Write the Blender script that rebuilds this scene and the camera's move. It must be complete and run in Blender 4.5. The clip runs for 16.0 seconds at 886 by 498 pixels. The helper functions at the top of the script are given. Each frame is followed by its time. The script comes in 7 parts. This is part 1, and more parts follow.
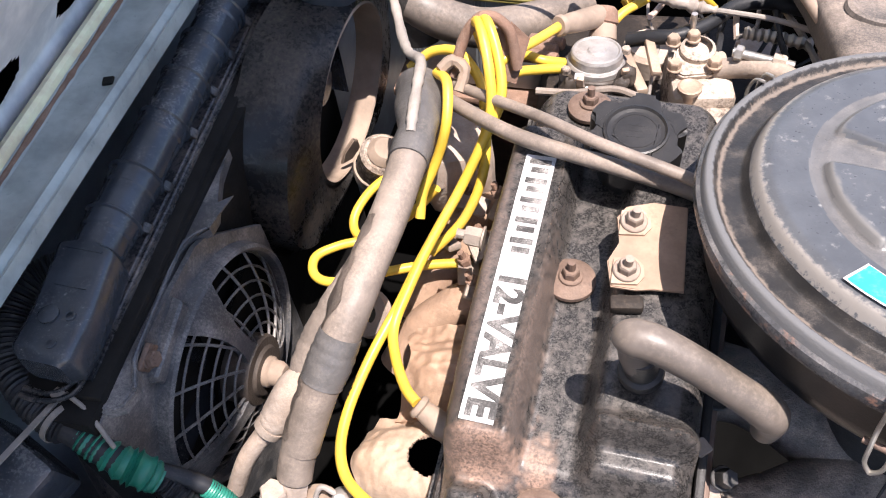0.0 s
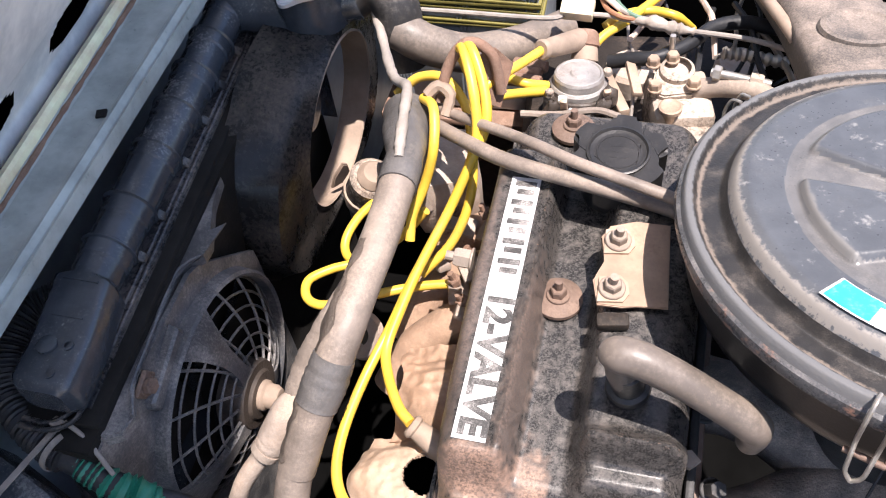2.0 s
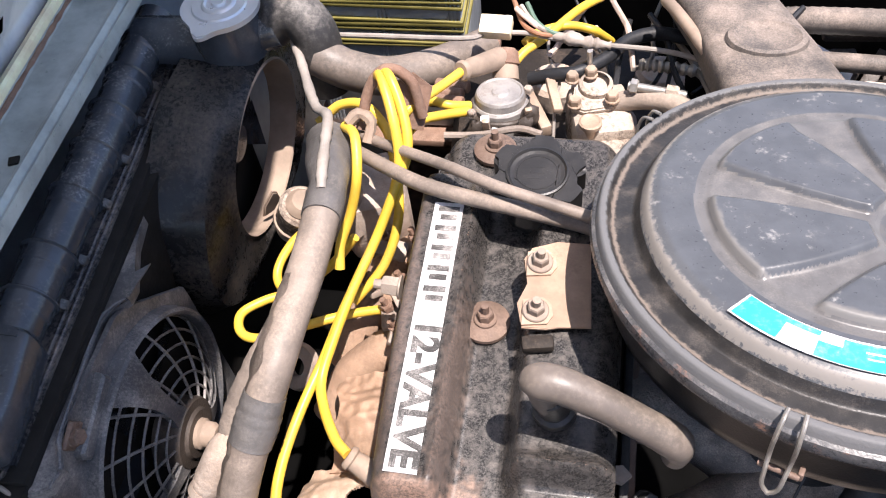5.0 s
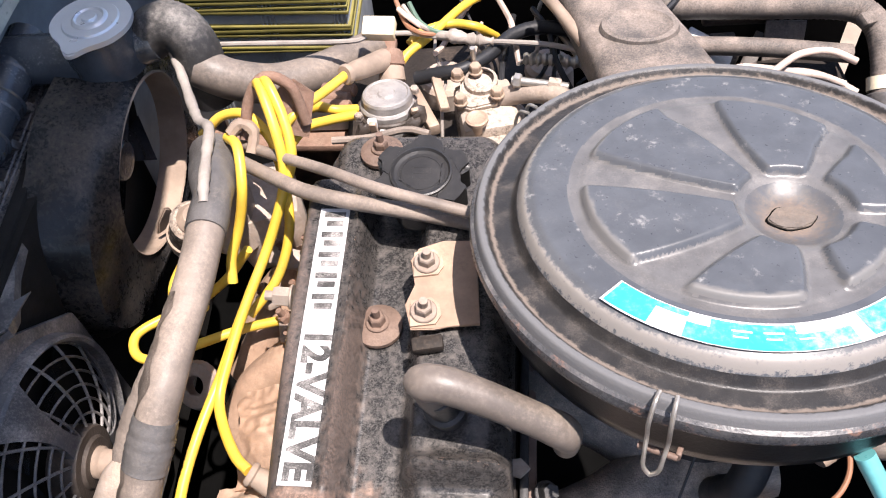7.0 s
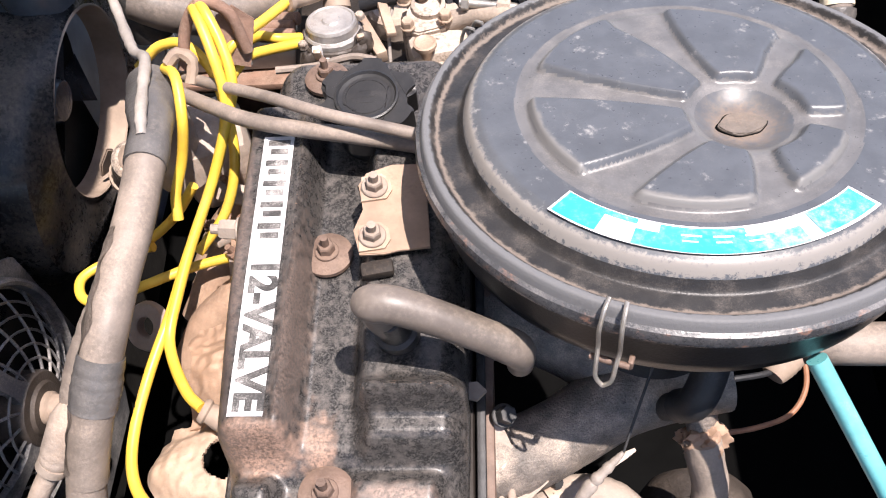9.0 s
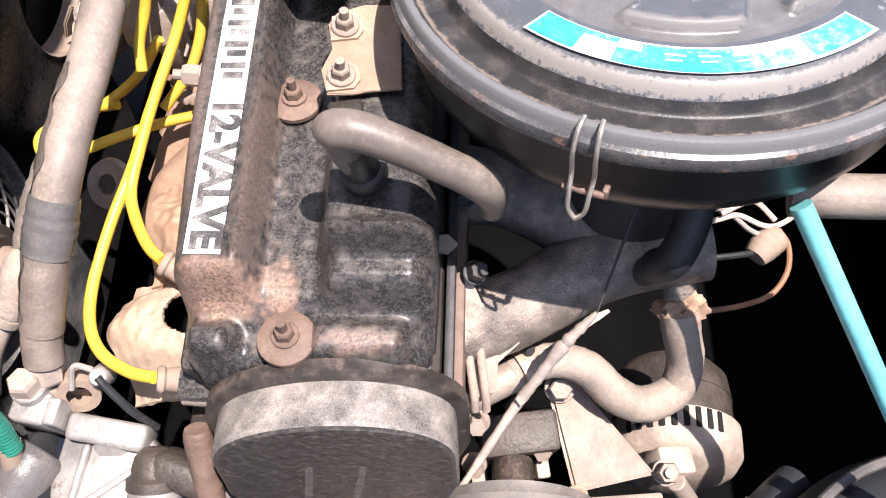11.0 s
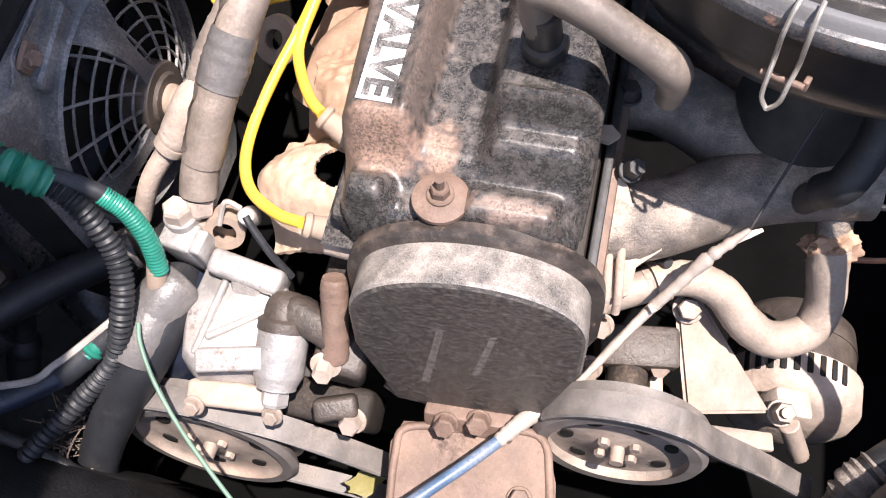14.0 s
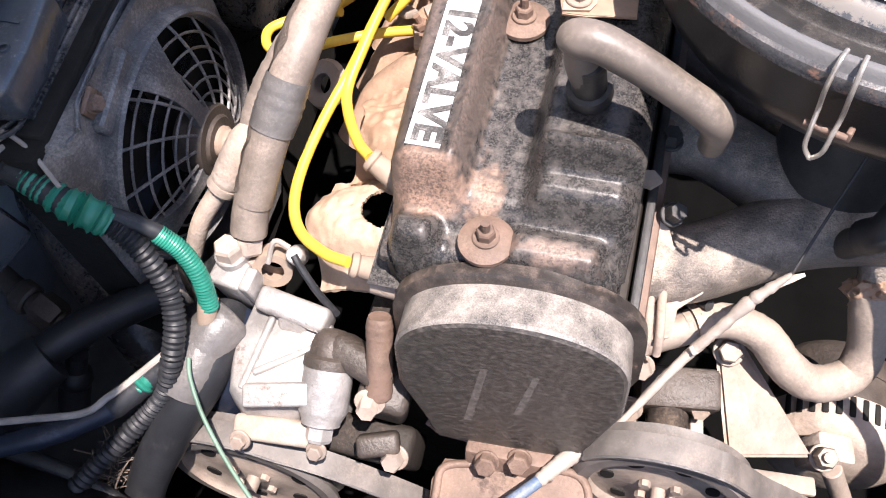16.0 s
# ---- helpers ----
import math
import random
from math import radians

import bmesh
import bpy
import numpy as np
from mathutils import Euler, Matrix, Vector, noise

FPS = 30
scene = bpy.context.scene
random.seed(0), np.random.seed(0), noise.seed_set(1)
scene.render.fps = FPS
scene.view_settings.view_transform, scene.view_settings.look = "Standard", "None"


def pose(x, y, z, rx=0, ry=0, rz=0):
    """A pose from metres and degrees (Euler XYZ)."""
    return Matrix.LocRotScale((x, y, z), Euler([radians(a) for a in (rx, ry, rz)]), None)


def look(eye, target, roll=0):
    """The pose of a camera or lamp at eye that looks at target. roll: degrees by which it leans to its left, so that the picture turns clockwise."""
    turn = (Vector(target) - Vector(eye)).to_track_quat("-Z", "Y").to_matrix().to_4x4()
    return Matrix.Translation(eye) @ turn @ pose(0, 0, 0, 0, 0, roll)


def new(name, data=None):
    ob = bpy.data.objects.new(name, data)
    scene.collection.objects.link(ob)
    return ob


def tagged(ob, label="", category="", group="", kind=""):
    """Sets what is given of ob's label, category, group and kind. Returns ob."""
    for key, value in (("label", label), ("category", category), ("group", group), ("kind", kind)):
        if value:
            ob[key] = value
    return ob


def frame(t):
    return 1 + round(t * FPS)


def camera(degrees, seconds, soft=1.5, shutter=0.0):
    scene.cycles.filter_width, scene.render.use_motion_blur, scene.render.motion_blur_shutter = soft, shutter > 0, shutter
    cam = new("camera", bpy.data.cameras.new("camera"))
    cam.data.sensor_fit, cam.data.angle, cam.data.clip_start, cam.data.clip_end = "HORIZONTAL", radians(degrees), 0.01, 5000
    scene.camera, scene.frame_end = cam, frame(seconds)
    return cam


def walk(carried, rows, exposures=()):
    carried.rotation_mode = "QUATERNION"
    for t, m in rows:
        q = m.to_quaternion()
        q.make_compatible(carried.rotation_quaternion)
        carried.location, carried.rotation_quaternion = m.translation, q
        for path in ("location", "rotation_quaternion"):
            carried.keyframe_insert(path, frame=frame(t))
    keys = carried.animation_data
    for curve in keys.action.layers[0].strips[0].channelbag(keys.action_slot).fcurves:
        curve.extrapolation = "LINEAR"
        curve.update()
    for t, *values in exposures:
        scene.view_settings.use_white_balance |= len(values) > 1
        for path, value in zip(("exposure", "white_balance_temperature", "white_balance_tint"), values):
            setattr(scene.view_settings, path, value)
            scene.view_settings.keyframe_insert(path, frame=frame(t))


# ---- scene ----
cam = camera(55.0, 16.0, soft=1.1)
PATH = [
    (0, (0.041, -0.319, 1.346), (-0.406, 0.808, -0.245), -8.2),
    (0.5, (0.04, -0.32, 1.348), (-0.411, 0.821, -0.231), -8.1),
    (1, (0.04, -0.321, 1.351), (-0.405, 0.825, -0.226), -8.0),
    (1.5, (0.044, -0.322, 1.354), (-0.402, 0.829, -0.22), -8.6),
    (2, (0.045, -0.323, 1.358), (-0.39, 0.84, -0.211), -8.6),
    (2.5, (0.048, -0.322, 1.361), (-0.382, 0.851, -0.201), -8.9),
    (3, (0.049, -0.316, 1.363), (-0.379, 0.849, -0.206), -9.5),
    (3.2, (0.045, -0.317, 1.364), (-0.374, 0.849, -0.207), -9.2),
    (5.3, (0.072, -0.303, 1.368), (-0.254, 0.885, -0.208), -8.6),
    (5.5, (0.076, -0.302, 1.367), (-0.237, 0.884, -0.213), -8.7),
    (6, (0.083, -0.301, 1.366), (-0.181, 0.897, -0.214), -7.9),
    (6.5, (0.09, -0.3, 1.364), (-0.134, 0.897, -0.222), -7.1),
    (7, (0.098, -0.298, 1.364), (-0.095, 0.904, -0.223), -6.9),
    (7.5, (0.097, -0.296, 1.362), (-0.074, 0.902, -0.23), -6.4),
    (8, (0.101, -0.295, 1.356), (-0.059, 0.879, -0.255), -6.9),
    (8.5, (0.102, -0.298, 1.352), (-0.032, 0.858, -0.275), -6.3),
    (9, (0.109, -0.306, 1.341), (-0.012, 0.812, -0.313), -6.5),
    (9.2, (0.111, -0.306, 1.339), (0.008, 0.787, -0.332), -6.2),
    (11.3, (0.119, -0.348, 1.279), (0.019, 0.618, -0.469), -3.5),
    (11.5, (0.116, -0.353, 1.271), (0.013, 0.584, -0.493), -2.6),
    (12, (0.112, -0.364, 1.261), (-0.022, 0.529, -0.524), -1.7),
    (12.5, (0.105, -0.371, 1.263), (-0.078, 0.514, -0.521), -3.0),
    (13, (0.094, -0.38, 1.265), (-0.129, 0.495, -0.52), -3.9),
    (13.5, (0.088, -0.383, 1.268), (-0.167, 0.489, -0.514), -5.0),
    (14, (0.085, -0.384, 1.271), (-0.208, 0.494, -0.502), -6.4),
    (14.5, (0.081, -0.386, 1.273), (-0.23, 0.495, -0.495), -6.7),
    (15, (0.077, -0.387, 1.274), (-0.249, 0.502, -0.487), -7.1),
    (15.5, (0.078, -0.387, 1.279), (-0.273, 0.516, -0.47), -8.3),
    (16, (0.078, -0.387, 1.284), (-0.299, 0.541, -0.447), -9.0),
]
walk(cam, [(t, look(eye, target, roll)) for t, eye, target, roll in PATH], [(0, 1.08, 6500, 17), (3.2, 1.08, 6500, 17), (5.3, 0.99, 6500, 17), (9.2, 1.0, 6500, 17), (11.3, 1.17, 6500, 18), (16, 1.32, 6500, 18)])

# ---- light ----
SUN_TURN, SUN_HIGH = 117.0, 73.2
world = bpy.data.worlds.new("sky")
scene.world = world
world.use_nodes = True
wn = world.node_tree.nodes
sky = wn.new("ShaderNodeTexSky")
sky.sky_type, sky.sun_disc = "NISHITA", False
sky.sun_elevation, sky.sun_rotation = radians(SUN_HIGH), radians(SUN_TURN)
wn["Background"].inputs["Strength"].default_value = 0.115
world.node_tree.links.new(sky.outputs[0], wn["Background"].inputs["Color"])
sun = new("sun", bpy.data.lights.new("sun", "SUN"))
sun.data.energy, sun.data.angle, sun.data.color = 5.0, radians(0.5), (1.0, 0.94, 0.86)
sa, se = radians(SUN_TURN), radians(SUN_HIGH)
sun.matrix_world = look(Vector((math.sin(sa) * math.cos(se), math.cos(sa) * math.cos(se), math.sin(se))) * 4, (0, 0, 0))


# ---- materials ----
def mat(name, col, rough=0.6, metal=0.0, dust=None, amount=0.0, grain=140.0, bump=0.15, vary=0.25, wear=None, worn=0.0, spec=0.5, up=True, patch=0.0, soft=0.0, streak=None, edge=None, edged=0.0, spots=(), bands=()):
    """A surface with two scales of variation, dust that lies on what faces up, and worn patches."""
    grain *= 1.5
    m = bpy.data.materials.new(name)
    m.use_nodes = True
    nt = m.node_tree
    N, K = nt.nodes, nt.links.new
    b = N["Principled BSDF"]
    b.inputs["Metallic"].default_value = metal
    b.inputs["Specular IOR Level"].default_value = spec
    geo = N.new("ShaderNodeNewGeometry")

    place = geo.outputs["Position"]
    if streak:
        mp = N.new("ShaderNodeMapping")
        mp.inputs["Scale"].default_value = streak
        K(place, mp.inputs["Vector"])
        place = mp.outputs["Vector"]

    def tex(scale, detail=4.0, rgh=0.6):
        t = N.new("ShaderNodeTexNoise")
        t.inputs["Scale"].default_value, t.inputs["Detail"].default_value, t.inputs["Roughness"].default_value = scale, detail, rgh
        K(place, t.inputs["Vector"])
        return t.outputs["Fac"]

    def ramp(fac, lo, hi):
        r = N.new("ShaderNodeMapRange")
        r.interpolation_type = "SMOOTHSTEP"
        r.inputs["From Min"].default_value, r.inputs["From Max"].default_value = lo, hi
        K(fac, r.inputs["Value"])
        return r.outputs["Result"]

    def calc(op, a, c):
        n = N.new("ShaderNodeMath")
        n.operation = op
        for i, v in enumerate((a, c)):
            if isinstance(v, (int, float)):
                n.inputs[i].default_value = v
            else:
                K(v, n.inputs[i])
        return n.outputs[0]

    def blend(fac, a, c):
        n = N.new("ShaderNodeMix")
        n.data_type = "RGBA"
        K(fac, n.inputs["Factor"])
        for s, v in ((n.inputs[6], a), (n.inputs[7], c)):
            if isinstance(v, tuple):
                s.default_value = (*v, 1)
            else:
                K(v, s)
        return n.outputs[2]

    fine, broad = tex(grain), tex(grain / 7, 5.0)
    dark = tuple(c * (1 - vary) for c in col)
    lite = tuple(min(1, c * (1 + vary)) for c in col)
    colour = blend(ramp(broad, 0.3, 0.7), dark, lite)
    rgh = calc("ADD", rough - 0.08, calc("MULTIPLY", fine, 0.16))
    if wear:
        mask = ramp(calc("ADD", calc("MULTIPLY", tex(grain * 0.7, 8.0, 0.75), 0.7), calc("MULTIPLY", tex(patch or grain / 14, 4.0, 0.6), 0.9)), 1.06 - worn * 0.6 - soft * 0.5, 1.22 - worn * 0.5 + soft * 0.5)
        colour = blend(mask, colour, wear)
        rgh = calc("ADD", rgh, calc("MULTIPLY", mask, 0.2))
    if edge:
        mask = calc("MULTIPLY", ramp(geo.outputs["Pointiness"], 0.515, 0.56), ramp(tex(grain * 0.5, 6.0, 0.7), 0.62 - edged * 0.3, 0.72 - edged * 0.2))
        colour = blend(mask, colour, edge)
    if dust:
        mask = ramp(calc("ADD", calc("MULTIPLY", tex(grain * 2.2, 6.0, 0.75), 0.5), calc("MULTIPLY", tex(grain / 9, 4.0), 0.6)), 0.75 - amount * 0.55, 1.0 - amount * 0.35)
        if up:
            sep = N.new("ShaderNodeSeparateXYZ")
            K(geo.outputs["Normal"], sep.inputs[0])
            mask = calc("MULTIPLY", mask, ramp(sep.outputs["Z"], -0.3, 0.75))
        tone = blend(ramp(calc("ADD", calc("MULTIPLY", tex(grain / 3, 6.0, 0.7), 0.6), calc("MULTIPLY", tex(grain * 1.6, 3.0), 0.4)), 0.34, 0.68), tuple(c * 0.70 for c in dust), tuple(min(1, c * 1.10) for c in dust))
        colour = blend(mask, colour, tone)
        rgh = calc("ADD", rgh, calc("MULTIPLY", mask, 0.35))
    def vec(op, a, c):
        n = N.new("ShaderNodeVectorMath")
        n.operation = op
        K(a, n.inputs[0])
        if c is not None:
            n.inputs[1].default_value = c
        return n.outputs["Value"] if op == "LENGTH" else n.outputs["Vector"]

    for c, size, tint, rag, fine_ in spots:
        far = vec("LENGTH", vec("MULTIPLY", vec("SUBTRACT", geo.outputs["Position"], c), tuple(1 / q for q in size)), None)
        far = calc("ADD", far, calc("MULTIPLY", calc("SUBTRACT", tex(fine_, 8.0, 0.72), 0.5), rag))
        mask = calc("MULTIPLY", ramp(calc("SUBTRACT", 1.0, far), -0.15, 0.55), calc("ADD", 0.30, calc("MULTIPLY", ramp(tex(fine_ * 4, 6.0, 0.7), 0.40, 0.62), 0.62)))
        colour = blend(mask, colour, tint)
        rgh = calc("ADD", rgh, calc("MULTIPLY", mask, 0.25))
    for c, axis, edges, tint, rag, fine_ in bands:
        far = vec("LENGTH", vec("CROSS_PRODUCT", vec("SUBTRACT", geo.outputs["Position"], c), axis), None)
        far = calc("ADD", far, calc("MULTIPLY", calc("SUBTRACT", tex(fine_, 8.0, 0.72), 0.5), rag))
        mask = calc("MULTIPLY", ramp(far, edges[0], edges[1]), calc("SUBTRACT", 1.0, ramp(far, edges[2], edges[3])))
        colour = blend(mask, colour, tint)
        rgh = calc("ADD", rgh, calc("MULTIPLY", mask, 0.25))
    K(colour, b.inputs["Base Color"])
    K(calc("MINIMUM", rgh, 0.98), b.inputs["Roughness"])
    if bump:
        bn = N.new("ShaderNodeBump")
        bn.inputs["Strength"].default_value, bn.inputs["Distance"].default_value = bump, 0.0012
        K(calc("ADD", fine, calc("MULTIPLY", broad, 0.7)), bn.inputs["Height"])
        K(bn.outputs[0], b.inputs["Normal"])
    return m


DUST = (0.42, 0.29, 0.225)
# The lid of the air cleaner lies on a plane that falls away towards the battery.
LC = Vector((0.2170, 0.0286, 0.974))
LM = Matrix.Translation(LC) @ pose(0, 0, 0, -8)
LUP = tuple(LM.to_3x3() @ Vector((0, 0, 1)))
HUB = Vector((0.0286, -0.0166))
HUBW = tuple(LM @ Vector((HUB.x, HUB.y, 0.008)))
m_cover = mat("cover_paint", (0.027, 0.026, 0.0255), 0.26, 0.0, (0.205, 0.178, 0.161), 0.45, 800, 0.12, wear=(0.085, 0.076, 0.070), worn=0.46, patch=420, edge=(0.30, 0.20, 0.15), edged=0.15, spots=(
    ((-0.014, -0.060, 0.89), (0.009, 0.085, 0.08), (0.16, 0.118, 0.098), 3.0, 150), ((-0.052, -0.02, 0.89), (0.007, 0.15, 0.08), (0.15, 0.110, 0.092), 3.0, 150),
    ((-0.032, -0.1285, 0.88), (0.030, 0.013, 0.08), (0.36, 0.23, 0.168), 2.2, 130), ((0.002, -0.126, 0.88), (0.012, 0.026, 0.08), (0.36, 0.23, 0.168), 2.4, 130),
    ((0.009, -0.150, 0.87), (0.023, 0.011, 0.08), (0.28, 0.185, 0.142), 2.2, 130), ((0.050, -0.153, 0.87), (0.026, 0.008, 0.08), (0.29, 0.205, 0.165), 2.2, 130)))
m_lid = mat("lid_paint", (0.080, 0.085, 0.094), 0.30, 0.0, (0.17, 0.168, 0.166), 0.30, 260, 0.06, vary=0.12, wear=(0.25, 0.245, 0.24), worn=0.26, patch=90, spots=((HUBW, (0.030, 0.030, 0.03), (0.135, 0.115, 0.098), 2.0, 160), (HUBW, (0.0185, 0.0185, 0.02), (0.23, 0.165, 0.12), 2.0, 220)), bands=((tuple(LC), LUP, (0.1178, 0.1205, 0.1235, 0.1245), (0.24, 0.22, 0.20), 0.010, 320), (tuple(LC), LUP, (0.0820, 0.0850, 0.0900, 0.0930), (0.15, 0.145, 0.14), 0.008, 120)))
m_lidarm = mat("lid_arm_dust", (0.115, 0.112, 0.111), 0.30, 0.0, (0.23, 0.215, 0.203), 0.46, 300, 0.06, vary=0.15)
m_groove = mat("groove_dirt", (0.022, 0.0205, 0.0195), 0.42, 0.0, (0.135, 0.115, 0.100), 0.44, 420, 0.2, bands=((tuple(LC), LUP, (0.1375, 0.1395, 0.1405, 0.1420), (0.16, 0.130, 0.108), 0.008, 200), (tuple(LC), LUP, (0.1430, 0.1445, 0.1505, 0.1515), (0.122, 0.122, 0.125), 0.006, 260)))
m_rim = mat("rim_paint", (0.062, 0.063, 0.067), 0.27, 0.0, (0.28, 0.26, 0.25), 0.46, 260, 0.2, wear=(0.28, 0.155, 0.11), worn=0.34, patch=120)
m_cleaner = mat("cleaner_paint", (0.010, 0.0105, 0.012), 0.32, 0.0, (0.15, 0.145, 0.14), 0.10, 420, 0.12)
m_hub = mat("rust_paint", (0.13, 0.108, 0.09), 0.6, 0.0, (0.27, 0.20, 0.15), 0.5, 300, 0.4)
m_rust = mat("rusty_steel", (0.20, 0.115, 0.08), 0.75, 0.1, (0.36, 0.25, 0.19), 0.55, 260, 0.5)
m_dirtymetal = mat("dusty_steel", (0.30, 0.25, 0.21), 0.6, 0.25, DUST, 0.55, 160, 0.5)
m_plate = mat("zinc_plate", (0.43, 0.32, 0.24), 0.5, 0.2, (0.40, 0.28, 0.20), 0.5, 160, 0.2)
m_alu = mat("cast_aluminium", (0.37, 0.35, 0.335), 0.42, 0.4, (0.34, 0.285, 0.245), 0.45, 220, 0.5, wear=(0.15, 0.115, 0.095), worn=0.28)
m_grimy = mat("grimy_casting", (0.44, 0.37, 0.31), 0.6, 0.1, (0.50, 0.38, 0.29), 0.5, 240, 0.6, wear=(0.07, 0.052, 0.042), worn=0.55)
m_palehose = mat("pale_hose", (0.25, 0.205, 0.17), 0.65, 0.0, (0.45, 0.36, 0.29), 0.60, 150, 0.5)
m_alu_dirty = mat("dirty_aluminium", (0.40, 0.33, 0.28), 0.6, 0.2, (0.48, 0.36, 0.275), 0.6, 200, 0.6)
m_iron = mat("black_iron", (0.035, 0.034, 0.034), 0.55, 0.1, (0.16, 0.13, 0.11), 0.3, 420, 0.35)
m_block = mat("oily_block", (0.026, 0.021, 0.018), 0.65, 0.0, (0.17, 0.125, 0.095), 0.38, 110, 0.9, spec=0.25)
m_shield = mat("heat_shield", (0.34, 0.220, 0.150), 0.65, 0.1, (0.43, 0.295, 0.205), 0.6, 120, 0.6, wear=(0.17, 0.09, 0.06), worn=0.28)
m_shieldpale = mat("pale_shield", (0.40, 0.285, 0.205), 0.65, 0.1, (0.50, 0.385, 0.295), 0.58, 120, 0.6, wear=(0.20, 0.12, 0.085), worn=0.22)
m_rubber = mat("dusty_rubber", (0.055, 0.050, 0.046), 0.6, 0.0, (0.32, 0.26, 0.22), 0.72, 200, 0.3)
m_hose = mat("grey_hose", (0.135, 0.112, 0.096), 0.42, 0.0, (0.345, 0.28, 0.228), 0.52, 90, 0.2)
m_black = mat("black_rubber", (0.018, 0.019, 0.022), 0.48, 0.0, (0.095, 0.09, 0.088), 0.36, 160, 0.25, spec=0.35)
m_pipe = mat("taped_pipe", (0.19, 0.155, 0.13), 0.5, 0.0, (0.40, 0.32, 0.26), 0.55, 130, 0.4)
m_tape = mat("grey_tape", (0.105, 0.098, 0.094), 0.36, 0.0, (0.27, 0.235, 0.205), 0.46, 150, 0.5)
m_yellow = mat("yellow_silicone", (0.70, 0.455, 0.05), 0.40, 0.0, (0.46, 0.30, 0.11), 0.42, 120, 0.1, vary=0.14)
m_tan = mat("dusty_boot", (0.29, 0.22, 0.168), 0.7, 0.0, (0.38, 0.275, 0.212), 0.5, 120, 0.3)
m_plastic = mat("black_plastic", (0.042, 0.050, 0.063), 0.20, 0.0, (0.29, 0.288, 0.29), 0.40, 130, 0.25, spec=0.7)
m_shroud = mat("shroud_plastic", (0.034, 0.035, 0.038), 0.26, 0.0, (0.34, 0.28, 0.235), 0.45, 90, 0.3, up=False)
m_guard = mat("dusty_guard", (0.072, 0.074, 0.080), 0.32, 0.0, (0.41, 0.38, 0.355), 0.53, 150, 0.35, up=False)
m_tcover = mat("timing_plastic", (0.095, 0.089, 0.084), 0.26, 0.0, (0.46, 0.41, 0.365), 0.62, 300, 0.10)
m_tface = mat("timing_face", (0.030, 0.027, 0.0245), 0.36, 0.0, (0.20, 0.172, 0.150), 0.50, 2600, 0.3, vary=0.3, up=False, streak=(0.6, 1, 1.4))
m_streak = mat("pale_streak", (0.120, 0.105, 0.094), 0.45, 0.0, (0.055, 0.048, 0.043), 0.55, 1600, 0.2, up=False)
m_guardblack = mat("guard_plastic", (0.010, 0.010, 0.011), 0.5, 0.0, (0.05, 0.048, 0.046), 0.3, 320, 0.5)
m_bracket = mat("bracket_steel", (0.36, 0.245, 0.175), 0.5, 0.15, (0.36, 0.25, 0.18), 0.5, 160, 0.2)
# Black rubber; the pale top holds dust and the sunlight on it.
m_elbow = mat("dusty_lit_elbow", (0.022, 0.021, 0.021), 0.5, 0.0, (0.33, 0.30, 0.275), 0.62, 60, 0.2)
m_cap = mat("cap_plastic", (0.022, 0.021, 0.021), 0.38, 0.0, (0.10, 0.088, 0.08), 0.3, 260, 0.2)
m_beam = mat("beam_paint", (0.345, 0.385, 0.375), 0.30, 0.0, (0.45, 0.43, 0.40), 0.3, 120, 0.02, wear=(0.10, 0.085, 0.07), worn=0.16)
m_body = mat("body_paint", (0.82, 0.86, 0.90), 0.40, 0.0, (0.6, 0.6, 0.6), 0.2, 90, 0.06)
m_teal = mat("teal_paint", (0.16, 0.50, 0.52), 0.3, 0.0, (0.4, 0.5, 0.5), 0.25, 90, 0.06)
m_cream = mat("cream_strip", (1.0, 0.82, 0.54), 0.5, 0.0, (0.76, 0.58, 0.38), 0.12, 120, 0.3)
m_chrome = mat("zinc_cap", (0.62, 0.65, 0.69), 0.30, 0.55, (0.50, 0.48, 0.46), 0.15, 60, 0.02, vary=0.1)
m_steel = mat("clip_steel", (0.45, 0.42, 0.38), 0.4, 0.7, (0.40, 0.30, 0.22), 0.3, 300, 0.3)
m_white = mat("sticker_white", (0.72, 0.70, 0.69), 0.45, 0.0, (0.52, 0.42, 0.36), 0.42, 260, 0.05)
m_letter = mat("sticker_black", (0.035, 0.033, 0.032), 0.5, 0.0, (0.66, 0.62, 0.59), 0.50, 330, 0.0, up=False)
m_cyan = mat("sticker_cyan", (0.03, 0.50, 0.66), 0.4, 0.0, (0.70, 0.74, 0.76), 0.42, 80, 0.0, up=False)
m_green = mat("green_tape", (0.014, 0.19, 0.125), 0.36, 0.0, (0.14, 0.26, 0.20), 0.3, 140, 0.3)
m_greenlead = mat("green_sleeve", (0.015, 0.17, 0.12), 0.4, 0.0, (0.20, 0.36, 0.28), 0.3, 140, 0.2)
m_palegreen = mat("pale_green_wire", (0.10, 0.17, 0.125), 0.5, 0.0, (0.26, 0.28, 0.22), 0.35, 140, 0.2)
m_blue = mat("blue_tape", (0.07, 0.12, 0.20), 0.42, 0.0, (0.34, 0.33, 0.33), 0.5, 140, 0.3)
m_navy = mat("navy_sleeve", (0.012, 0.017, 0.032), 0.4, 0.0, (0.12, 0.13, 0.16), 0.3, 140, 0.3)
m_wire = mat("grey_wire", (0.27, 0.24, 0.215), 0.6, 0.0, (0.4, 0.35, 0.3), 0.5, 200, 0.3)
m_brownwire = mat("brown_wire", (0.28, 0.13, 0.07), 0.6, 0.0, DUST, 0.3, 200, 0.2)
m_copper = mat("pale_wire", (0.55, 0.43, 0.36), 0.6, 0.0, DUST, 0.3, 200, 0.2)
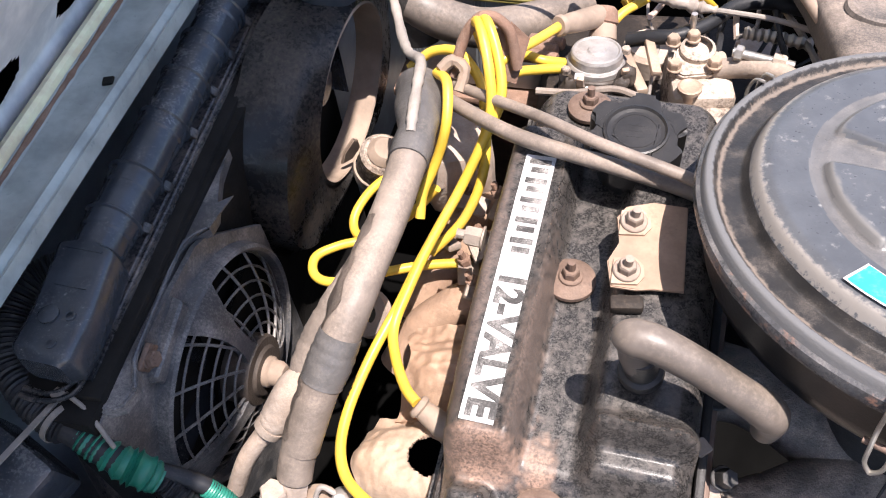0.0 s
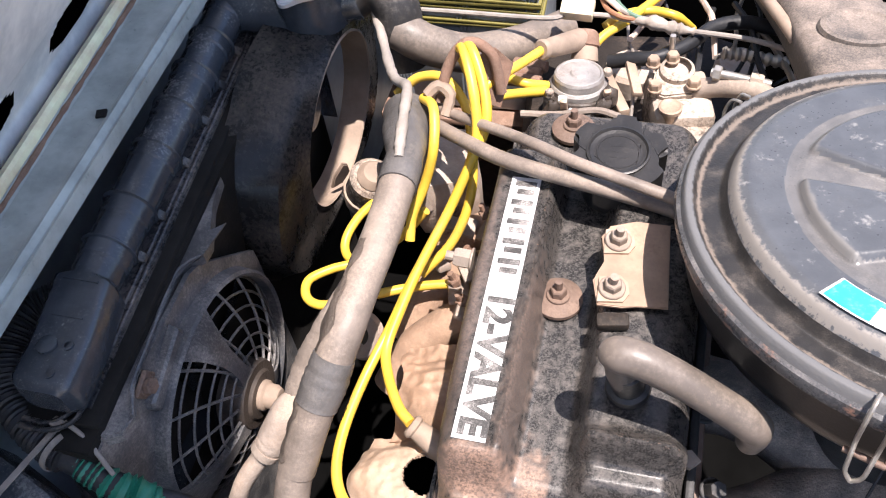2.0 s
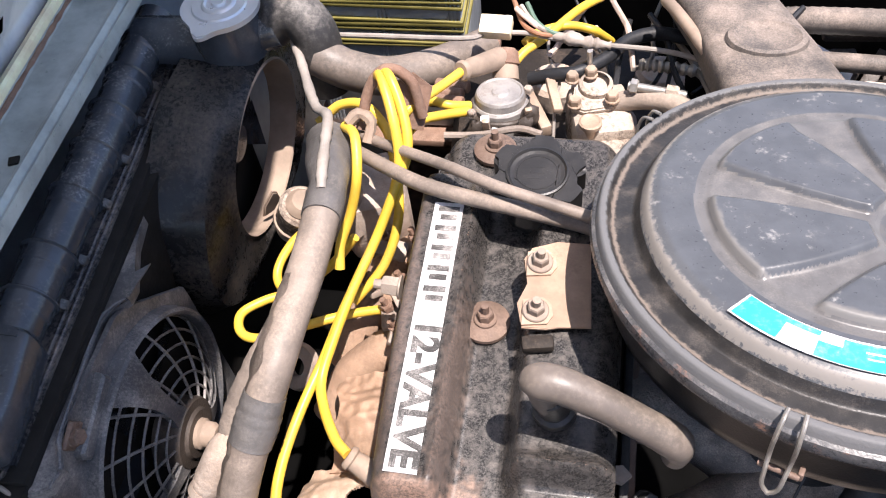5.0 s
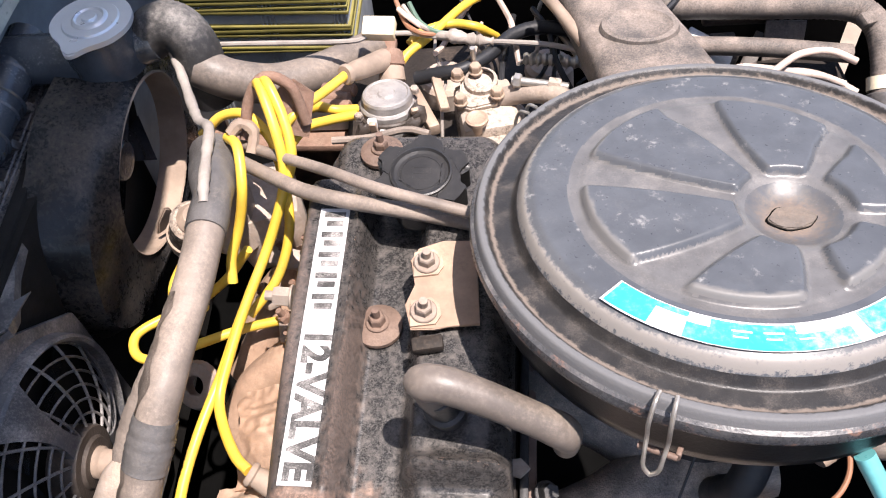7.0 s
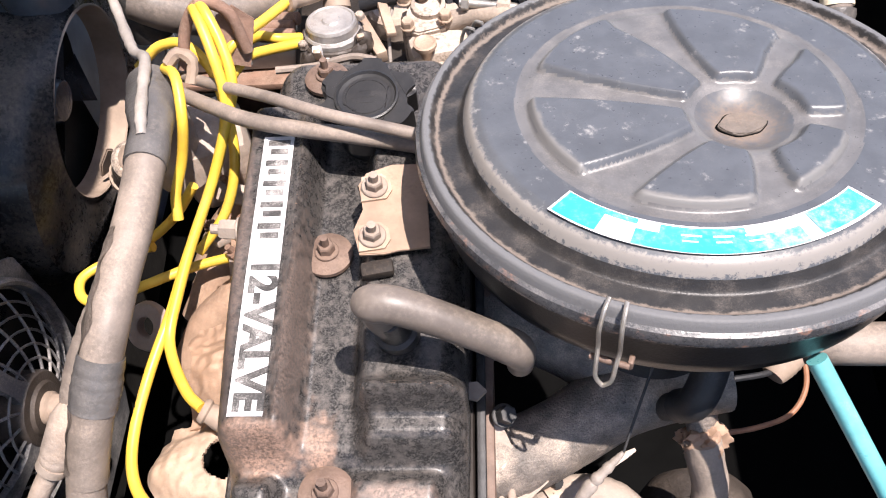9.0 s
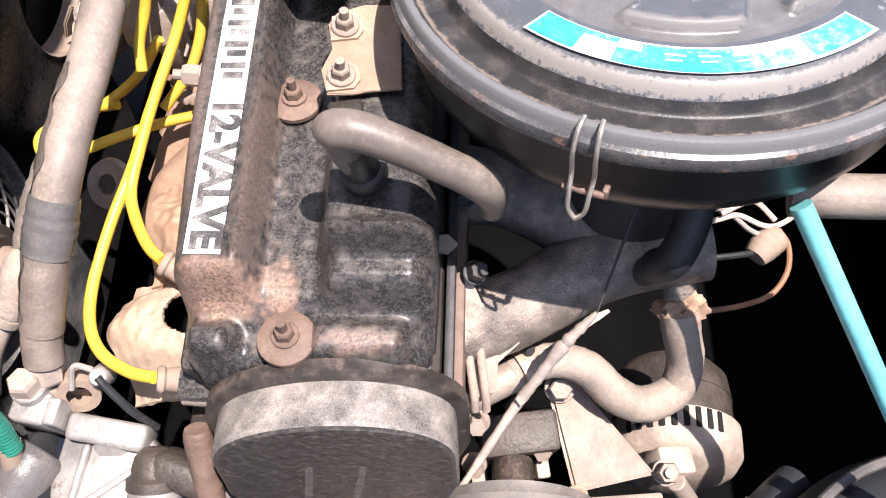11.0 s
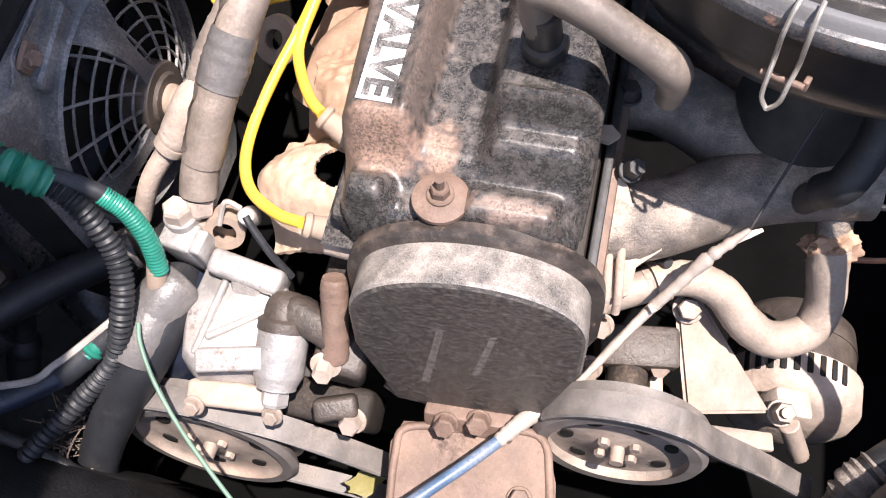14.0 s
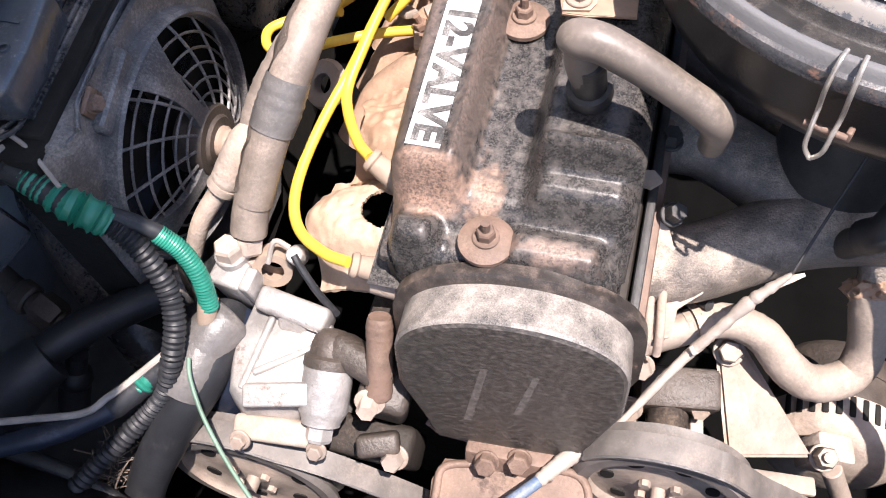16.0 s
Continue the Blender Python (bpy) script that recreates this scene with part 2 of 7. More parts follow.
m_connector = mat("cream_connector", (0.72, 0.62, 0.44), 0.5, 0.0, DUST, 0.25, 200, 0.1)
m_batt = mat("battery_case", (0.30, 0.32, 0.34), 0.45, 0.0, (0.35, 0.33, 0.3), 0.4, 100, 0.1)
m_btape = mat("yellow_tape", (0.20, 0.172, 0.05), 0.35, 0.0, (0.26, 0.25, 0.17), 0.35, 140, 0.2)
m_core = mat("radiator_core", (0.016, 0.015, 0.014), 0.75, 0.0, (0.10, 0.075, 0.06), 0.2, 200, 0.3, spec=0.15)
# Near-black in place of the deep shade round the engine and in gaps.
m_dark = mat("bay_deep_shade", (0.003, 0.003, 0.003), 0.9, 0.0, (0.007, 0.006, 0.005), 0.25, 60, 0.3, spec=0.04)
m_manifold = mat("manifold_casting", (0.13, 0.112, 0.098), 0.36, 0.0, (0.54, 0.44, 0.355), 0.56, 330, 1.1, wear=(0.05, 0.045, 0.042), worn=0.28, spec=0.5)
m_mount = mat("mount_steel", (0.16, 0.105, 0.08), 0.62, 0.1, (0.28, 0.20, 0.152), 0.48, 200, 0.5, wear=(0.08, 0.055, 0.045), worn=0.35)
m_oily = mat("oily_steel", (0.055, 0.044, 0.037), 0.5, 0.1, (0.15, 0.115, 0.09), 0.42, 200, 0.6)
m_dirt = mat("tan_dirt", (0.20, 0.152, 0.118), 0.9, 0.0, (0.075, 0.062, 0.054), 0.62, 420, 0.6)
m_paletape = mat("pale_tape", (0.34, 0.29, 0.25), 0.5, 0.0, (0.55, 0.46, 0.38), 0.4, 150, 0.6)
m_sheath = mat("torn_foam", (0.19, 0.155, 0.13), 0.8, 0.0, (0.40, 0.32, 0.26), 0.5, 140, 0.7, wear=(0.08, 0.065, 0.055), worn=0.3)
# Paler than the far wing so the near panels bounce light under the bonnet.
m_wing = mat("inner_wing_paint", (0.22, 0.25, 0.27), 0.5, 0.0, (0.24, 0.21, 0.18), 0.4, 60, 0.2)
m_backrim = mat("rim_plastic", (0.030, 0.026, 0.024), 0.30, 0.0, (0.27, 0.205, 0.170), 0.48, 500, 0.15, wear=(0.28, 0.17, 0.12), worn=0.25)
m_crust = mat("crusted_rubber", (0.11, 0.095, 0.085), 0.8, 0.0, (0.50, 0.42, 0.35), 0.45, 260, 1.0)
m_ground = mat("ground_dirt", (0.32, 0.26, 0.20), 0.9, 0.0, (0.28, 0.22, 0.16), 0.4, 20, 0.6)
m_belt = mat("belt_rubber", (0.125, 0.112, 0.103), 0.55, 0.0, (0.30, 0.245, 0.205), 0.46, 200, 0.2)


# ---- building helpers ----
def part(name, bm, material, parent=None, label="", smooth=40.0):
    """Links a bmesh as one mesh object under a thing or part; flat across edges sharper than `smooth` degrees."""
    me = bpy.data.meshes.new(name)
    bmesh.ops.recalc_face_normals(bm, faces=bm.faces[:])
    for f in bm.faces:
        f.smooth = True
    lim = radians(smooth)
    for e in bm.edges:
        if len(e.link_faces) == 2 and e.calc_face_angle(0) > lim:
            e.smooth = False
    bm.to_mesh(me)
    bm.free()
    me.materials.append(material)
    ob = new(name, me)
    if parent:
        ob.parent = parent
    if label:
        ob["label"] = label
    return ob


def thing(name, label, category, group="", kind=""):
    return tagged(new(name), label, category, group, kind)


def frame_of(axis):
    """A matrix whose z runs along axis."""
    return Vector(axis).to_track_quat("Z", "Y").to_matrix().to_4x4()


def box(bm, c, s, rot=None, bevel=0.0, seg=2):
    m = Matrix.Translation(c) @ (rot or Matrix()) @ Matrix.Diagonal((*s, 1))
    g = bmesh.ops.create_cube(bm, size=1, matrix=m)
    if bevel:
        es = list({e for v in g["verts"] for e in v.link_edges})
        bmesh.ops.bevel(bm, geom=es, offset=bevel, segments=seg, affect="EDGES", profile=0.5)
    return bm


def lathe(bm, prof, m=None, seg=48, a0=0.0, a1=360.0, sx=1.0, sy=1.0):
    """Turns a profile of (radius, height) about z and places it by m."""
    m = m or Matrix()
    full = abs(a1 - a0) >= 359.9
    n = seg if full else seg + 1
    rings = []
    for r, z in prof:
        if r <= 1e-6:
            rings.append([bm.verts.new(m @ Vector((0, 0, z)))])
            continue
        rings.append([bm.verts.new(m @ Vector((sx * r * math.cos(radians(a0 + (a1 - a0) * i / seg)), sy * r * math.sin(radians(a0 + (a1 - a0) * i / seg)), z))) for i in range(n)])
    for a, b in zip(rings, rings[1:]):
        for i in range(seg):
            j = (i + 1) % n
            q = [a[i % len(a)], a[j % len(a)], b[j % len(b)], b[i % len(b)]]
            q = list(dict.fromkeys(q))
            if len(q) > 2:
                bm.faces.new(q)
    return bm


def cyl(bm, p0, p1, r0, r1=None, seg=20, bevel=0.0):
    p0, p1 = Vector(p0), Vector(p1)
    r1 = r0 if r1 is None else r1
    h = (p1 - p0).length
    b = bevel
    prof = [(0, 0), (r0 - b, 0), (r0, b), (r1, h - b), (r1 - b, h), (0, h)] if b else [(0, 0), (r0, 0), (r1, h), (0, h)]
    return lathe(bm, prof, Matrix.Translation(p0) @ frame_of(p1 - p0), seg)


def spline(pts, step=6):
    P = [Vector(p) for p in pts]
    P = [2 * P[0] - P[1]] + P + [2 * P[-1] - P[-2]]
    out = []
    for i in range(1, len(P) - 2):
        a, b, c, d = P[i - 1:i + 3]
        for k in range(step):
            t = k / step
            out.append(0.5 * ((2 * b) + (c - a) * t + (2 * a - 5 * b + 4 * c - d) * t * t + (3 * b - a - 3 * c + d) * t ** 3))
    out.append(P[-2])
    return out


def tube(bm, pts, r, seg=12, step=6, rads=None, rib=0.0, ribs=0, wob=0.0, seed=0):
    """A round hose along a smooth line; rads: radius factors at the points; rib: depth of its corrugation."""
    C = spline(pts, step if not ribs else step * 4)
    n = len(C)
    rnd = random.Random(seed)
    up = Vector((0.13, 0.21, 1)).normalized()
    rings = []
    prev = None
    for i, c in enumerate(C):
        d = (C[min(i + 1, n - 1)] - C[max(i - 1, 0)]).normalized()
        x = prev - d * prev.dot(d) if prev is not None else up.cross(d)
        if x.length < 1e-5:
            x = Vector((1, 0, 0)).cross(d)
        x.normalize()
        prev = x
        y = d.cross(x)
        f = 1.0
        if rads:
            u = i / (n - 1) * (len(rads) - 1)
            k = min(int(u), len(rads) - 2)
            f = rads[k] * (1 - (u - k)) + rads[k + 1] * (u - k)
        rr = r * f * (1 + wob * (rnd.random() - 0.5))
        if ribs:
            rr *= 1 - rib * (0.5 + 0.5 * math.cos(2 * math.pi * ribs * i / (n - 1)))
        rings.append([bm.verts.new(c + rr * (x * math.cos(2 * math.pi * k / seg) + y * math.sin(2 * math.pi * k / seg))) for k in range(seg)])
    for a, b in zip(rings, rings[1:]):
        for k in range(seg):
            bm.faces.new((a[k], a[(k + 1) % seg], b[(k + 1) % seg], b[k]))
    bm.faces.new(rings[0][::-1])
    bm.faces.new(rings[-1])
    return bm


def prism(bm, poly, h, m=None, bevel=0.0):
    """A plate: a flat outline, h thick from its plane, placed by m."""
    m = m or Matrix()
    lo = [bm.verts.new(m @ Vector((x, y, 0))) for x, y in poly]
    hi = [bm.verts.new(m @ Vector((x, y, h))) for x, y in poly]
    fs = [bm.faces.new(lo[::-1]), bm.faces.new(hi)]
    n = len(poly)
    for i in range(n):
        bm.faces.new((lo[i], lo[(i + 1) % n], hi[(i + 1) % n], hi[i]))
    if bevel:
        bmesh.ops.bevel(bm, geom=list({e for e in fs[1].edges}), offset=bevel, segments=2, affect="EDGES")
    return bm


def hexa(bm, p, axis, af, h, washer=0.0, stud=0.0):
    """A hexagon nut or bolt head on p, af across its flats, with a washer under it and a stud end above."""
    m = Matrix.Translation(p) @ frame_of(axis)
    z = 0.0
    if washer:
        lathe(bm, [(0, 0), (washer, 0), (washer, 0.0012), (washer - 0.0006, 0.0018), (0, 0.0018)], m, 24)
        z = 0.0018
    r = af / 2 / math.cos(math.pi / 6)
    lathe(bm, [(0, z), (r, z), (r, z + h * 0.8), (r * 0.86, z + h), (0, z + h)], m, 6)
    if stud:
        lathe(bm, [(0, z + h), (af * 0.28, z + h), (af * 0.28, z + h + stud), (0, z + h + stud)], m, 10)
    return bm


def bolt(name, p, axis, af, h, material, parent, washer=0.0, stud=0.0):
    return part(name, hexa(bmesh.new(), p, axis, af, h, washer, stud), material, parent, smooth=25)


def smooth01(x, a, b):
    t = min(1.0, max(0.0, (x - a) / (b - a)))
    return t * t * (3 - 2 * t)


def bump01(x, a, b, soft):
    return smooth01(x, a - soft / 2, a + soft / 2) * (1 - smooth01(x, b - soft / 2, b + soft / 2))


# ---- setting: ground and the engine bay ----
bm = bmesh.new()
bmesh.ops.create_grid(bm, x_segments=2, y_segments=2, size=400)
tagged(part("ground", bm, m_ground), "dry brown dirt under the parked car", "ground", kind="structure")


def panel(name, c, s, material, label, category, rot=None, bevel=0.004):
    return tagged(part(name, box(bmesh.new(), c, s, rot, bevel), material), label, category, kind="structure")


# Bulkhead, far wing and tray carry the bay's deep shade in their colour.
panel("firewall", (0.62, 0.05, 0.62), (0.02, 1.5, 0.8), m_dark, "dirty sheet metal bulkhead, coloured near-black for deep shade", "bulkhead")
panel("wing_panel_near", (0.05, -0.56, 0.55), (1.12, 0.02, 0.56), m_wing, "dusty painted inner wing of the engine bay", "panel")
panel("wing_panel_far", (0.05, 0.86, 0.62), (1.12, 0.02, 0.7), m_dark, "inner wing of the engine bay, coloured near-black for deep shade", "panel")
panel("front_panel", (-0.43, 0.1, 0.55), (0.02, 1.4, 0.7), m_wing, "dusty painted front panel below the slam beam", "panel")
panel("undertray", (0.08, 0.1, 0.26), (1.08, 1.4, 0.02), m_dark, "grimy tray below the engine, coloured near-black for deep shade", "tray")

# Front cross beam with its folded edge, holes and the pale seal strip.
BEAM_Z = 0.962
beam = thing("slam_beam", "grey painted steel cross beam over the radiator, scuffed", "beam")
bm = bmesh.new()
prof = [(-0.364, 0.003), (-0.358, 0.0), (-0.340, -0.001), (-0.3305, -0.0005), (-0.3290, 0.0008), (-0.3268, 0.0012), (-0.3248, -0.0010), (-0.3238, -0.0034), (-0.3222, -0.0034), (-0.3205, -0.0022), (-0.3198, -0.005), (-0.3198, -0.014), (-0.323, -0.016), (-0.364, -0.016)]
ys = [-0.62 + 0.05 * i for i in range(29)]
rows_ = [[bm.verts.new((x - (0.025 + 0.040 * smooth01(-x, 0.325, 0.36)) * (y + 0.03), y, BEAM_Z + z)) for x, z in prof] for y in ys]
for a, b in zip(rows_, rows_[1:]):
    for i in range(len(prof)):
        bm.faces.new((a[i], a[(i + 1) % len(prof)], b[(i + 1) % len(prof)], b[i]))
part("beam_sheet", bm, m_beam, beam, smooth=22)
for y in (0.049, -0.135):
    part("square_hole", box(bmesh.new(), (-0.337, y, BEAM_Z - 0.0005), (0.0075, 0.0075, 0.003), pose(0, 0, 0, 0, 0, 20)), m_core, beam)
seal = thing("seal_strip", "pale cream rubber seal strip along the beam", "seal")
bm = bmesh.new()
for i, y in enumerate([-0.62 + 0.014 * k for k in range(101)]):
    x, e = -0.3695 - 0.065 * (y + 0.03), 0.0006 * math.sin(y * 90) + 0.0005 * math.sin(y * 211)
    lp = [bm.verts.new((x + u + (e if k == 0 else 0), y, BEAM_Z + v)) for k, (u, v) in enumerate(((0.0052, 0.0005), (0.0046, 0.0078), (0.002, 0.0098), (-0.0026, 0.0088), (-0.0036, 0.001)))]
    if i:
        for k in range(5):
            bm.faces.new((old[k], old[(k + 1) % 5], lp[(k + 1) % 5], lp[k]))
    old = lp
part("strip", bm, m_cream, seal)
# Rough dark brown line along the strip's right side.
bm = bmesh.new()
tube(bm, [(-0.3615 - 0.065 * (y + 0.03), y, BEAM_Z + 0.0012 + 0.0004 * math.sin(y * 130)) for y in ys], 0.0021, 8, 8, wob=0.5, seed=61)
part("brown_bead", bm, m_rust, seal, "dark brown line along the strip")

# Bonnet, hinged at the front, standing open: its inner skin with oval holes.
bonnet = thing("bonnet", "light blue painted bonnet inner panel with oval holes, raised", "bonnet")
BON = pose(-0.402, 0.1, 0.945, 0, -61, 3.7)
bm = bmesh.new()
nx, ny = 86, 280


def in_hole(u, v):
    for k in range(-4, 6):
        w = v - (k * 0.135 + 0.02)
        if abs((u - 0.050) / 0.017) ** 2.4 + abs(w / 0.041) ** 2.4 < 1:
            return True
    return False


grid = {}
for i in range(nx + 1):
    u = 0.14 * i / 80 if i < 80 else 0.14 + 0.65 * (i - 80) / 6
    for j in range(ny + 1):
        v = -0.7 + 1.4 * j / ny
        z = 0.007 * smooth01(abs(u - 0.052), 0.038, 0.022)
        grid[i, j] = bm.verts.new(BON @ Vector((u, v, z)))
for i in range(nx):
    for j in range(ny):
        c = BON.inverted() @ ((grid[i, j].co + grid[i + 1, j + 1].co) / 2)
        if not in_hole(c.x, c.y):
            bm.faces.new((grid[i, j], grid[i + 1, j], grid[i + 1, j + 1], grid[i, j + 1]))
part("inner_skin", bm, m_body, bonnet)
part("hinge_edge", box(bmesh.new(), BON @ Vector((-0.008, 0, 0.016)), (0.006, 1.4, 0.05), BON.to_3x3().to_4x4(), 0.002), m_dark, bonnet)
# Near-black liner puts the cavity's shade behind the oval holes.
part("shade_liner", box(bmesh.new(), BON @ Vector((0.31, 0, 0.04)), (0.96, 1.4, 0.004), BON.to_3x3().to_4x4()), m_dark, bonnet)
part("outer_paint", box(bmesh.new(), BON @ Vector((0.31, 0, 0.046)), (0.96, 1.4, 0.004), BON.to_3x3().to_4x4()), m_body, bonnet)

# ---- engine body ----
block = thing("engine_block", "oily dark cast engine block under the valve cover", "engine")
bm = bmesh.new()
box(bm, (0.01, -0.005, 0.60), (0.17, 0.36, 0.34), None, 0.015)
part("crankcase", bm, m_block, block)
bm = bmesh.new()
box(bm, (0.020, 0.006, 0.795), (0.150, 0.330, 0.10), pose(0, 0, 0, 4.5), 0.008)
part("cylinder_head", bm, m_block, block)
for y in (-0.155, -0.088, 0.04, 0.12):
    part("plug_tube", cyl(bmesh.new(), (-0.050, y, 0.795), (-0.068, y - 0.001, 0.798), 0.012, 0.011, 18, 0.001), m_alu_dirty, block)

COVER = pose(0, 0, 0.9, 4.5)


def cover_height(x, y):
    z = -0.021 - 0.013 * smooth01(-y, 0.125, 0.150)
    z += 0.027 * bump01(x, -0.060, -0.0125, 0.012) * bump01(y, -0.128, 0.112, 0.014)
    z += 0.006 * bump01(x, -0.019, -0.009, 0.008) * bump01(y, -0.12, 0.10, 0.02)
    z += 0.029 * bump01(x, 0.027, 0.10, 0.012) * bump01(y, -0.108, 0.082, 0.012)
    z += 0.017 * bump01(x, 0.030, 0.10, 0.014) * bump01(y, -0.130, -0.100, 0.016)
    z += 0.015 * bump01(x, -0.050, -0.022, 0.012) * bump01(y, -0.163, -0.145, 0.012)
    z += 0.014 * bump01(x, 0.022, 0.075, 0.012) * bump01(y, -0.163, -0.143, 0.012)
    return z


def cover_edge(x, y):
    """Distance to the rounded outline of the cover, inside positive."""
    x0, x1 = -0.064 + 0.010 * smooth01(-y, 0.0, 0.15), 0.090
    if y > 0.10:
        x0, x1 = x0 + 0.012 * smooth01(y, 0.10, 0.12), x1 - 0.006
    r = 0.022
    dx, dy = min(x - x0, x1 - x), min(y + 0.172, 0.178 - y)
    if dx < r and dy < r:
        return r - math.hypot(r - dx, r - dy)
    return min(dx, dy)


cover = thing("valve_cover", "black painted valve cover, rust showing through, dusty", "valve cover")
bm = bmesh.new()
NX, NY = 78, 176
g = {}
for i in range(NX + 1):
    for j in range(NY + 1):
        x, y = -0.066 + 0.158 * i / NX, -0.174 + 0.354 * j / NY
        d = cover_edge(x, y)
        z = cover_height(x, y)
        e = max(0.0, 0.014 - d) / 0.014
        z -= 0.016 * e * e
        if d < 0:
            z = -0.075
        g[i, j] = bm.verts.new(COVER @ Vector((x, y, z)))
for i in range(NX):
    for j in range(NY):
        bm.faces.new((g[i, j], g[i + 1, j], g[i + 1, j + 1], g[i, j + 1]))
part("cover_body", bm, m_cover, cover, smooth=75)
bm = bmesh.new()
box(bm, (0.0150, 0.006, -0.058), (0.150, 0.340, 0.010), None, 0.006)
bm.transform(COVER)
part("cover_flange", bm, m_cover, cover)
for x, y, z in ((0.009, -0.153, -0.0285), (0.0, 0.0, -0.0195), (-0.012, 0.150, -0.0195)):
    p = COVER @ Vector((x, y, z))
    bm = bmesh.new()
    lathe(bm, [(0, 0), (0.0165, 0), (0.0165, 0.003), (0.0125, 0.0055), (0, 0.0055)], Matrix.Translation(p), 28)
    part("cover_washer", bm, m_mount, cover, "rusty domed washer")
    bolt("cover_nut", p + Vector((0, 0, 0.0055)), (0, 0.06, 1), 0.010, 0.006, m_mount, cover, 0.008, 0.007)
bm = bmesh.new()
prism(bm, [(-0.007, -0.004), (0.004, -0.006), (0.010, 0.0), (0.004, 0.006), (-0.007, 0.004)], 0.004, COVER @ pose(0.092, -0.086, -0.045))
part("cover_tab", bm, m_dirtymetal, cover)
bm = bmesh.new()
box(bm, (-0.0345, -0.0190, 0.0068), (0.0205, 0.196, 0.0008))
bm.transform(COVER)
sticker = part("sticker", bm, m_white, cover, "worn white adhesive label with black lettering")


def letters(text, size, m, name, material, parent, squeeze=1.0, bold=0.03):
    cu = bpy.data.curves.new("text", "FONT")
    cu.body, cu.size, cu.extrude, cu.align_x, cu.align_y = text, size, 0.0002, "CENTER", "CENTER"
    cu.offset = size * bold
    tmp = new("text", cu)
    bpy.context.view_layer.update()
    me = bpy.data.meshes.new_from_object(tmp.evaluated_get(bpy.context.evaluated_depsgraph_get()))
    bpy.data.objects.remove(tmp)
    me.name = name
    me.transform(m @ Matrix.Diagonal((squeeze, 1, 1, 1)))
    me.materials.clear()
    me.materials.append(material)
    ob = new(name, me)
    ob.parent = parent
    return ob


letters("12-VALVE", 0.0240, COVER @ pose(-0.0340, -0.0650, 0.0075, 0, 0, -90), "lettering", m_letter, sticker, 0.98, 0.040)
for k in range(5):
    y = 0.0700 - k * 0.0163
    for dx, dy, w, h in ((0, 0.0034, 0.0150, 0.0042), (0.0008, -0.0036, 0.0118, 0.0042)):
        bm = box(bmesh.new(), (-0.0340 + dx, y + dy, 0.0075), (w, h, 0.0006))
        bm.transform(COVER)
        part("mark_bar", bm, m_letter, sticker)

# Oil filler cap.
cap = thing("oil_filler_cap", "black plastic oil filler cap with scalloped grip", "filler cap")
CAPM = COVER @ pose(0.0255, 0.100, 0.0)
bm = bmesh.new()
lathe(bm, [(0, -0.022), (0.024, -0.022), (0.024, 0.004), (0, 0.004)], CAPM, 32)
part("neck", bm, m_cap, cap)
bm = bmesh.new()
out = []
for i in range(96):
    a = 2 * math.pi * i / 96
    r = 0.0340 - 0.0095 * max(0.0, math.cos(6 * a + 0.5)) ** 2.0
    out.append((r * math.cos(a), r * math.sin(a)))
prism(bm, out, 0.021, CAPM @ pose(0, 0, 0.0), 0.003)
part("grip", bm, m_cap, cap)
bm = bmesh.new()
lathe(bm, [(0.0218, 0.0195), (0.0218, 0.0228), (0.0205, 0.0232), (0.0192, 0.0215), (0.0150, 0.0207), (0.0147, 0.0213), (0.0140, 0.0213), (0.0137, 0.0207), (0, 0.0207)], CAPM, 40)
part("top_dish", bm, m_cap, cap)
bm = bmesh.new()
box(bm, (0, 0, 0.0208), (0.010, 0.0012, 0.0006))
box(bm, (0, 0.005, 0.0208), (0.012, 0.0010, 0.0006))
box(bm, (0, -0.005, 0.0208), (0.012, 0.0010, 0.0006))
box(bm, (-0.006, 0, 0.0208), (0.0012, 0.009, 0.0006))
box(bm, (0.006, 0, 0.0208), (0.0012, 0.009, 0.0006))
bm.transform(CAPM)
part("raised_mark", bm, m_cap, cap)

# Bracket plate with two nuts on the right of the cover.
plate = thing("bracket_plate", "dusty steel bracket plate bolted over the valve cover", "bracket")
PL = COVER @ pose(0.040, 0.0, 0.0145, 0, 4, 0)
prism_pts = [(-0.012, 0.040), (-0.017, 0.030), (-0.012, 0.012), (-0.018, -0.002), (-0.013, -0.020), (0.002, -0.019), (0.0105, -0.0165), (0.030, -0.014), (0.026, 0.048), (0.004, 0.047)]
part("plate", prism(bmesh.new(), prism_pts, 0.002, PL, 0.0006), m_bracket, plate)
for q in ((-0.006, 0.028), (-0.0055, -0.008)):
    bm = bmesh.new()
    prism(bm, [(-0.010, -0.009), (0.006, -0.0095), (0.0105, -0.004), (0.0105, 0.004), (0.006, 0.0095), (-0.007, 0.009)], 0.0016, PL @ pose(q[0], q[1], 0.0022, 0, 0, 12))
    part("tab_washer", bm, m_plate, plate, "bent lock washer")
    bolt("nut", PL @ Vector((q[0], q[1], 0.004)), PL.to_3x3() @ Vector((0, 0, 1)), 0.010, 0.006, m_dirtymetal, plate, 0.0085, 0.006)
part("stop_block", box(bmesh.new(), PL @ Vector((-0.002, -0.028, -0.002)), (0.020, 0.010, 0.008), pose(0, 0, 0, 4, 0, 10), 0.002), m_block, plate)

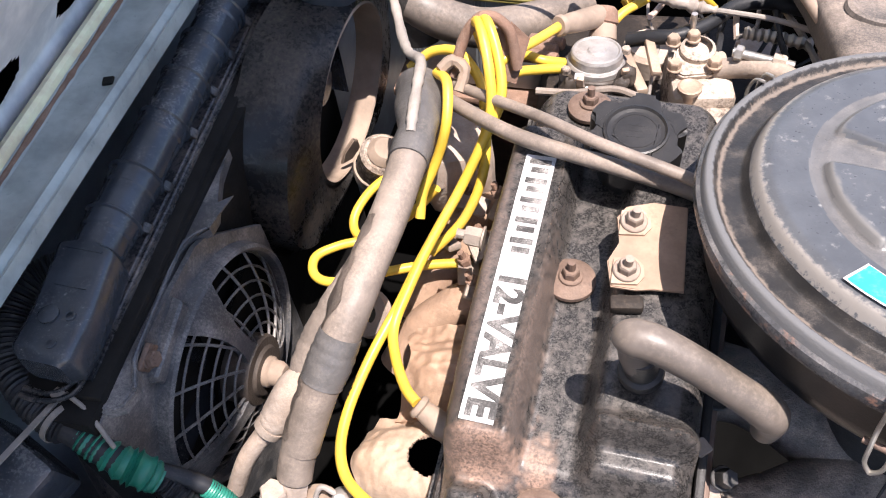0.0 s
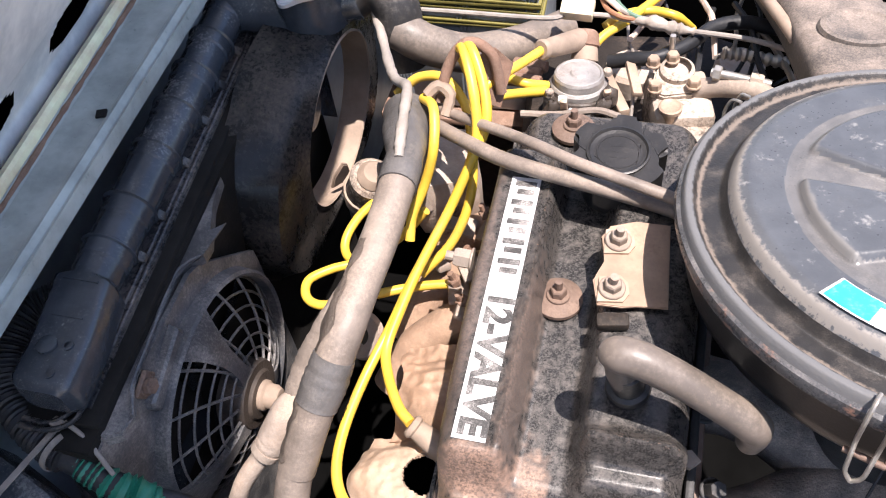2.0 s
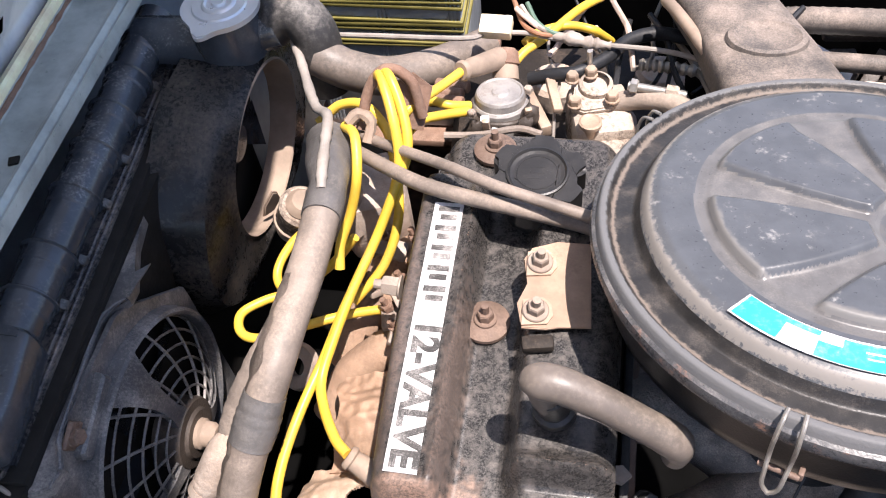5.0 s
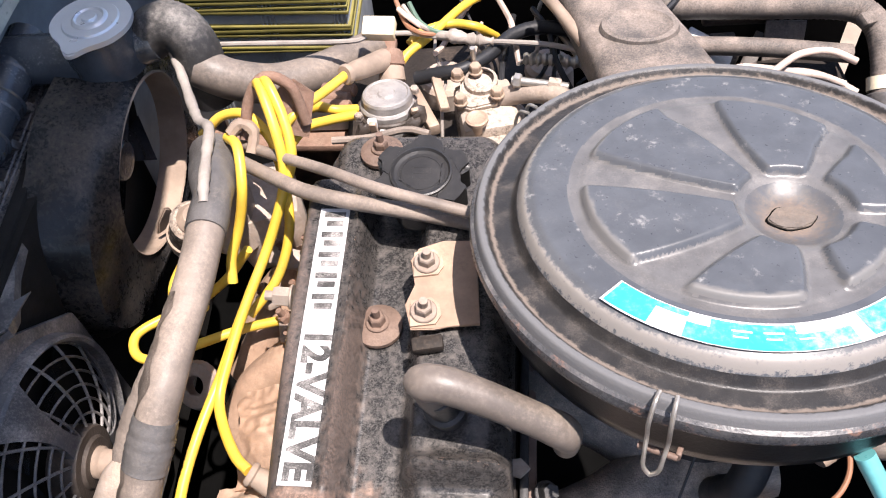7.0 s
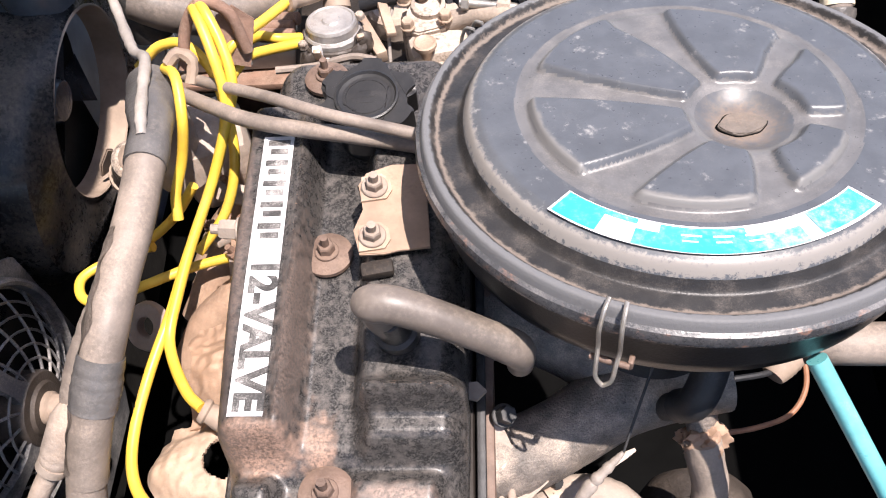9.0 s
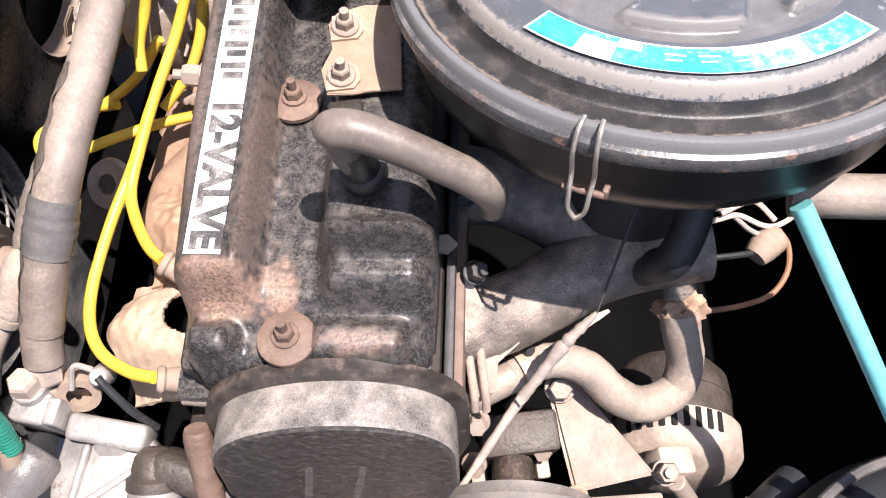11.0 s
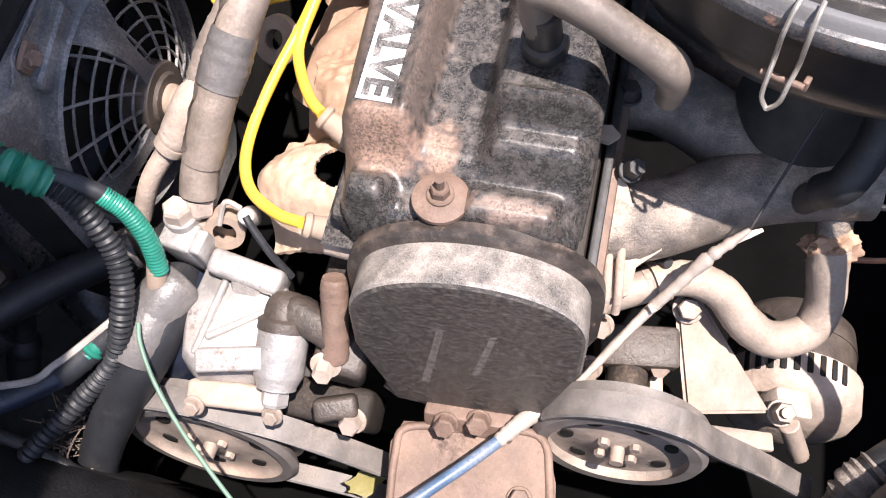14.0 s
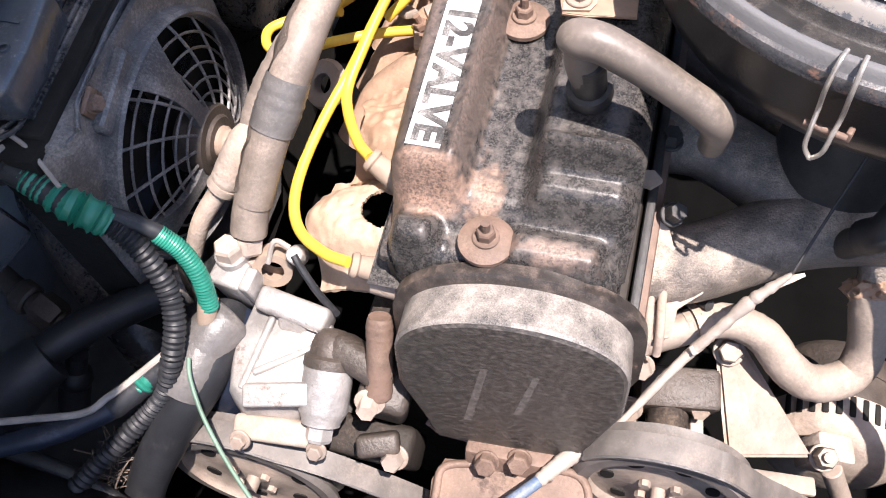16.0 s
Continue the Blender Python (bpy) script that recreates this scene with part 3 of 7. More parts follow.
# Breather hose.
breather = thing("breather_hose", "dusty grey rubber breather elbow on the valve cover", "hose")
bm = bmesh.new()
tube(bm, [(0.0400, -0.0815, 0.9560), (0.0415, -0.0822, 0.9600), (0.0460, -0.0832, 0.9625), (0.058, -0.0845, 0.9615), (0.080, -0.0875, 0.9520), (0.104, -0.0915, 0.9390), (0.1145, -0.0930, 0.9325), (0.1200, -0.0930, 0.9260), (0.1220, -0.0915, 0.915), (0.1220, -0.0880, 0.90)], 0.0098, 24, 6, rads=[0.62, 0.95, 1.06, 1.05, 1, 0.98, 1.05, 1.02, 0.85, 0.8])
tube(bm, [(0.0500, -0.0760, 0.928), (0.0475, -0.0800, 0.943), (0.0462, -0.0828, 0.9605)], 0.0098, 20, 5)
part("elbow", bm, m_hose, breather)
bm = bmesh.new()
lathe(bm, [(0, -0.03), (0.0092, -0.03), (0.0092, 0.002), (0.0130, 0.003), (0.0134, 0.008), (0.0128, 0.013), (0.0100, 0.014), (0.0096, 0.042), (0, 0.045)], Matrix.Translation((0.0525, -0.0705, 0.9045)) @ pose(0, 0, 0, 14, -4), 28)
part("spigot", bm, m_cap, breather, "black rubber neck on the cover")

# ---- timing cover ----
timing = thing("timing_belt_cover", "black plastic timing belt cover, dusty and scratched", "timing cover")
TM = pose(0.032, -0.172, 0.800, 81, 0, 3)


def timing_outline(k, grow=0.0):
    out = []
    for i in range(k + 1):
        a = math.pi * i / k
        out.append(((0.0715 + grow) * math.cos(a), 0.004 + (0.050 + grow) * math.sin(a) ** 0.85))
    out += [(-0.0715 - grow, -0.03), (-0.058 - grow, -0.070), (-0.047, -0.098 - grow), (0.047, -0.098 - grow), (0.058 + grow, -0.070), (0.0715 + grow, -0.03)]
    return out


def loft(bm, loops, m):
    rings = [[bm.verts.new(m @ Vector((x, y, z))) for x, y in lp] for lp, z in loops]
    n = len(rings[0])
    for a, b in zip(rings, rings[1:]):
        for i in range(n):
            bm.faces.new((a[i], a[(i + 1) % n], b[(i + 1) % n], b[i]))
    bm.faces.new(rings[-1])
    bm.faces.new(rings[0][::-1])
    return bm


part("back_rim", loft(bmesh.new(), [(timing_outline(28, 0.003), -0.004), (timing_outline(28, 0.0065), -0.002), (timing_outline(28, 0.0065), 0.006), (timing_outline(28, 0.003), 0.008)], TM), m_backrim, timing)
part("shell", loft(bmesh.new(), [(timing_outline(28, -0.001), 0.007), (timing_outline(28, -0.001), 0.0325), (timing_outline(28, -0.0025), 0.0345)], TM), m_tcover, timing, smooth=28)
part("face", loft(bmesh.new(), [(timing_outline(28, -0.0025), 0.0346), (timing_outline(28, -0.0045), 0.0362), (timing_outline(28, -0.0085), 0.0368)], TM), m_tface, timing, "scratched black front face", 28)
# Two pale slanted streaks, slightly proud of the face.
for q in ([(-0.0170, 0.005), (-0.0125, 0.006), (-0.0235, -0.062), (-0.0290, -0.062)], [(0.0145, 0.004), (0.0185, 0.005), (0.0085, -0.044), (0.0035, -0.044)]):
    part("streak_mark", prism(bmesh.new(), q[::-1], 0.0002, TM @ pose(0, 0, 0.0368)), m_streak, timing, "pale slanted streak")
bm = bmesh.new()
tube(bm, [TM @ Vector(p) for p in ((-0.058, -0.096, 0.026), (-0.045, -0.1000, 0.030), (-0.022, -0.1005, 0.032), (-0.018, -0.0990, 0.032), (0.016, -0.0990, 0.032), (0.024, -0.1015, 0.030), (0.050, -0.1000, 0.030), (0.060, -0.094, 0.026))], 0.0026, 8, 5)
box(bm, TM @ Vector((0, -0.101, 0.014)), (0.104, 0.003, 0.034), TM.to_3x3().to_4x4(), 0.001)
part("bottom_lip", bm, m_mount, timing)

# Engine mount bracket in front.
mount = thing("engine_mount", "rusty pressed steel engine mount bracket with bolts", "engine mount")
bm = bmesh.new()
box(bm, (0.038, -0.222, 0.690), (0.062, 0.03, 0.045), pose(0, 0, 0, -12), 0.003)
part("boss", bm, m_mount, mount)
for p in ((0.0236, -0.2345, 0.712), (0.0450, -0.2290, 0.714)):
    bolt("boss_bolt", p, (0, -0.75, 0.66), 0.013, 0.008, m_mount, mount, 0.0085)
MB = pose(0.045, -0.262, 0.688, 10, 0, 8)
bm = bmesh.new()
loft(bm, [([(-0.056, -0.12), (0.058, -0.12), (0.058, 0.0), (0.050, 0.035), (-0.048, 0.035), (-0.056, 0.02)], -0.03), ([(-0.056, -0.12), (0.058, -0.12), (0.058, 0.0), (0.050, 0.035), (-0.048, 0.035), (-0.056, 0.02)], 0.0), ([(-0.052, -0.12), (0.054, -0.12), (0.054, -0.001), (0.047, 0.031), (-0.045, 0.031), (-0.052, 0.018)], 0.004)], MB)
part("pressing", bm, m_mount, mount)
bm = bmesh.new()
tube(bm, [MB @ Vector(p) for p in ((-0.052, -0.12, 0.003), (-0.0525, -0.04, 0.0035), (-0.0515, 0.012, 0.0035), (-0.044, 0.0305, 0.0035), (0.0, 0.0315, 0.004), (0.045, 0.0305, 0.0035), (0.0535, 0.0, 0.0035), (0.054, -0.05, 0.0035), (0.054, -0.12, 0.003))], 0.0030, 10, 6)
part("rolled_edge", bm, m_mount, mount)
bolt("bracket_bolt", MB @ Vector((0.040, -0.050, 0.004)), MB.to_3x3() @ Vector((0, 0, 1)), 0.0125, 0.007, m_mount, mount, 0.009)
part("pressing_hole", lathe(bmesh.new(), [(0, 0.0), (0.0035, 0.0), (0.0035, 0.0046), (0, 0.0046)], MB @ pose(-0.040, -0.028, 0), 16), m_core, mount)
bolt("bracket_bolt", MB @ Vector((0.034, -0.012, 0.004)), MB.to_3x3() @ Vector((0, 0, 1)), 0.0125, 0.007, m_mount, mount, 0.009)

# ---- air cleaner ----
cleaner = thing("air_cleaner", "round black air cleaner housing with a clipped lid", "air cleaner")
RL = 0.1500
RING, RR = Vector((-0.001, -0.002)), 0.0930
# Bare arms between the raised pads: direction, half width at the hub and at the ring, length.
ARMS = ((164, 0.0040, 0.0140, 0.121), (-146, 0.0046, 0.0142, 0.098), (-87, 0.0050, 0.0112, 0.067), (-12, 0.0040, 0.0092, 0.056), (58, 0.0040, 0.0072, 0.057), (116, 0.0036, 0.0160, 0.101))


def pad_raise(x, y):
    """How far the lid is pressed up at a point: 1 on the pads, 0 on the arms between them and outside."""
    q = math.hypot(x - RING.x, y - RING.y)
    if q >= RR + 0.01:
        return 0.0
    h = Vector((x, y)) - HUB
    hr = h.length
    a = math.degrees(math.atan2(h.y, h.x))
    gap = 1.0
    for turn, w0, w1, far in ARMS:
        near = abs((a - turn + 180) % 360 - 180)
        if near < 89:
            u = min(1.0, max(0.0, (hr - 0.030) / (far - 0.030)))
            gap = min(gap, hr * math.sin(radians(near)) - (w0 + (w1 - w0) * u * u))
    walls = (RR - 0.0050 - q, gap + 0.0012, hr - 0.029)
    soft = 0.0058
    short = math.sqrt(sum(max(0.0, soft - w) ** 2 for w in walls))
    return smooth01(soft - short, 0.0, 0.0050)


def lid_height(x, y):
    """Height of the pressed lid over its rim, from the lid's centre: raised pads round a sunk hub."""
    r = math.hypot(x, y)
    z = 0.014 - 0.0025 * smooth01(r, 0.113, 0.1215) - 0.0135 * smooth01(r, 0.1195, 0.1290)
    z += 0.0052 * bump01(r, 0.1420, 0.1495, 0.005) - 0.003 * smooth01(r, 0.1480, 0.1500)
    q = math.hypot(x - RING.x, y - RING.y)
    hr = (Vector((x, y)) - HUB).length
    z += 0.0046 * pad_raise(x, y) - 0.0007 * bump01(q, RR - 0.007, RR, 0.004)
    z -= 0.0075 * (1 - smooth01(hr, 0.013, 0.033))
    return z


bm = bmesh.new()
NR, NA = 170, 340
centre = bm.verts.new(LM @ Vector((0, 0, lid_height(0, 0))))
rings = []
for i in range(1, NR + 1):
    r = RL * i / NR
    rings.append([bm.verts.new(LM @ Vector((r * math.cos(t), r * math.sin(t), lid_height(r * math.cos(t), r * math.sin(t))))) for t in (2 * math.pi * k / NA for k in range(NA))])
for k in range(NA):
    bm.faces.new((centre, rings[0][k], rings[0][(k + 1) % NA]))
CUT = 140
OUT = [[v.co.copy() for v in q] for q in rings[CUT:]]
for q in rings[CUT + 1:]:
    for v in q:
        bm.verts.remove(v)
rings = rings[:CUT + 1]
for a, b in zip(rings, rings[1:]):
    for k in range(NA):
        bm.faces.new((a[k], a[(k + 1) % NA], b[(k + 1) % NA], b[k]))
for f_ in bm.faces:
    c = LM.inverted() @ f_.calc_center_median()
    wave = 0.5 * noise.noise(c * 240)
    if math.hypot(c.x - RING.x, c.y - RING.y) < RR + 0.001 and (Vector((c.x, c.y)) - HUB).length > 0.026 and pad_raise(c.x, c.y) < 0.30 + 0.4 * wave:
        f_.material_index = 1
lid = part("lid", bm, m_lid, cleaner, "black pressed steel lid with spoked ribs, dusty", smooth=60)
lid.data.materials.append(m_lidarm)
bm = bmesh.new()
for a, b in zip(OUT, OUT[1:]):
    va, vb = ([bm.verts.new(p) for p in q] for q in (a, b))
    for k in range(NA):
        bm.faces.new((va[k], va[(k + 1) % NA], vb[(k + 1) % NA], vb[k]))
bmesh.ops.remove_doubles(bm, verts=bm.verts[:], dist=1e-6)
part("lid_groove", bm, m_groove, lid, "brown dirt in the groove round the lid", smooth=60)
bm = bmesh.new()
lathe(bm, [(RL - 0.0005, -0.0025), (RL + 0.002, -0.004), (RL + 0.003, -0.008), (RL + 0.002, -0.0115), (RL - 0.003, -0.013), (RL - 0.004, -0.006)], LM, 120)
part("lid_rim", bm, m_rim, lid, "rust flecked rolled rim")
bm = bmesh.new()
lathe(bm, [(RL - 0.004, -0.010), (RL - 0.006, -0.014), (RL - 0.0065, -0.038), (RL - 0.0095, -0.048), (RL - 0.0160, -0.057), (0.115, -0.063), (0.06, -0.068), (0.05, -0.11), (0, -0.11)], LM, 96)
part("housing", bm, m_cleaner, cleaner)
PLUG = LM @ Matrix.Translation((HUB.x, HUB.y, lid_height(HUB.x, HUB.y)))
out = [(0.0122 * math.cos(a) * (1 + 0.12 * math.sin(2 * a + 0.6)) + 0.0007 * math.sin(5 * a), 0.0088 * math.sin(a) * (1 + 0.10 * math.cos(3 * a))) for a in (2 * math.pi * k / 26 for k in range(26))]
part("plug_gap", prism(bmesh.new(), [(x * 1.07, y * 1.09) for x, y in out], 0.0005, PLUG), m_dark, lid)
part("hub_plug", prism(bmesh.new(), out, 0.0021, PLUG @ pose(0.0003, -0.0002, 0), 0.0007), m_hub, lid, "brown dirty plug in the hub")

# Curved blue and white label on the lid.
bm = bmesh.new()


def arc_label(bm, a0, a1, r0, r1, dz, n=40):
    A, B = [], []
    for i in range(n + 1):
        a = radians(a0 + (a1 - a0) * i / n)
        A.append(bm.verts.new(LM @ Vector((r0 * math.cos(a), r0 * math.sin(a), dz))))
        B.append(bm.verts.new(LM @ Vector((r1 * math.cos(a), r1 * math.sin(a), dz))))
    for i in range(n):
        bm.faces.new((A[i], A[i + 1], B[i + 1], B[i]))


arc_label(bm, -134, -48, 0.1000, 0.1175, 0.0146)
label = part("lid_label", bm, m_white, lid, "curved blue and white paper label, scuffed")
bm = bmesh.new()
arc_label(bm, -133.2, -121, 0.1008, 0.1165, 0.0150)
arc_label(bm, -121, -112, 0.1008, 0.1040, 0.0150)
arc_label(bm, -112, -70, 0.1070, 0.1172, 0.0150)
arc_label(bm, -106, -84, 0.1015, 0.1072, 0.0150)
arc_label(bm, -66, -49, 0.1010, 0.1160, 0.0150)
part("blue_print", bm, m_cyan, label)
for a in (-98, -90, -82):
    for w0, w1, r0, r1 in ((2.6, 2.6, 0.1062, 0.1074), (2.2, 1.6, 0.1100, 0.1110)):
        bm = bmesh.new()
        arc_label(bm, a - w0, a + w1, r0, r1, 0.0153, 4)
        part("print_bar", bm, m_white, label)


def spring_clip(a):
    c = thing("spring_clip", "bent steel wire clip holding the air cleaner lid", "clip", "air cleaner lid clips")
    m = LM @ pose(0, 0, 0, 0, 0, a) @ pose(RL * 0.992, 0, 0)
    for s in (-0.0053, 0.0053):
        bm = bmesh.new()
        tube(bm, [m @ Vector(p) for p in ((-0.003, s * 0.8, 0.006), (0.004, s * 0.9, 0.004), (0.0075, s, -0.008), (0.0045, s, -0.022), (0.0075, s * 0.9, -0.032), (0.009, s * 0.75, -0.042), (0.009, 0, -0.048))], 0.0012, 8, 5)
        part("wire", bm, m_steel, c)
    part("pivot", cyl(bmesh.new(), m @ Vector((0.004, -0.009, -0.033)), m @ Vector((0.004, 0.011, -0.033)), 0.0018, None, 12), m_mount, c)
    part("pivot_lug", box(bmesh.new(), m @ Vector((0.001, 0.011, -0.033)), (0.006, 0.003, 0.006), m.to_3x3().to_4x4(), 0.001), m_mount, c)
    return c


spring_clip(-110.8)
spring_clip(142)

# Intake duct leading to the cleaner.
duct = thing("intake_duct", "dusty black plastic intake duct to the air cleaner", "duct")
bm = bmesh.new()
DV = [((0.203, 0.160, 0.923), 0.0450), ((0.1980, 0.1773, 0.924), 0.0444), ((0.1838, 0.2219, 0.924), 0.0406), ((0.1679, 0.2696, 0.922), 0.0368), ((0.150, 0.325, 0.915), 0.036), ((0.130, 0.40, 0.900), 0.036)]
rg = []
for (c, w) in DV:
    lp = []
    for k in range(24):
        a = 2 * math.pi * k / 24
        sx_ = math.copysign(abs(math.cos(a)) ** 0.55, math.cos(a))
        sz_ = math.copysign(abs(math.sin(a)) ** 0.55, math.sin(a))
        lp.append(bm.verts.new(Vector(c) + Vector((w * sx_, 0.008 * sx_, 0.022 * sz_))))
    rg.append(lp)
for a, b in zip(rg, rg[1:]):
    for k in range(24):
        bm.faces.new((a[k], a[(k + 1) % 24], b[(k + 1) % 24], b[k]))
bm.faces.new(rg[0])
bm.faces.new(rg[-1])
part("duct_body", bm, m_rubber, duct)
bm = bmesh.new()
lathe(bm, [(0.030, -0.001), (0.0285, 0.0022), (0.0245, 0.0030), (0.0215, 0.0012), (0.0195, 0.0008), (0.0, 0.0012)], Matrix.Translation((0.1825, 0.230, 0.9460)), 36, sy=0.72)
part("round_boss", bm, m_rubber, duct)

# ---- radiator side ----
radiator = thing("radiator", "black plastic top tank radiator with ribbed tank", "radiator")
bm = bmesh.new()
TX, TZ = -0.3128, 0.914
tank = []
RIBS = (-0.034, 0.0045, 0.058, 0.104, 0.147, 0.190, 0.233)
for i in range(421):
    y = -0.150 + 0.42 * i / 420
    r = 0.0178 + max(0.0024 * bump01(y, q - 0.0012, q + 0.0012, 0.0012) + 0.0012 * bump01(y, q - 0.014, q, 0.002) for q in RIBS)
    end = smooth01(-y, 0.140, 0.152)
    r *= math.sqrt(max(0.05, 1 - end * end * 0.6))
    flat = smooth01(-y, 0.062, 0.068)
    cx = TX - 0.085 * (y - 0.02) + flat * 0.006 * smooth01(-y, 0.06, 0.12)
    lp = []
    for k in range(28):
        a = math.pi * 2 * k / 28
        p_ = 1 - 0.62 * flat
        lp.append(bm.verts.new((cx + (r * (1 + 0.22 * flat)) * math.copysign(abs(math.cos(a)) ** p_, math.cos(a)), y, TZ + r * 0.95 * math.copysign(abs(math.sin(a)) ** p_, math.sin(a)))))
    tank.append(lp)
for a, b in zip(tank, tank[1:]):
    for k in range(28):
        bm.faces.new((a[k], a[(k + 1) % 28], b[(k + 1) % 28], b[k]))
bm.faces.new(tank[0])
bm.faces.new(tank[-1])
tk = part("top_tank", bm, m_plastic, radiator, "ribbed black plastic tank", 28)
bm = bmesh.new()
BX = TX + 0.018
lathe(bm, [(0, -0.002), (0.0066, -0.002), (0.0066, 0.0018), (0.0054, 0.0024), (0, 0.0026)], Matrix.Translation((BX - 0.004, -0.121, TZ + 0.0168)), 20)
part("tank_boss", bm, m_plastic, tk)
bm = bmesh.new()
lathe(bm, [(0.0022, -0.002), (0.0036, -0.002), (0.0036, 0.0014), (0.0022, 0.0014)], Matrix.Translation((BX + 0.010, -0.119, TZ + 0.0168)), 14)
part("tank_eye", bm, m_plastic, tk)
bm = bmesh.new()
lathe(bm, [(0.0022, -0.002), (0.0036, -0.002), (0.0036, 0.0014), (0.0022, 0.0014)], Matrix.Translation((BX + 0.008, -0.139, TZ + 0.0165)), 14)
part("tank_eye", bm, m_plastic, tk)
part("tank_seam", box(bmesh.new(), (BX - 0.002, -0.099, TZ + 0.0168), (0.022, 0.0012, 0.0016)), m_plastic, tk)
part("tank_seam", box(bmesh.new(), (BX - 0.008, -0.071, TZ + 0.0168), (0.026, 0.0014, 0.0018)), m_plastic, tk)
bm = bmesh.new()
for s_, zz in ((0.0178, -0.0165), (0.0215, -0.0180), (-0.0235, -0.019)):
    tube(bm, [(TX + s_ - 0.085 * (y - 0.02), y, TZ + zz) for y in (-0.135, -0.05, 0.05, 0.15, 0.26)], 0.0019, 8, 3)
for s_ in (0.0, 0.005):
    tube(bm, [(TX + 0.0178 + s_ * 0.75 + 0.0132, -0.135, TZ - 0.017), (TX + 0.0270 + s_, -0.148 - s_, TZ - 0.018), (TX + 0.016, -0.156 - s_, TZ - 0.019), (TX - 0.002, -0.156 - s_, TZ - 0.019)], 0.0019, 8, 4)
part("crimp_edge", bm, m_shroud, radiator)
for s0, s1, zz in ((0.0100, 0.0165, -0.0158), (0.0182, 0.0204, -0.0172), (0.0222, 0.0250, -0.0178)):
    bm = bmesh.new()
    old = None
    for y in [-0.142 + 0.0206 * k for k in range(20)]:
        x = TX - 0.085 * (y - 0.02)
        lp = [bm.verts.new((x + u, y, TZ + zz + w)) for u, w in ((s0, 0.0), (s1, 0.0), (s1, -0.006), (s0, -0.006))]
        if old:
            for k in range(4):
                bm.faces.new((old[k], old[(k + 1) % 4], lp[(k + 1) % 4], lp[k]))
        old = lp
    part("header_ledge", bm, m_shroud, radiator, "dusty ledge of the header")
for q in RIBS:
    x = TX - 0.085 * (q - 0.02) + 0.0160
    part("crimp_tab", box(bmesh.new(), (x, q + 0.006, TZ - 0.0125), (0.0065, 0.0075, 0.0080), pose(0, 0, 0, 18, -34, -5), 0.0012), m_shroud, radiator)
part("header_plate", box(bmesh.new(), (TX + 0.004, 0.055, TZ - 0.026), (0.056, 0.42, 0.012), pose(0, 0, 0, 0, 0, 4.8), 0.002), m_core, radiator)
part("core", box(bmesh.new(), (-0.292, 0.05, 0.70), (0.034, 0.44, 0.38), pose(0, 0, 0, 0, 0, 3)), m_core, radiator)
bm = bmesh.new()
FN = Matrix.Translation((-0.2535, 0.245, 0.922))
lathe(bm, [(0.0, -0.016), (0.0325, -0.016), (0.0320, 0.004), (0.0300, 0.024), (0.0, 0.024)], FN, 32)
cyl(bm, (-0.2535, 0.240, 0.914), (-0.335, 0.240, 0.914), 0.024, 0.022, 22)
part("filler_neck", bm, m_plastic, radiator)
bm = bmesh.new()
tube(bm, [(-0.236, 0.252, 0.918), (-0.214, 0.258, 0.922)], 0.0195, 22, 6)
part("outlet", bm, m_plastic, radiator)
bm = bmesh.new()
out = []
for i in range(90):
    a = 2 * math.pi * i / 90
    r = 0.0335 + 0.0100 * max(0.0, math.cos(a - radians(-98))) ** 34 + 0.006 * max(0.0, math.cos(a - radians(88))) ** 34 - 0.0012 * max(0, math.cos(a + 2.3)) ** 10
    out.append((r * math.cos(a), r * math.sin(a)))
RCM = Matrix.Translation((-0.2535, 0.245, 0.946))
prism(bm, out, 0.0045, RCM, 0.0015)
rcap = part("filler_cap", bm, m_chrome, radiator, "zinc plated pressed steel radiator cap")
bm = bmesh.new()
lathe(bm, [(0.0240, 0.0040), (0.0225, 0.0062), (0.0150, 0.0064), (0.0135, 0.0082), (0.012, 0.0085), (0.0105, 0.0070), (0.0065, 0.0068), (0.0055, 0.0090), (0, 0.0093)], RCM, 40)
part("cap_crown", bm, m_chrome, rcap)

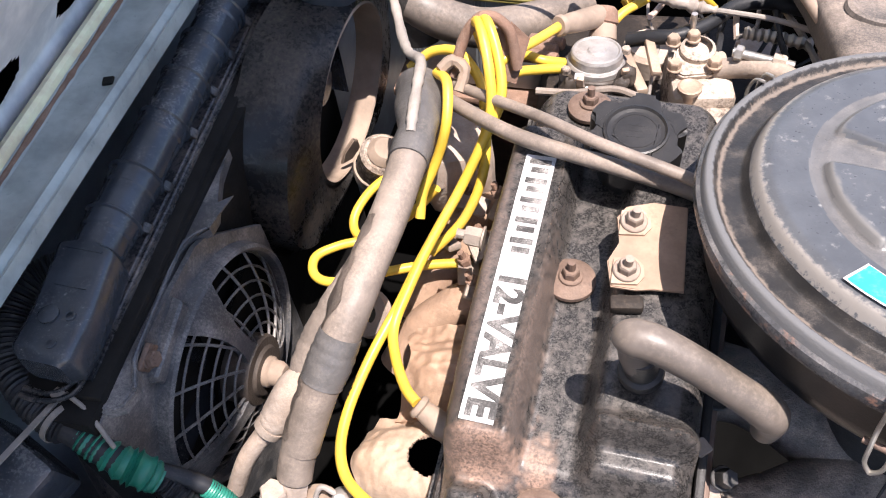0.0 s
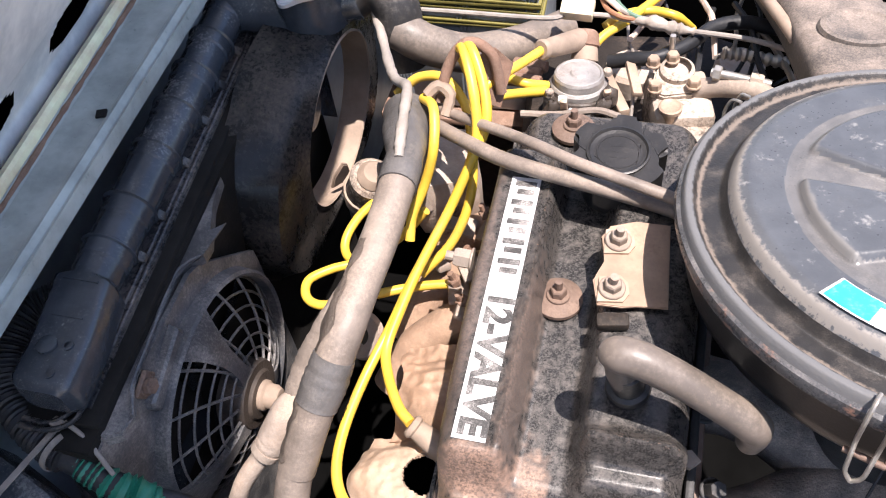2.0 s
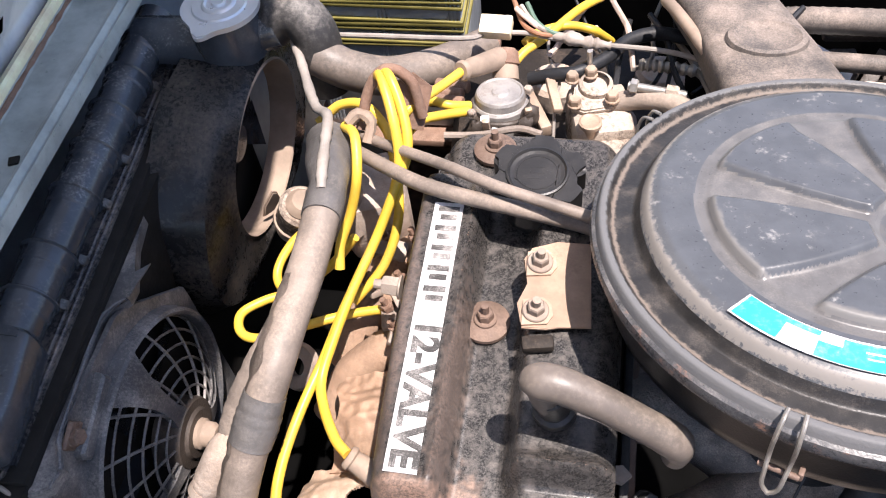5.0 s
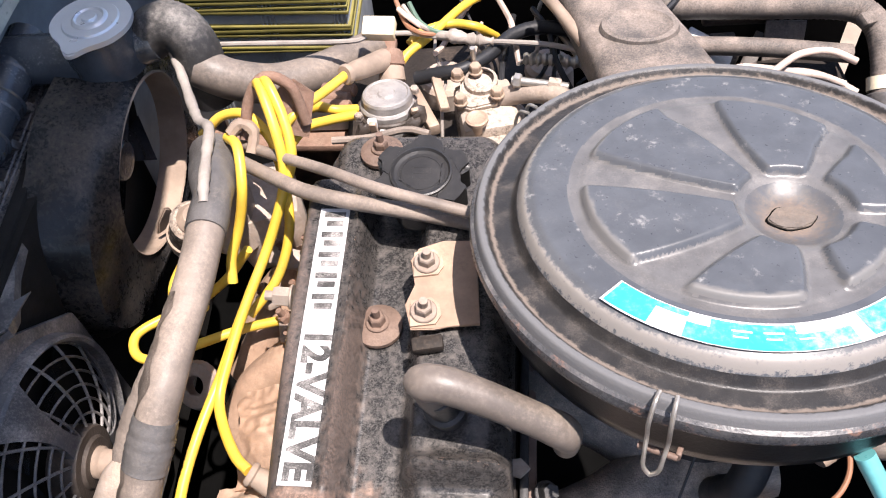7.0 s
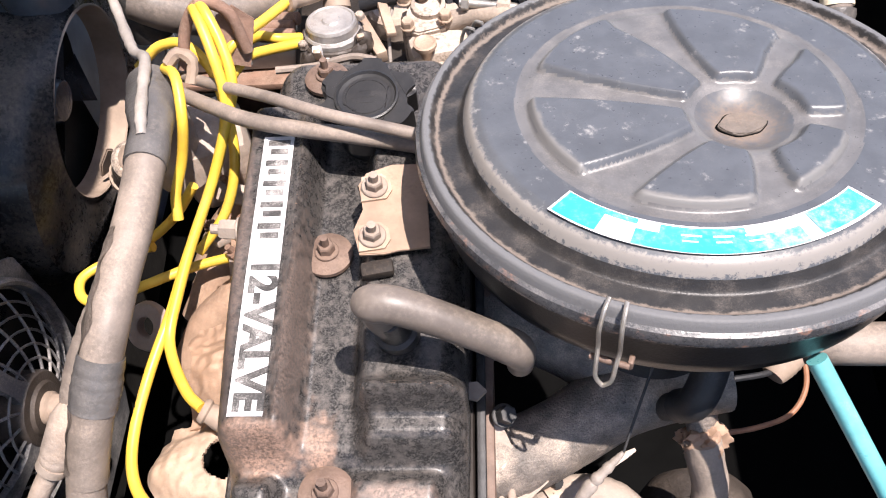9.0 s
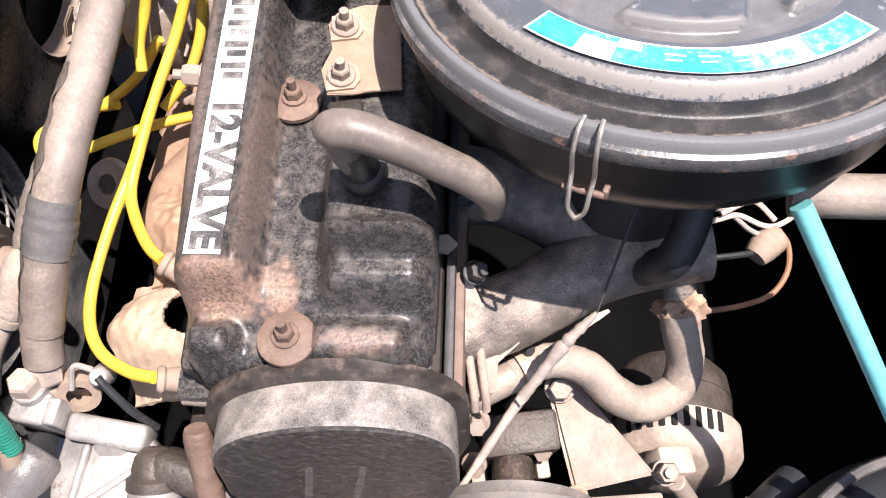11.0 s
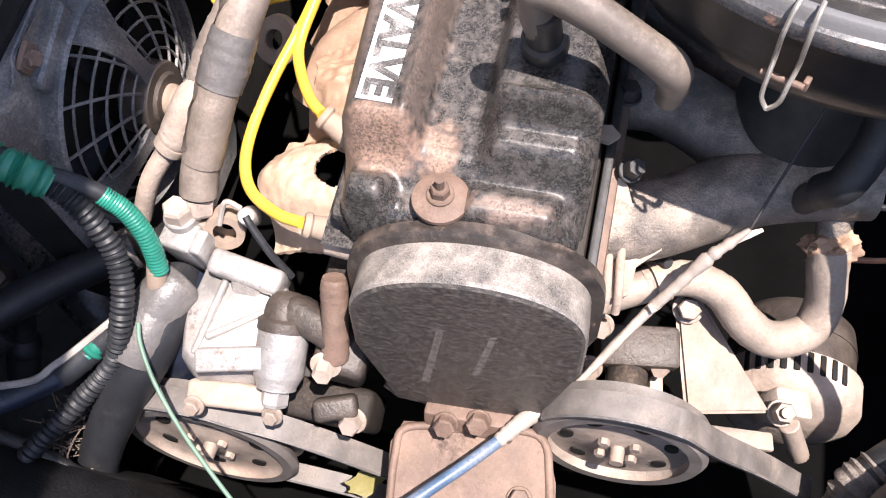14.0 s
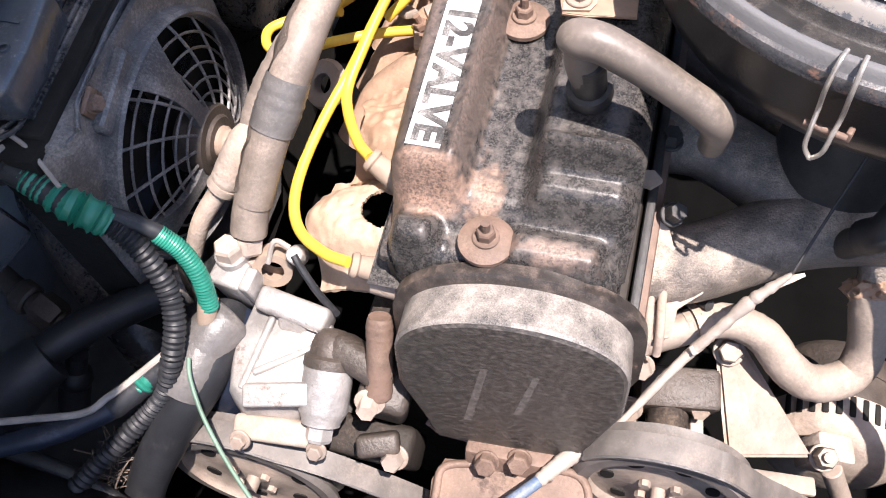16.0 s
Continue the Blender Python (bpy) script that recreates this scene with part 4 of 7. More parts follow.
# Fan shrouds on the engine side of the radiator.
def fan_guard(parent, c, R, dome, arms, label, spokes=22, rings_=7):
    """A wire guard over a fan, bulging towards +x, with its hub and arms."""
    def at_(r, a):
        u = r / R
        return Vector(c) + Vector((dome * (1 - u ** 2.2), r * math.cos(a), r * math.sin(a)))
    for i in range(1, rings_ + 1):
        r = R * (0.30 + 0.70 * i / rings_)
        bm = bmesh.new()
        pts = [at_(r, 2 * math.pi * k / 40) for k in range(41)]
        tube(bm, pts, 0.0011, 6, 1)
        part("guard_ring", bm, m_guard, parent)
    for i in range(spokes):
        a = 2 * math.pi * i / spokes
        bm = bmesh.new()
        tube(bm, [at_(R * (0.28 + 0.72 * k / 5), a + 0.28 * k / 5) for k in range(6)], 0.00125, 6, 2)
        part("guard_spoke", bm, m_guard, parent)
    for a in arms:
        bm = bmesh.new()
        a = radians(a)
        L = []
        for k in range(9):
            r = R * (0.2 + 0.84 * k / 8)
            w = 0.0065 + 0.022 * max(0.0, (k - 3) / 5) ** 1.8 + 0.004 * max(0.0, (2 - k) / 2)
            p = at_(min(r, R), a) + Vector((0.002, 0, 0))
            t = Vector((0, -math.sin(a), math.cos(a)))
            L.append([bm.verts.new(p - t * w), bm.verts.new(p + t * w), bm.verts.new(p + t * w - Vector((0.006, 0, 0))), bm.verts.new(p - t * w - Vector((0.006, 0, 0)))])
        for p, q in zip(L, L[1:]):
            for k in range(4):
                bm.faces.new((p[k], p[(k + 1) % 4], q[(k + 1) % 4], q[k]))
        part("guard_arm", bm, m_guard, parent)
    hb = Matrix.Translation(at_(0, 0) - Vector((0.002, 0, 0))) @ pose(0, 0, 0, 0, 90, 0)
    part("motor_plate", lathe(bmesh.new(), [(0, -0.02), (0.028, -0.02), (0.029, 0.0), (0.0275, 0.003), (0.021, 0.0035), (0.019, 0.006), (0, 0.006)], hb, 32), m_oily, parent, "dusty fan motor plate")
    part("motor_boss", lathe(bmesh.new(), [(0, 0.005), (0.0125, 0.005), (0.0125, 0.009), (0.0105, 0.011), (0.0100, 0.017), (0.0075, 0.021), (0, 0.022)], hb, 24), m_tan, parent)
    for k in range(5):
        a = 2 * math.pi * k / 5 + 0.3
        bm = bmesh.new()
        q = []
        for i in range(7):
            r = R * (0.2 + 0.74 * i / 6)
            for s in (-1, 1):
                w = 0.020 + 0.016 * i / 6
                t = Vector((0.35 * s, -math.sin(a) * s, math.cos(a) * s))
                q.append(bm.verts.new(Vector(c) + Vector((-0.012, r * math.cos(a), r * math.sin(a))) + t * w))
        for i in range(0, 12, 2):
            bm.faces.new((q[i], q[i + 1], q[i + 3], q[i + 2]))
        bmesh.ops.solidify(bm, geom=bm.faces[:], thickness=0.002)
        part("fan_blade", bm, m_plastic, parent)


near_fan = thing("near_radiator_fan", "black plastic fan shroud with a dusty wire guard", "radiator fan", "radiator fans")
FC = (-0.258, -0.055, 0.772)
FR = 0.090
bm = bmesh.new()
# Shroud sheet with a round opening.
def sheet_with_hole(bm, c, R, y0, y1, z0, z1, thick=0.004, n=48):
    I, O = [], []
    for k in range(n):
        a = 2 * math.pi * k / n
        I.append((c[1] + R * math.cos(a), c[2] + R * math.sin(a)))
        dy, dz = math.cos(a), math.sin(a)
        s = min(((y1 - c[1]) / dy) if dy > 1e-6 else ((y0 - c[1]) / dy) if dy < -1e-6 else 9, ((z1 - c[2]) / dz) if dz > 1e-6 else ((z0 - c[2]) / dz) if dz < -1e-6 else 9)
        if dy > 0 and dz > 0:
            s = min(s, 0.150 / (dy + dz))
        O.append((c[1] + s * dy, c[2] + s * dz))
    V = [[bm.verts.new((c[0] + dx, y, z)) for y, z in lp] for lp, dx in ((I, 0.0), (O, -0.004), (O, -0.004 - thick), (I, -thick))]
    for a, b in zip(V, V[1:] + V[:1]):
        for k in range(n):
            bm.faces.new((a[k], a[(k + 1) % n], b[(k + 1) % n], b[k]))


sheet_with_hole(bm, FC, FR, -0.165, 0.052, 0.56, 0.884)
part("shroud_sheet", bm, m_guard, near_fan)
bm = bmesh.new()
lathe(bm, [(FR, -0.003), (FR + 0.002, 0.008), (FR + 0.0045, 0.010), (FR + 0.007, 0.008), (FR + 0.008, -0.003)], Matrix.Translation(FC) @ pose(0, 0, 0, 0, 90, 0), 64)
part("shroud_rim", bm, m_guard, near_fan)
fan_guard(near_fan, FC, FR, 0.030, (92, 195, -40), "", 15, 6)
bm = bmesh.new()
FLZ = 0.886
prism(bm, [(-0.2785, -0.143), (-0.2740, -0.1500), (-0.2630, -0.1570), (-0.2520, -0.1500), (-0.2490, -0.1360), (-0.2570, -0.1230), (-0.2605, -0.1150), (-0.2660, -0.070), (-0.2706, -0.032), (-0.2665, -0.016), (-0.2580, -0.0076), (-0.2575, 0.004), (-0.2615, 0.014), (-0.271, 0.040), (-0.279, 0.085), (-0.285, 0.13), (-0.300, 0.262), (-0.326, 0.262), (-0.3090, 0.11), (-0.2965, 0.0), (-0.2895, -0.075)], 0.010, Matrix.Translation((0, 0, FLZ - 0.010)), 0.0016)
tube(bm, [(-0.2785, -0.143, FLZ), (-0.2885, -0.075, FLZ), (-0.2955, 0.0, FLZ), (-0.3080, 0.11, FLZ), (-0.3245, 0.262, FLZ)], 0.0022, 8, 4)
tube(bm, [(-0.2500, -0.1380, FLZ), (-0.2575, -0.1235, FLZ), (-0.2615, -0.1150, FLZ), (-0.2670, -0.070, FLZ), (-0.2716, -0.032, FLZ), (-0.2672, -0.0165, FLZ), (-0.2595, -0.008, FLZ)], 0.0016, 8, 5)
part("top_flange", bm, m_guard, near_fan)
bm = bmesh.new()
loft(bm, [([(-0.029, -0.0075), (0.026, -0.0085), (0.030, -0.004), (0.029, 0.0075), (-0.027, 0.0080), (-0.030, 0.003)], 0.0), ([(-0.028, -0.0070), (0.025, -0.0080), (0.029, -0.004), (0.028, 0.0070), (-0.026, 0.0075), (-0.029, 0.003)], 0.0055), ([(-0.026, -0.0050), (0.024, -0.0060), (0.026, -0.003), (0.026, 0.0050), (-0.025, 0.0055), (-0.027, 0.002)], 0.0075)], Matrix.Translation((-0.2605, -0.091, 0.8650)) @ pose(0, 0, 0, 17.5) @ pose(0, 0, 0, 0, 90, 0) @ pose(0, 0, 0, 0, 0, 90))
part("shroud_channel", bm, m_guard, near_fan, smooth=30)
part("rusty_clip", box(bmesh.new(), (-0.2570, -0.1120, 0.8790), (0.004, 0.019, 0.017), pose(0, 0, 0, 24, 10, 0), 0.0015), m_mount, near_fan, "rusty spring clip")
part("shroud_slot", prism(bmesh.new(), [(-0.012, -0.016), (0.010, -0.018), (0.013, 0.006), (0.002, 0.016), (-0.010, 0.010)], 0.0015, Matrix.Translation((-0.2625, -0.128, 0.850)) @ pose(0, 0, 0, 90, 0, 90)), m_core, near_fan)
bolt("shroud_bolt", (-0.2550, -0.113, 0.880), (1, 0, 0.3), 0.010, 0.005, m_mount, near_fan, 0.007)
bm = bmesh.new()
prism(bm, [(-0.2525, 0.0235), (-0.2585, 0.0165), (-0.2630, 0.0140), (-0.2610, 0.0060), (-0.2600, -0.008), (-0.2570, -0.0085), (-0.2555, 0.004), (-0.2540, 0.014)], 0.0016, Matrix.Translation((0, 0, 0.8855)), 0.0004)
part("shroud_bracket", bm, m_guard, near_fan)
for p in ((-0.2845, 0.005, FLZ), (-0.279, -0.012, FLZ)):
    part("flange_hole", lathe(bmesh.new(), [(0, 0), (0.0030, 0), (0.0030, 0.0012), (0, 0.0012)], Matrix.Translation(p), 14), m_core, near_fan)

far_fan = thing("far_radiator_fan", "black plastic fan shroud with an open dusty barrel", "radiator fan", "radiator fans")
SC = Vector((-0.234, 0.207, 0.821))
SR = 0.083
SM = Matrix.Translation(SC) @ pose(0, 0, 0, 0, 96.6, -1.4)


def reach(poly, a):
    """Where a ray at angle a from the opening's middle leaves a convex outline in (y, z)."""
    best = 0.05
    for (y0, z0), (y1, z1) in zip(poly, poly[1:] + poly[:1]):
        dy, dz, ey, ez = math.cos(a), math.sin(a), y1 - y0, z1 - z0
        den = dy * ez - dz * ey
        if abs(den) > 1e-9:
            py, pz = y0 - SC.y, z0 - SC.z
            t_, u_ = (py * ez - pz * ey) / den, (py * dz - pz * dy) / den
            if t_ > 0 and -1e-6 <= u_ <= 1 + 1e-6:
                best = max(best, t_)
    return best


RIDGE = [(0.150, 0.910), (0.105, 0.872), (0.066, 0.822), (0.053, 0.765), (0.062, 0.748), (0.12, 0.735), (0.21, 0.728), (0.31, 0.735), (0.345, 0.80), (0.335, 0.91)]
BASE = [(0.075, 0.893), (0.070, 0.80), (0.068, 0.70), (0.2, 0.67), (0.35, 0.69), (0.37, 0.893)]
bm = bmesh.new()
n = 96
loops = [[], [], [], [], []]
for k in range(n):
    a = 2 * math.pi * k / n
    d = Vector((0, math.cos(a), math.sin(a)))
    p = SC + d * SR + Vector((-0.115 * SR * -math.sin(a), 0, 0))
    near_by = [a + radians(3.75) * q for q in range(-5, 6)]
    r1 = max(SR + 0.004, sum(reach(RIDGE, q) for q in near_by) / 11)
    r2 = max(r1 + 0.004, sum(reach(BASE, q) for q in near_by) / 11)
    q = SC + d * r1
    q.x = -0.243
    e = SC + d * r2
    e.x = -0.290
    loops[0].append(bm.verts.new(p))
    loops[1].append(bm.verts.new(p + d * 0.003 + Vector((-0.002, 0, 0))))
    loops[2].append(bm.verts.new(p * 0.45 + q * 0.55 + Vector((0.0015, 0, 0))))
    loops[3].append(bm.verts.new(q))
    loops[4].append(bm.verts.new(e))
for a, b in zip(loops, loops[1:]):
    for k in range(n):
        bm.faces.new((a[k], a[(k + 1) % n], b[(k + 1) % n], b[k]))
bmesh.ops.solidify(bm, geom=bm.faces[:], thickness=0.002)
part("shroud_skin", bm, m_shroud, far_fan, smooth=50)
part("barrel", lathe(bmesh.new(), [(SR - 0.002, -0.026), (SR - 0.0022, 0.0), (SR - 0.001, 0.0012), (SR + 0.0004, 0.0), (SR + 0.0004, -0.026)], SM, 72), m_tan, far_fan, "dust covered inside of the opening")
part("fan_back", lathe(bmesh.new(), [(0, -0.052), (SR, -0.052), (SR, -0.047), (0, -0.047)], SM, 48), m_core, far_fan)
for k in range(4):
    a = 2 * math.pi * k / 4 + 0.5
    bm = bmesh.new()
    q = []
    for i in range(6):
        r = SR * (0.2 + 0.7 * i / 5)
        for s_ in (-1, 1):
            q.append(bm.verts.new(SM @ Vector((r * math.sin(a + 0.3 * s_), r * math.cos(a + 0.3 * s_), -0.034 + 0.008 * s_))))
    for i in range(0, 10, 2):
        bm.faces.new((q[i], q[i + 1], q[i + 3], q[i + 2]))
    bmesh.ops.solidify(bm, geom=bm.faces[:], thickness=0.002)
    part("fan_blade", bm, m_plastic, far_fan)
part("fan_motor", cyl(bmesh.new(), SM @ Vector((0, 0, -0.046)), SM @ Vector((0, 0, -0.026)), 0.022, 0.02, 24, 0.003), m_plastic, far_fan)
bm = bmesh.new()
prism(bm, [(0.0, 0.0), (0.012, 0.004), (0.016, 0.018), (0.009, 0.030), (0.002, 0.034), (-0.003, 0.016)], 0.003, SM @ pose(0.066, -0.028, -0.006, 20, -30, 70), 0.001)
part("lip_tab", bm, m_tan, far_fan)

switch_ = thing("thermo_switch", "pale dusty thermostat housing beside the fan barrel", "sensor")
bm = bmesh.new()
cyl(bm, (-0.206, 0.158, 0.768), (-0.187, 0.150, 0.812), 0.0185, 0.0205, 26, 0.003)
part("housing", bm, m_grimy, switch_)
bm = bmesh.new()
cyl(bm, (-0.187, 0.150, 0.812), (-0.183, 0.148, 0.821), 0.015, 0.012, 20, 0.002)
lathe(bm, [(0.0205, 0), (0.0222, 0.001), (0.0222, 0.006), (0.0205, 0.007)], Matrix.Translation((-0.200, 0.1555, 0.782)) @ frame_of((0.019, -0.008, 0.044)), 26)
part("collar", bm, m_tan, switch_)

# ---- hoses and pipes ----
uh = thing("upper_radiator_hose", "thick dusty grey rubber radiator hose", "hose")
part("hose", tube(bmesh.new(), [(-0.178, 0.247, 0.897), (-0.165, 0.244, 0.893), (-0.150, 0.246, 0.884), (-0.122, 0.257, 0.870), (-0.092, 0.280, 0.860), (-0.064, 0.312, 0.850), (-0.045, 0.335, 0.845)], 0.0175, 22, 6), m_hose, uh)
part("hose_elbow", tube(bmesh.new(), [(-0.222, 0.258, 0.919), (-0.208, 0.262, 0.929), (-0.193, 0.262, 0.929), (-0.182, 0.258, 0.914), (-0.178, 0.252, 0.890), (-0.176, 0.250, 0.862)], 0.0205, 24, 6), m_elbow, uh, "black rubber elbow, top pale with dust and painted sunlight")

ac = thing("taped_pipe", "dusty pipe wrapped in grey tape beside the valve cover", "pipe")
part("pipe", tube(bmesh.new(), [(-0.127, 0.066, 0.907), (-0.128, 0.023, 0.900), (-0.132, -0.021, 0.893), (-0.137, -0.058, 0.880), (-0.147, -0.085, 0.855), (-0.155, -0.105, 0.832), (-0.162, -0.122, 0.808)], 0.0135, 20, 6), m_pipe, ac)
part("upper_wrap", tube(bmesh.new(), [(-0.145, 0.150, 0.893), (-0.136, 0.118, 0.902), (-0.129, 0.092, 0.907), (-0.127, 0.062, 0.907)], 0.0150, 18, 6, rads=[1.25, 1.2, 0.95, 0.98], wob=0.06, seed=2), m_tape, ac, "wrinkled grey tape")
part("lower_wrap", tube(bmesh.new(), [(-0.1395, -0.0650, 0.8745), (-0.1440, -0.0770, 0.8625), (-0.1495, -0.0895, 0.8490)], 0.0152, 20, 8, rads=[0.97, 1.04, 1.0], wob=0.05, seed=3), m_tape, ac, "wrinkled grey tape")
part("lower_sleeve", tube(bmesh.new(), [(-0.158, -0.112, 0.822), (-0.164, -0.126, 0.802), (-0.166, -0.136, 0.788)], 0.0128, 18, 5), m_pipe, ac)
bm = bmesh.new()
hexa(bm, (-0.1665, -0.137, 0.786), (-0.1, -0.55, -0.83), 0.020, 0.013)
hexa(bm, (-0.168, -0.147, 0.771), (-0.1, -0.55, -0.83), 0.0175, 0.012)
part("union_nut", bm, m_alu_dirty, ac, smooth=25)
part("foam_wrap", tube(bmesh.new(), [(-0.1440, 0.004, 0.884), (-0.1480, -0.0156, 0.876), (-0.1560, -0.0354, 0.863), (-0.1640, -0.0543, 0.848), (-0.1690, -0.0702, 0.836), (-0.1720, -0.0916, 0.818), (-0.1735, -0.110, 0.80), (-0.176, -0.135, 0.775)], 0.0105, 18, 8, rads=[0.35, 0.7, 0.95, 1.1, 1.15, 1.05, 0.8, 0.6], wob=0.10, seed=23), m_sheath, ac, "torn dusty foam round the cables")
part("flat_sleeve", tube(bmesh.new(), [(-0.1500, -0.0080, 0.874), (-0.1600, -0.0300, 0.858), (-0.1720, -0.0520, 0.842), (-0.1800, -0.0660, 0.830)], 0.0052, 12, 6), m_black, ac, "black sleeve, cut off")
for k in range(3):
    part("core_wire", tube(bmesh.new(), [(-0.1790, -0.0645, 0.831), (-0.1835 + 0.002 * k, -0.0740, 0.822), (-0.1850 + 0.004 * k, -0.0860, 0.812), (-0.1800 + 0.004 * k, -0.100, 0.80)], 0.0011, 6, 5), (m_brownwire, m_copper, m_black)[k], ac)
part("side_branch", tube(bmesh.new(), [(-0.1680, -0.078, 0.832), (-0.1756, -0.088, 0.825), (-0.1860, -0.1016, 0.808), (-0.1900, -0.1065, 0.803), (-0.1964, -0.113, 0.795), (-0.2104, -0.1269, 0.775), (-0.222, -0.142, 0.745)], 0.0085, 18, 6, rads=[1.2, 1.55, 1.5, 1.35, 0.85, 0.82, 0.8]), m_alu_dirty, ac, "pale dusty branch pipe")
part("branch_collar", lathe(bmesh.new(), [(0.0085, -0.003), (0.0112, -0.003), (0.0115, 0.0), (0.0112, 0.003), (0.0085, 0.003)], Matrix.Translation((-0.1925, -0.1092, 0.7995)) @ frame_of((-0.7, -0.62, -0.8)), 24), m_palehose, ac)

SH = spline([(-0.128, 0.010, 0.899), (-0.132, -0.021, 0.893), (-0.137, -0.058, 0.880), (-0.147, -0.085, 0.855), (-0.155, -0.105, 0.832), (-0.160, -0.118, 0.814)], 8)
bm = bmesh.new()
old = None
for i, c in enumerate(SH):
    d = (SH[min(i + 1, len(SH) - 1)] - SH[max(i - 1, 0)]).normalized()
    x = d.cross(Vector((0, 0, 1))).normalized()
    y = x.cross(d)
    lo = -95 + 25 * noise.noise(Vector((i * 0.23, 0.5, 0)))
    hi = 62 + 24 * noise.noise(Vector((i * 0.31, 7.5, 0)))
    lp = []
    for k in range(13):
        a = radians(lo + (hi - lo) * k / 12)
        r = 0.0142 + 0.0014 * noise.noise(Vector((i * 0.4, k * 0.5, 2))) + 0.0085 * math.exp(-((k - 4.0) / 2.8) ** 2) * smooth01(i, 2, 14)
        lp.append(bm.verts.new(c + r * (x * math.cos(a) + y * math.sin(a))))
    if old:
        for k in range(12):
            bm.faces.new((old[k], old[k + 1], lp[k + 1], lp[k]))
    old = lp
bmesh.ops.solidify(bm, geom=bm.faces[:], thickness=0.0012)
part("torn_sheath", bm, m_sheath, ac, "torn dusty foam sheath")

for nm, pts, r in (("coolant_tube", [(-0.124, 0.158, 0.896), (-0.088, 0.131, 0.912), (-0.041, 0.099, 0.930), (0.002, 0.074, 0.938), (0.058, 0.058, 0.935), (0.09, 0.05, 0.93)], 0.0042),
                   ("vacuum_tube", [(-0.122, 0.140, 0.896), (-0.091, 0.116, 0.906), (-0.058, 0.089, 0.920), (-0.023, 0.075, 0.925), (0.016, 0.067, 0.925), (0.056, 0.062, 0.920), (0.085, 0.056, 0.916)], 0.0056)):
    t_ = thing(nm, "thin dusty brown tube crossing the valve cover", "tube", "thin tubes")
    part("tube", tube(bmesh.new(), pts, r, 12, 6), m_pipe, t_)

# ---- ignition ----
def plug_wire(pts, label, boot=None, r=0.0040):
    w = thing("spark_plug_wire", label, "spark plug wire", "spark plug wires")
    part("lead", tube(bmesh.new(), pts, r, 12, 6), m_yellow, w)
    if boot:
        p, q = Vector(boot[0]), Vector(boot[1])
        bm = bmesh.new()
        d = (q - p)
        m_ = Matrix.Translation(p) @ frame_of(d)
        h = d.length
        lathe(bm, [(0, -0.002), (0.0074, -0.002), (0.0088, 0.0), (0.0088, 0.002), (0.0072, 0.0035), (0.0084, 0.012), (0.0098, h), (0, h)], m_, 22)
        part("boot", bm, m_tan, w, "dust covered rubber boot")
    return w


LBL = "yellow silicone spark plug wire, looped and dusty"
plug_wire([(-0.084, -0.153, 0.806), (-0.104, -0.147, 0.801), (-0.127, -0.132, 0.796), (-0.139, -0.111, 0.796), (-0.142, -0.081, 0.799), (-0.137, -0.041, 0.806), (-0.127, -0.001, 0.816), (-0.117, 0.033, 0.832), (-0.103, 0.069, 0.852), (-0.089, 0.099, 0.877), (-0.080, 0.118, 0.908), (-0.086, 0.140, 0.935), (-0.098, 0.166, 0.948), (-0.105, 0.180, 0.935), (-0.100, 0.185, 0.905)], LBL, ((-0.080, -0.154, 0.806), (-0.055, -0.150, 0.796)))
plug_wire([(-0.091, -0.076, 0.816), (-0.103, -0.065, 0.815), (-0.118, -0.041, 0.812), (-0.126, -0.018, 0.812), (-0.122, 0.009, 0.822), (-0.113, 0.042, 0.838), (-0.097, 0.081, 0.862), (-0.083, 0.107, 0.892), (-0.074, 0.126, 0.916), (-0.080, 0.147, 0.936), (-0.092, 0.167, 0.950), (-0.099, 0.178, 0.938), (-0.094, 0.190, 0.90)], LBL, ((-0.089, -0.078, 0.816), (-0.062, -0.088, 0.802)))
plug_wire([(-0.088, 0.058, 0.801), (-0.123, 0.049, 0.800), (-0.157, 0.034, 0.800), (-0.193, 0.023, 0.793), (-0.212, 0.029, 0.790), (-0.217, 0.046, 0.790), (-0.203, 0.062, 0.788), (-0.180, 0.078, 0.785), (-0.15, 0.095, 0.80), (-0.125, 0.105, 0.83)], LBL)
plug_wire([(-0.165, 0.075, 0.79), (-0.192, 0.080, 0.782), (-0.201, 0.097, 0.785), (-0.192, 0.120, 0.795), (-0.172, 0.140, 0.805), (-0.15, 0.155, 0.82)], LBL)
plug_wire([(-0.127, 0.066, 0.838), (-0.127, 0.080, 0.852), (-0.119, 0.096, 0.872), (-0.112, 0.108, 0.900), (-0.117, 0.135, 0.916), (-0.130, 0.152, 0.910)], LBL)
plug_wire([(-0.158, 0.167, 0.897), (-0.150, 0.172, 0.903), (-0.138, 0.175, 0.911), (-0.119, 0.171, 0.916), (-0.103, 0.160, 0.910), (-0.092, 0.144, 0.898), (-0.085, 0.11, 0.86), (-0.095, 0.08, 0.83), (-0.118, 0.055, 0.81)], LBL)
plug_wire([(-0.094, 0.165, 0.90), (-0.081, 0.178, 0.910), (-0.064, 0.207, 0.905), (-0.048, 0.236, 0.900)], LBL, ((-0.050, 0.232, 0.901), (-0.024, 0.270, 0.884)))
plug_wire([(-0.088, 0.215, 0.875), (-0.075, 0.217, 0.880), (-0.060, 0.213, 0.880), (-0.044, 0.222, 0.872)], LBL)
plug_wire([(-0.090, 0.165, 0.885), (-0.078, 0.182, 0.890), (-0.064, 0.197, 0.883), (-0.044, 0.215, 0.872)], LBL)
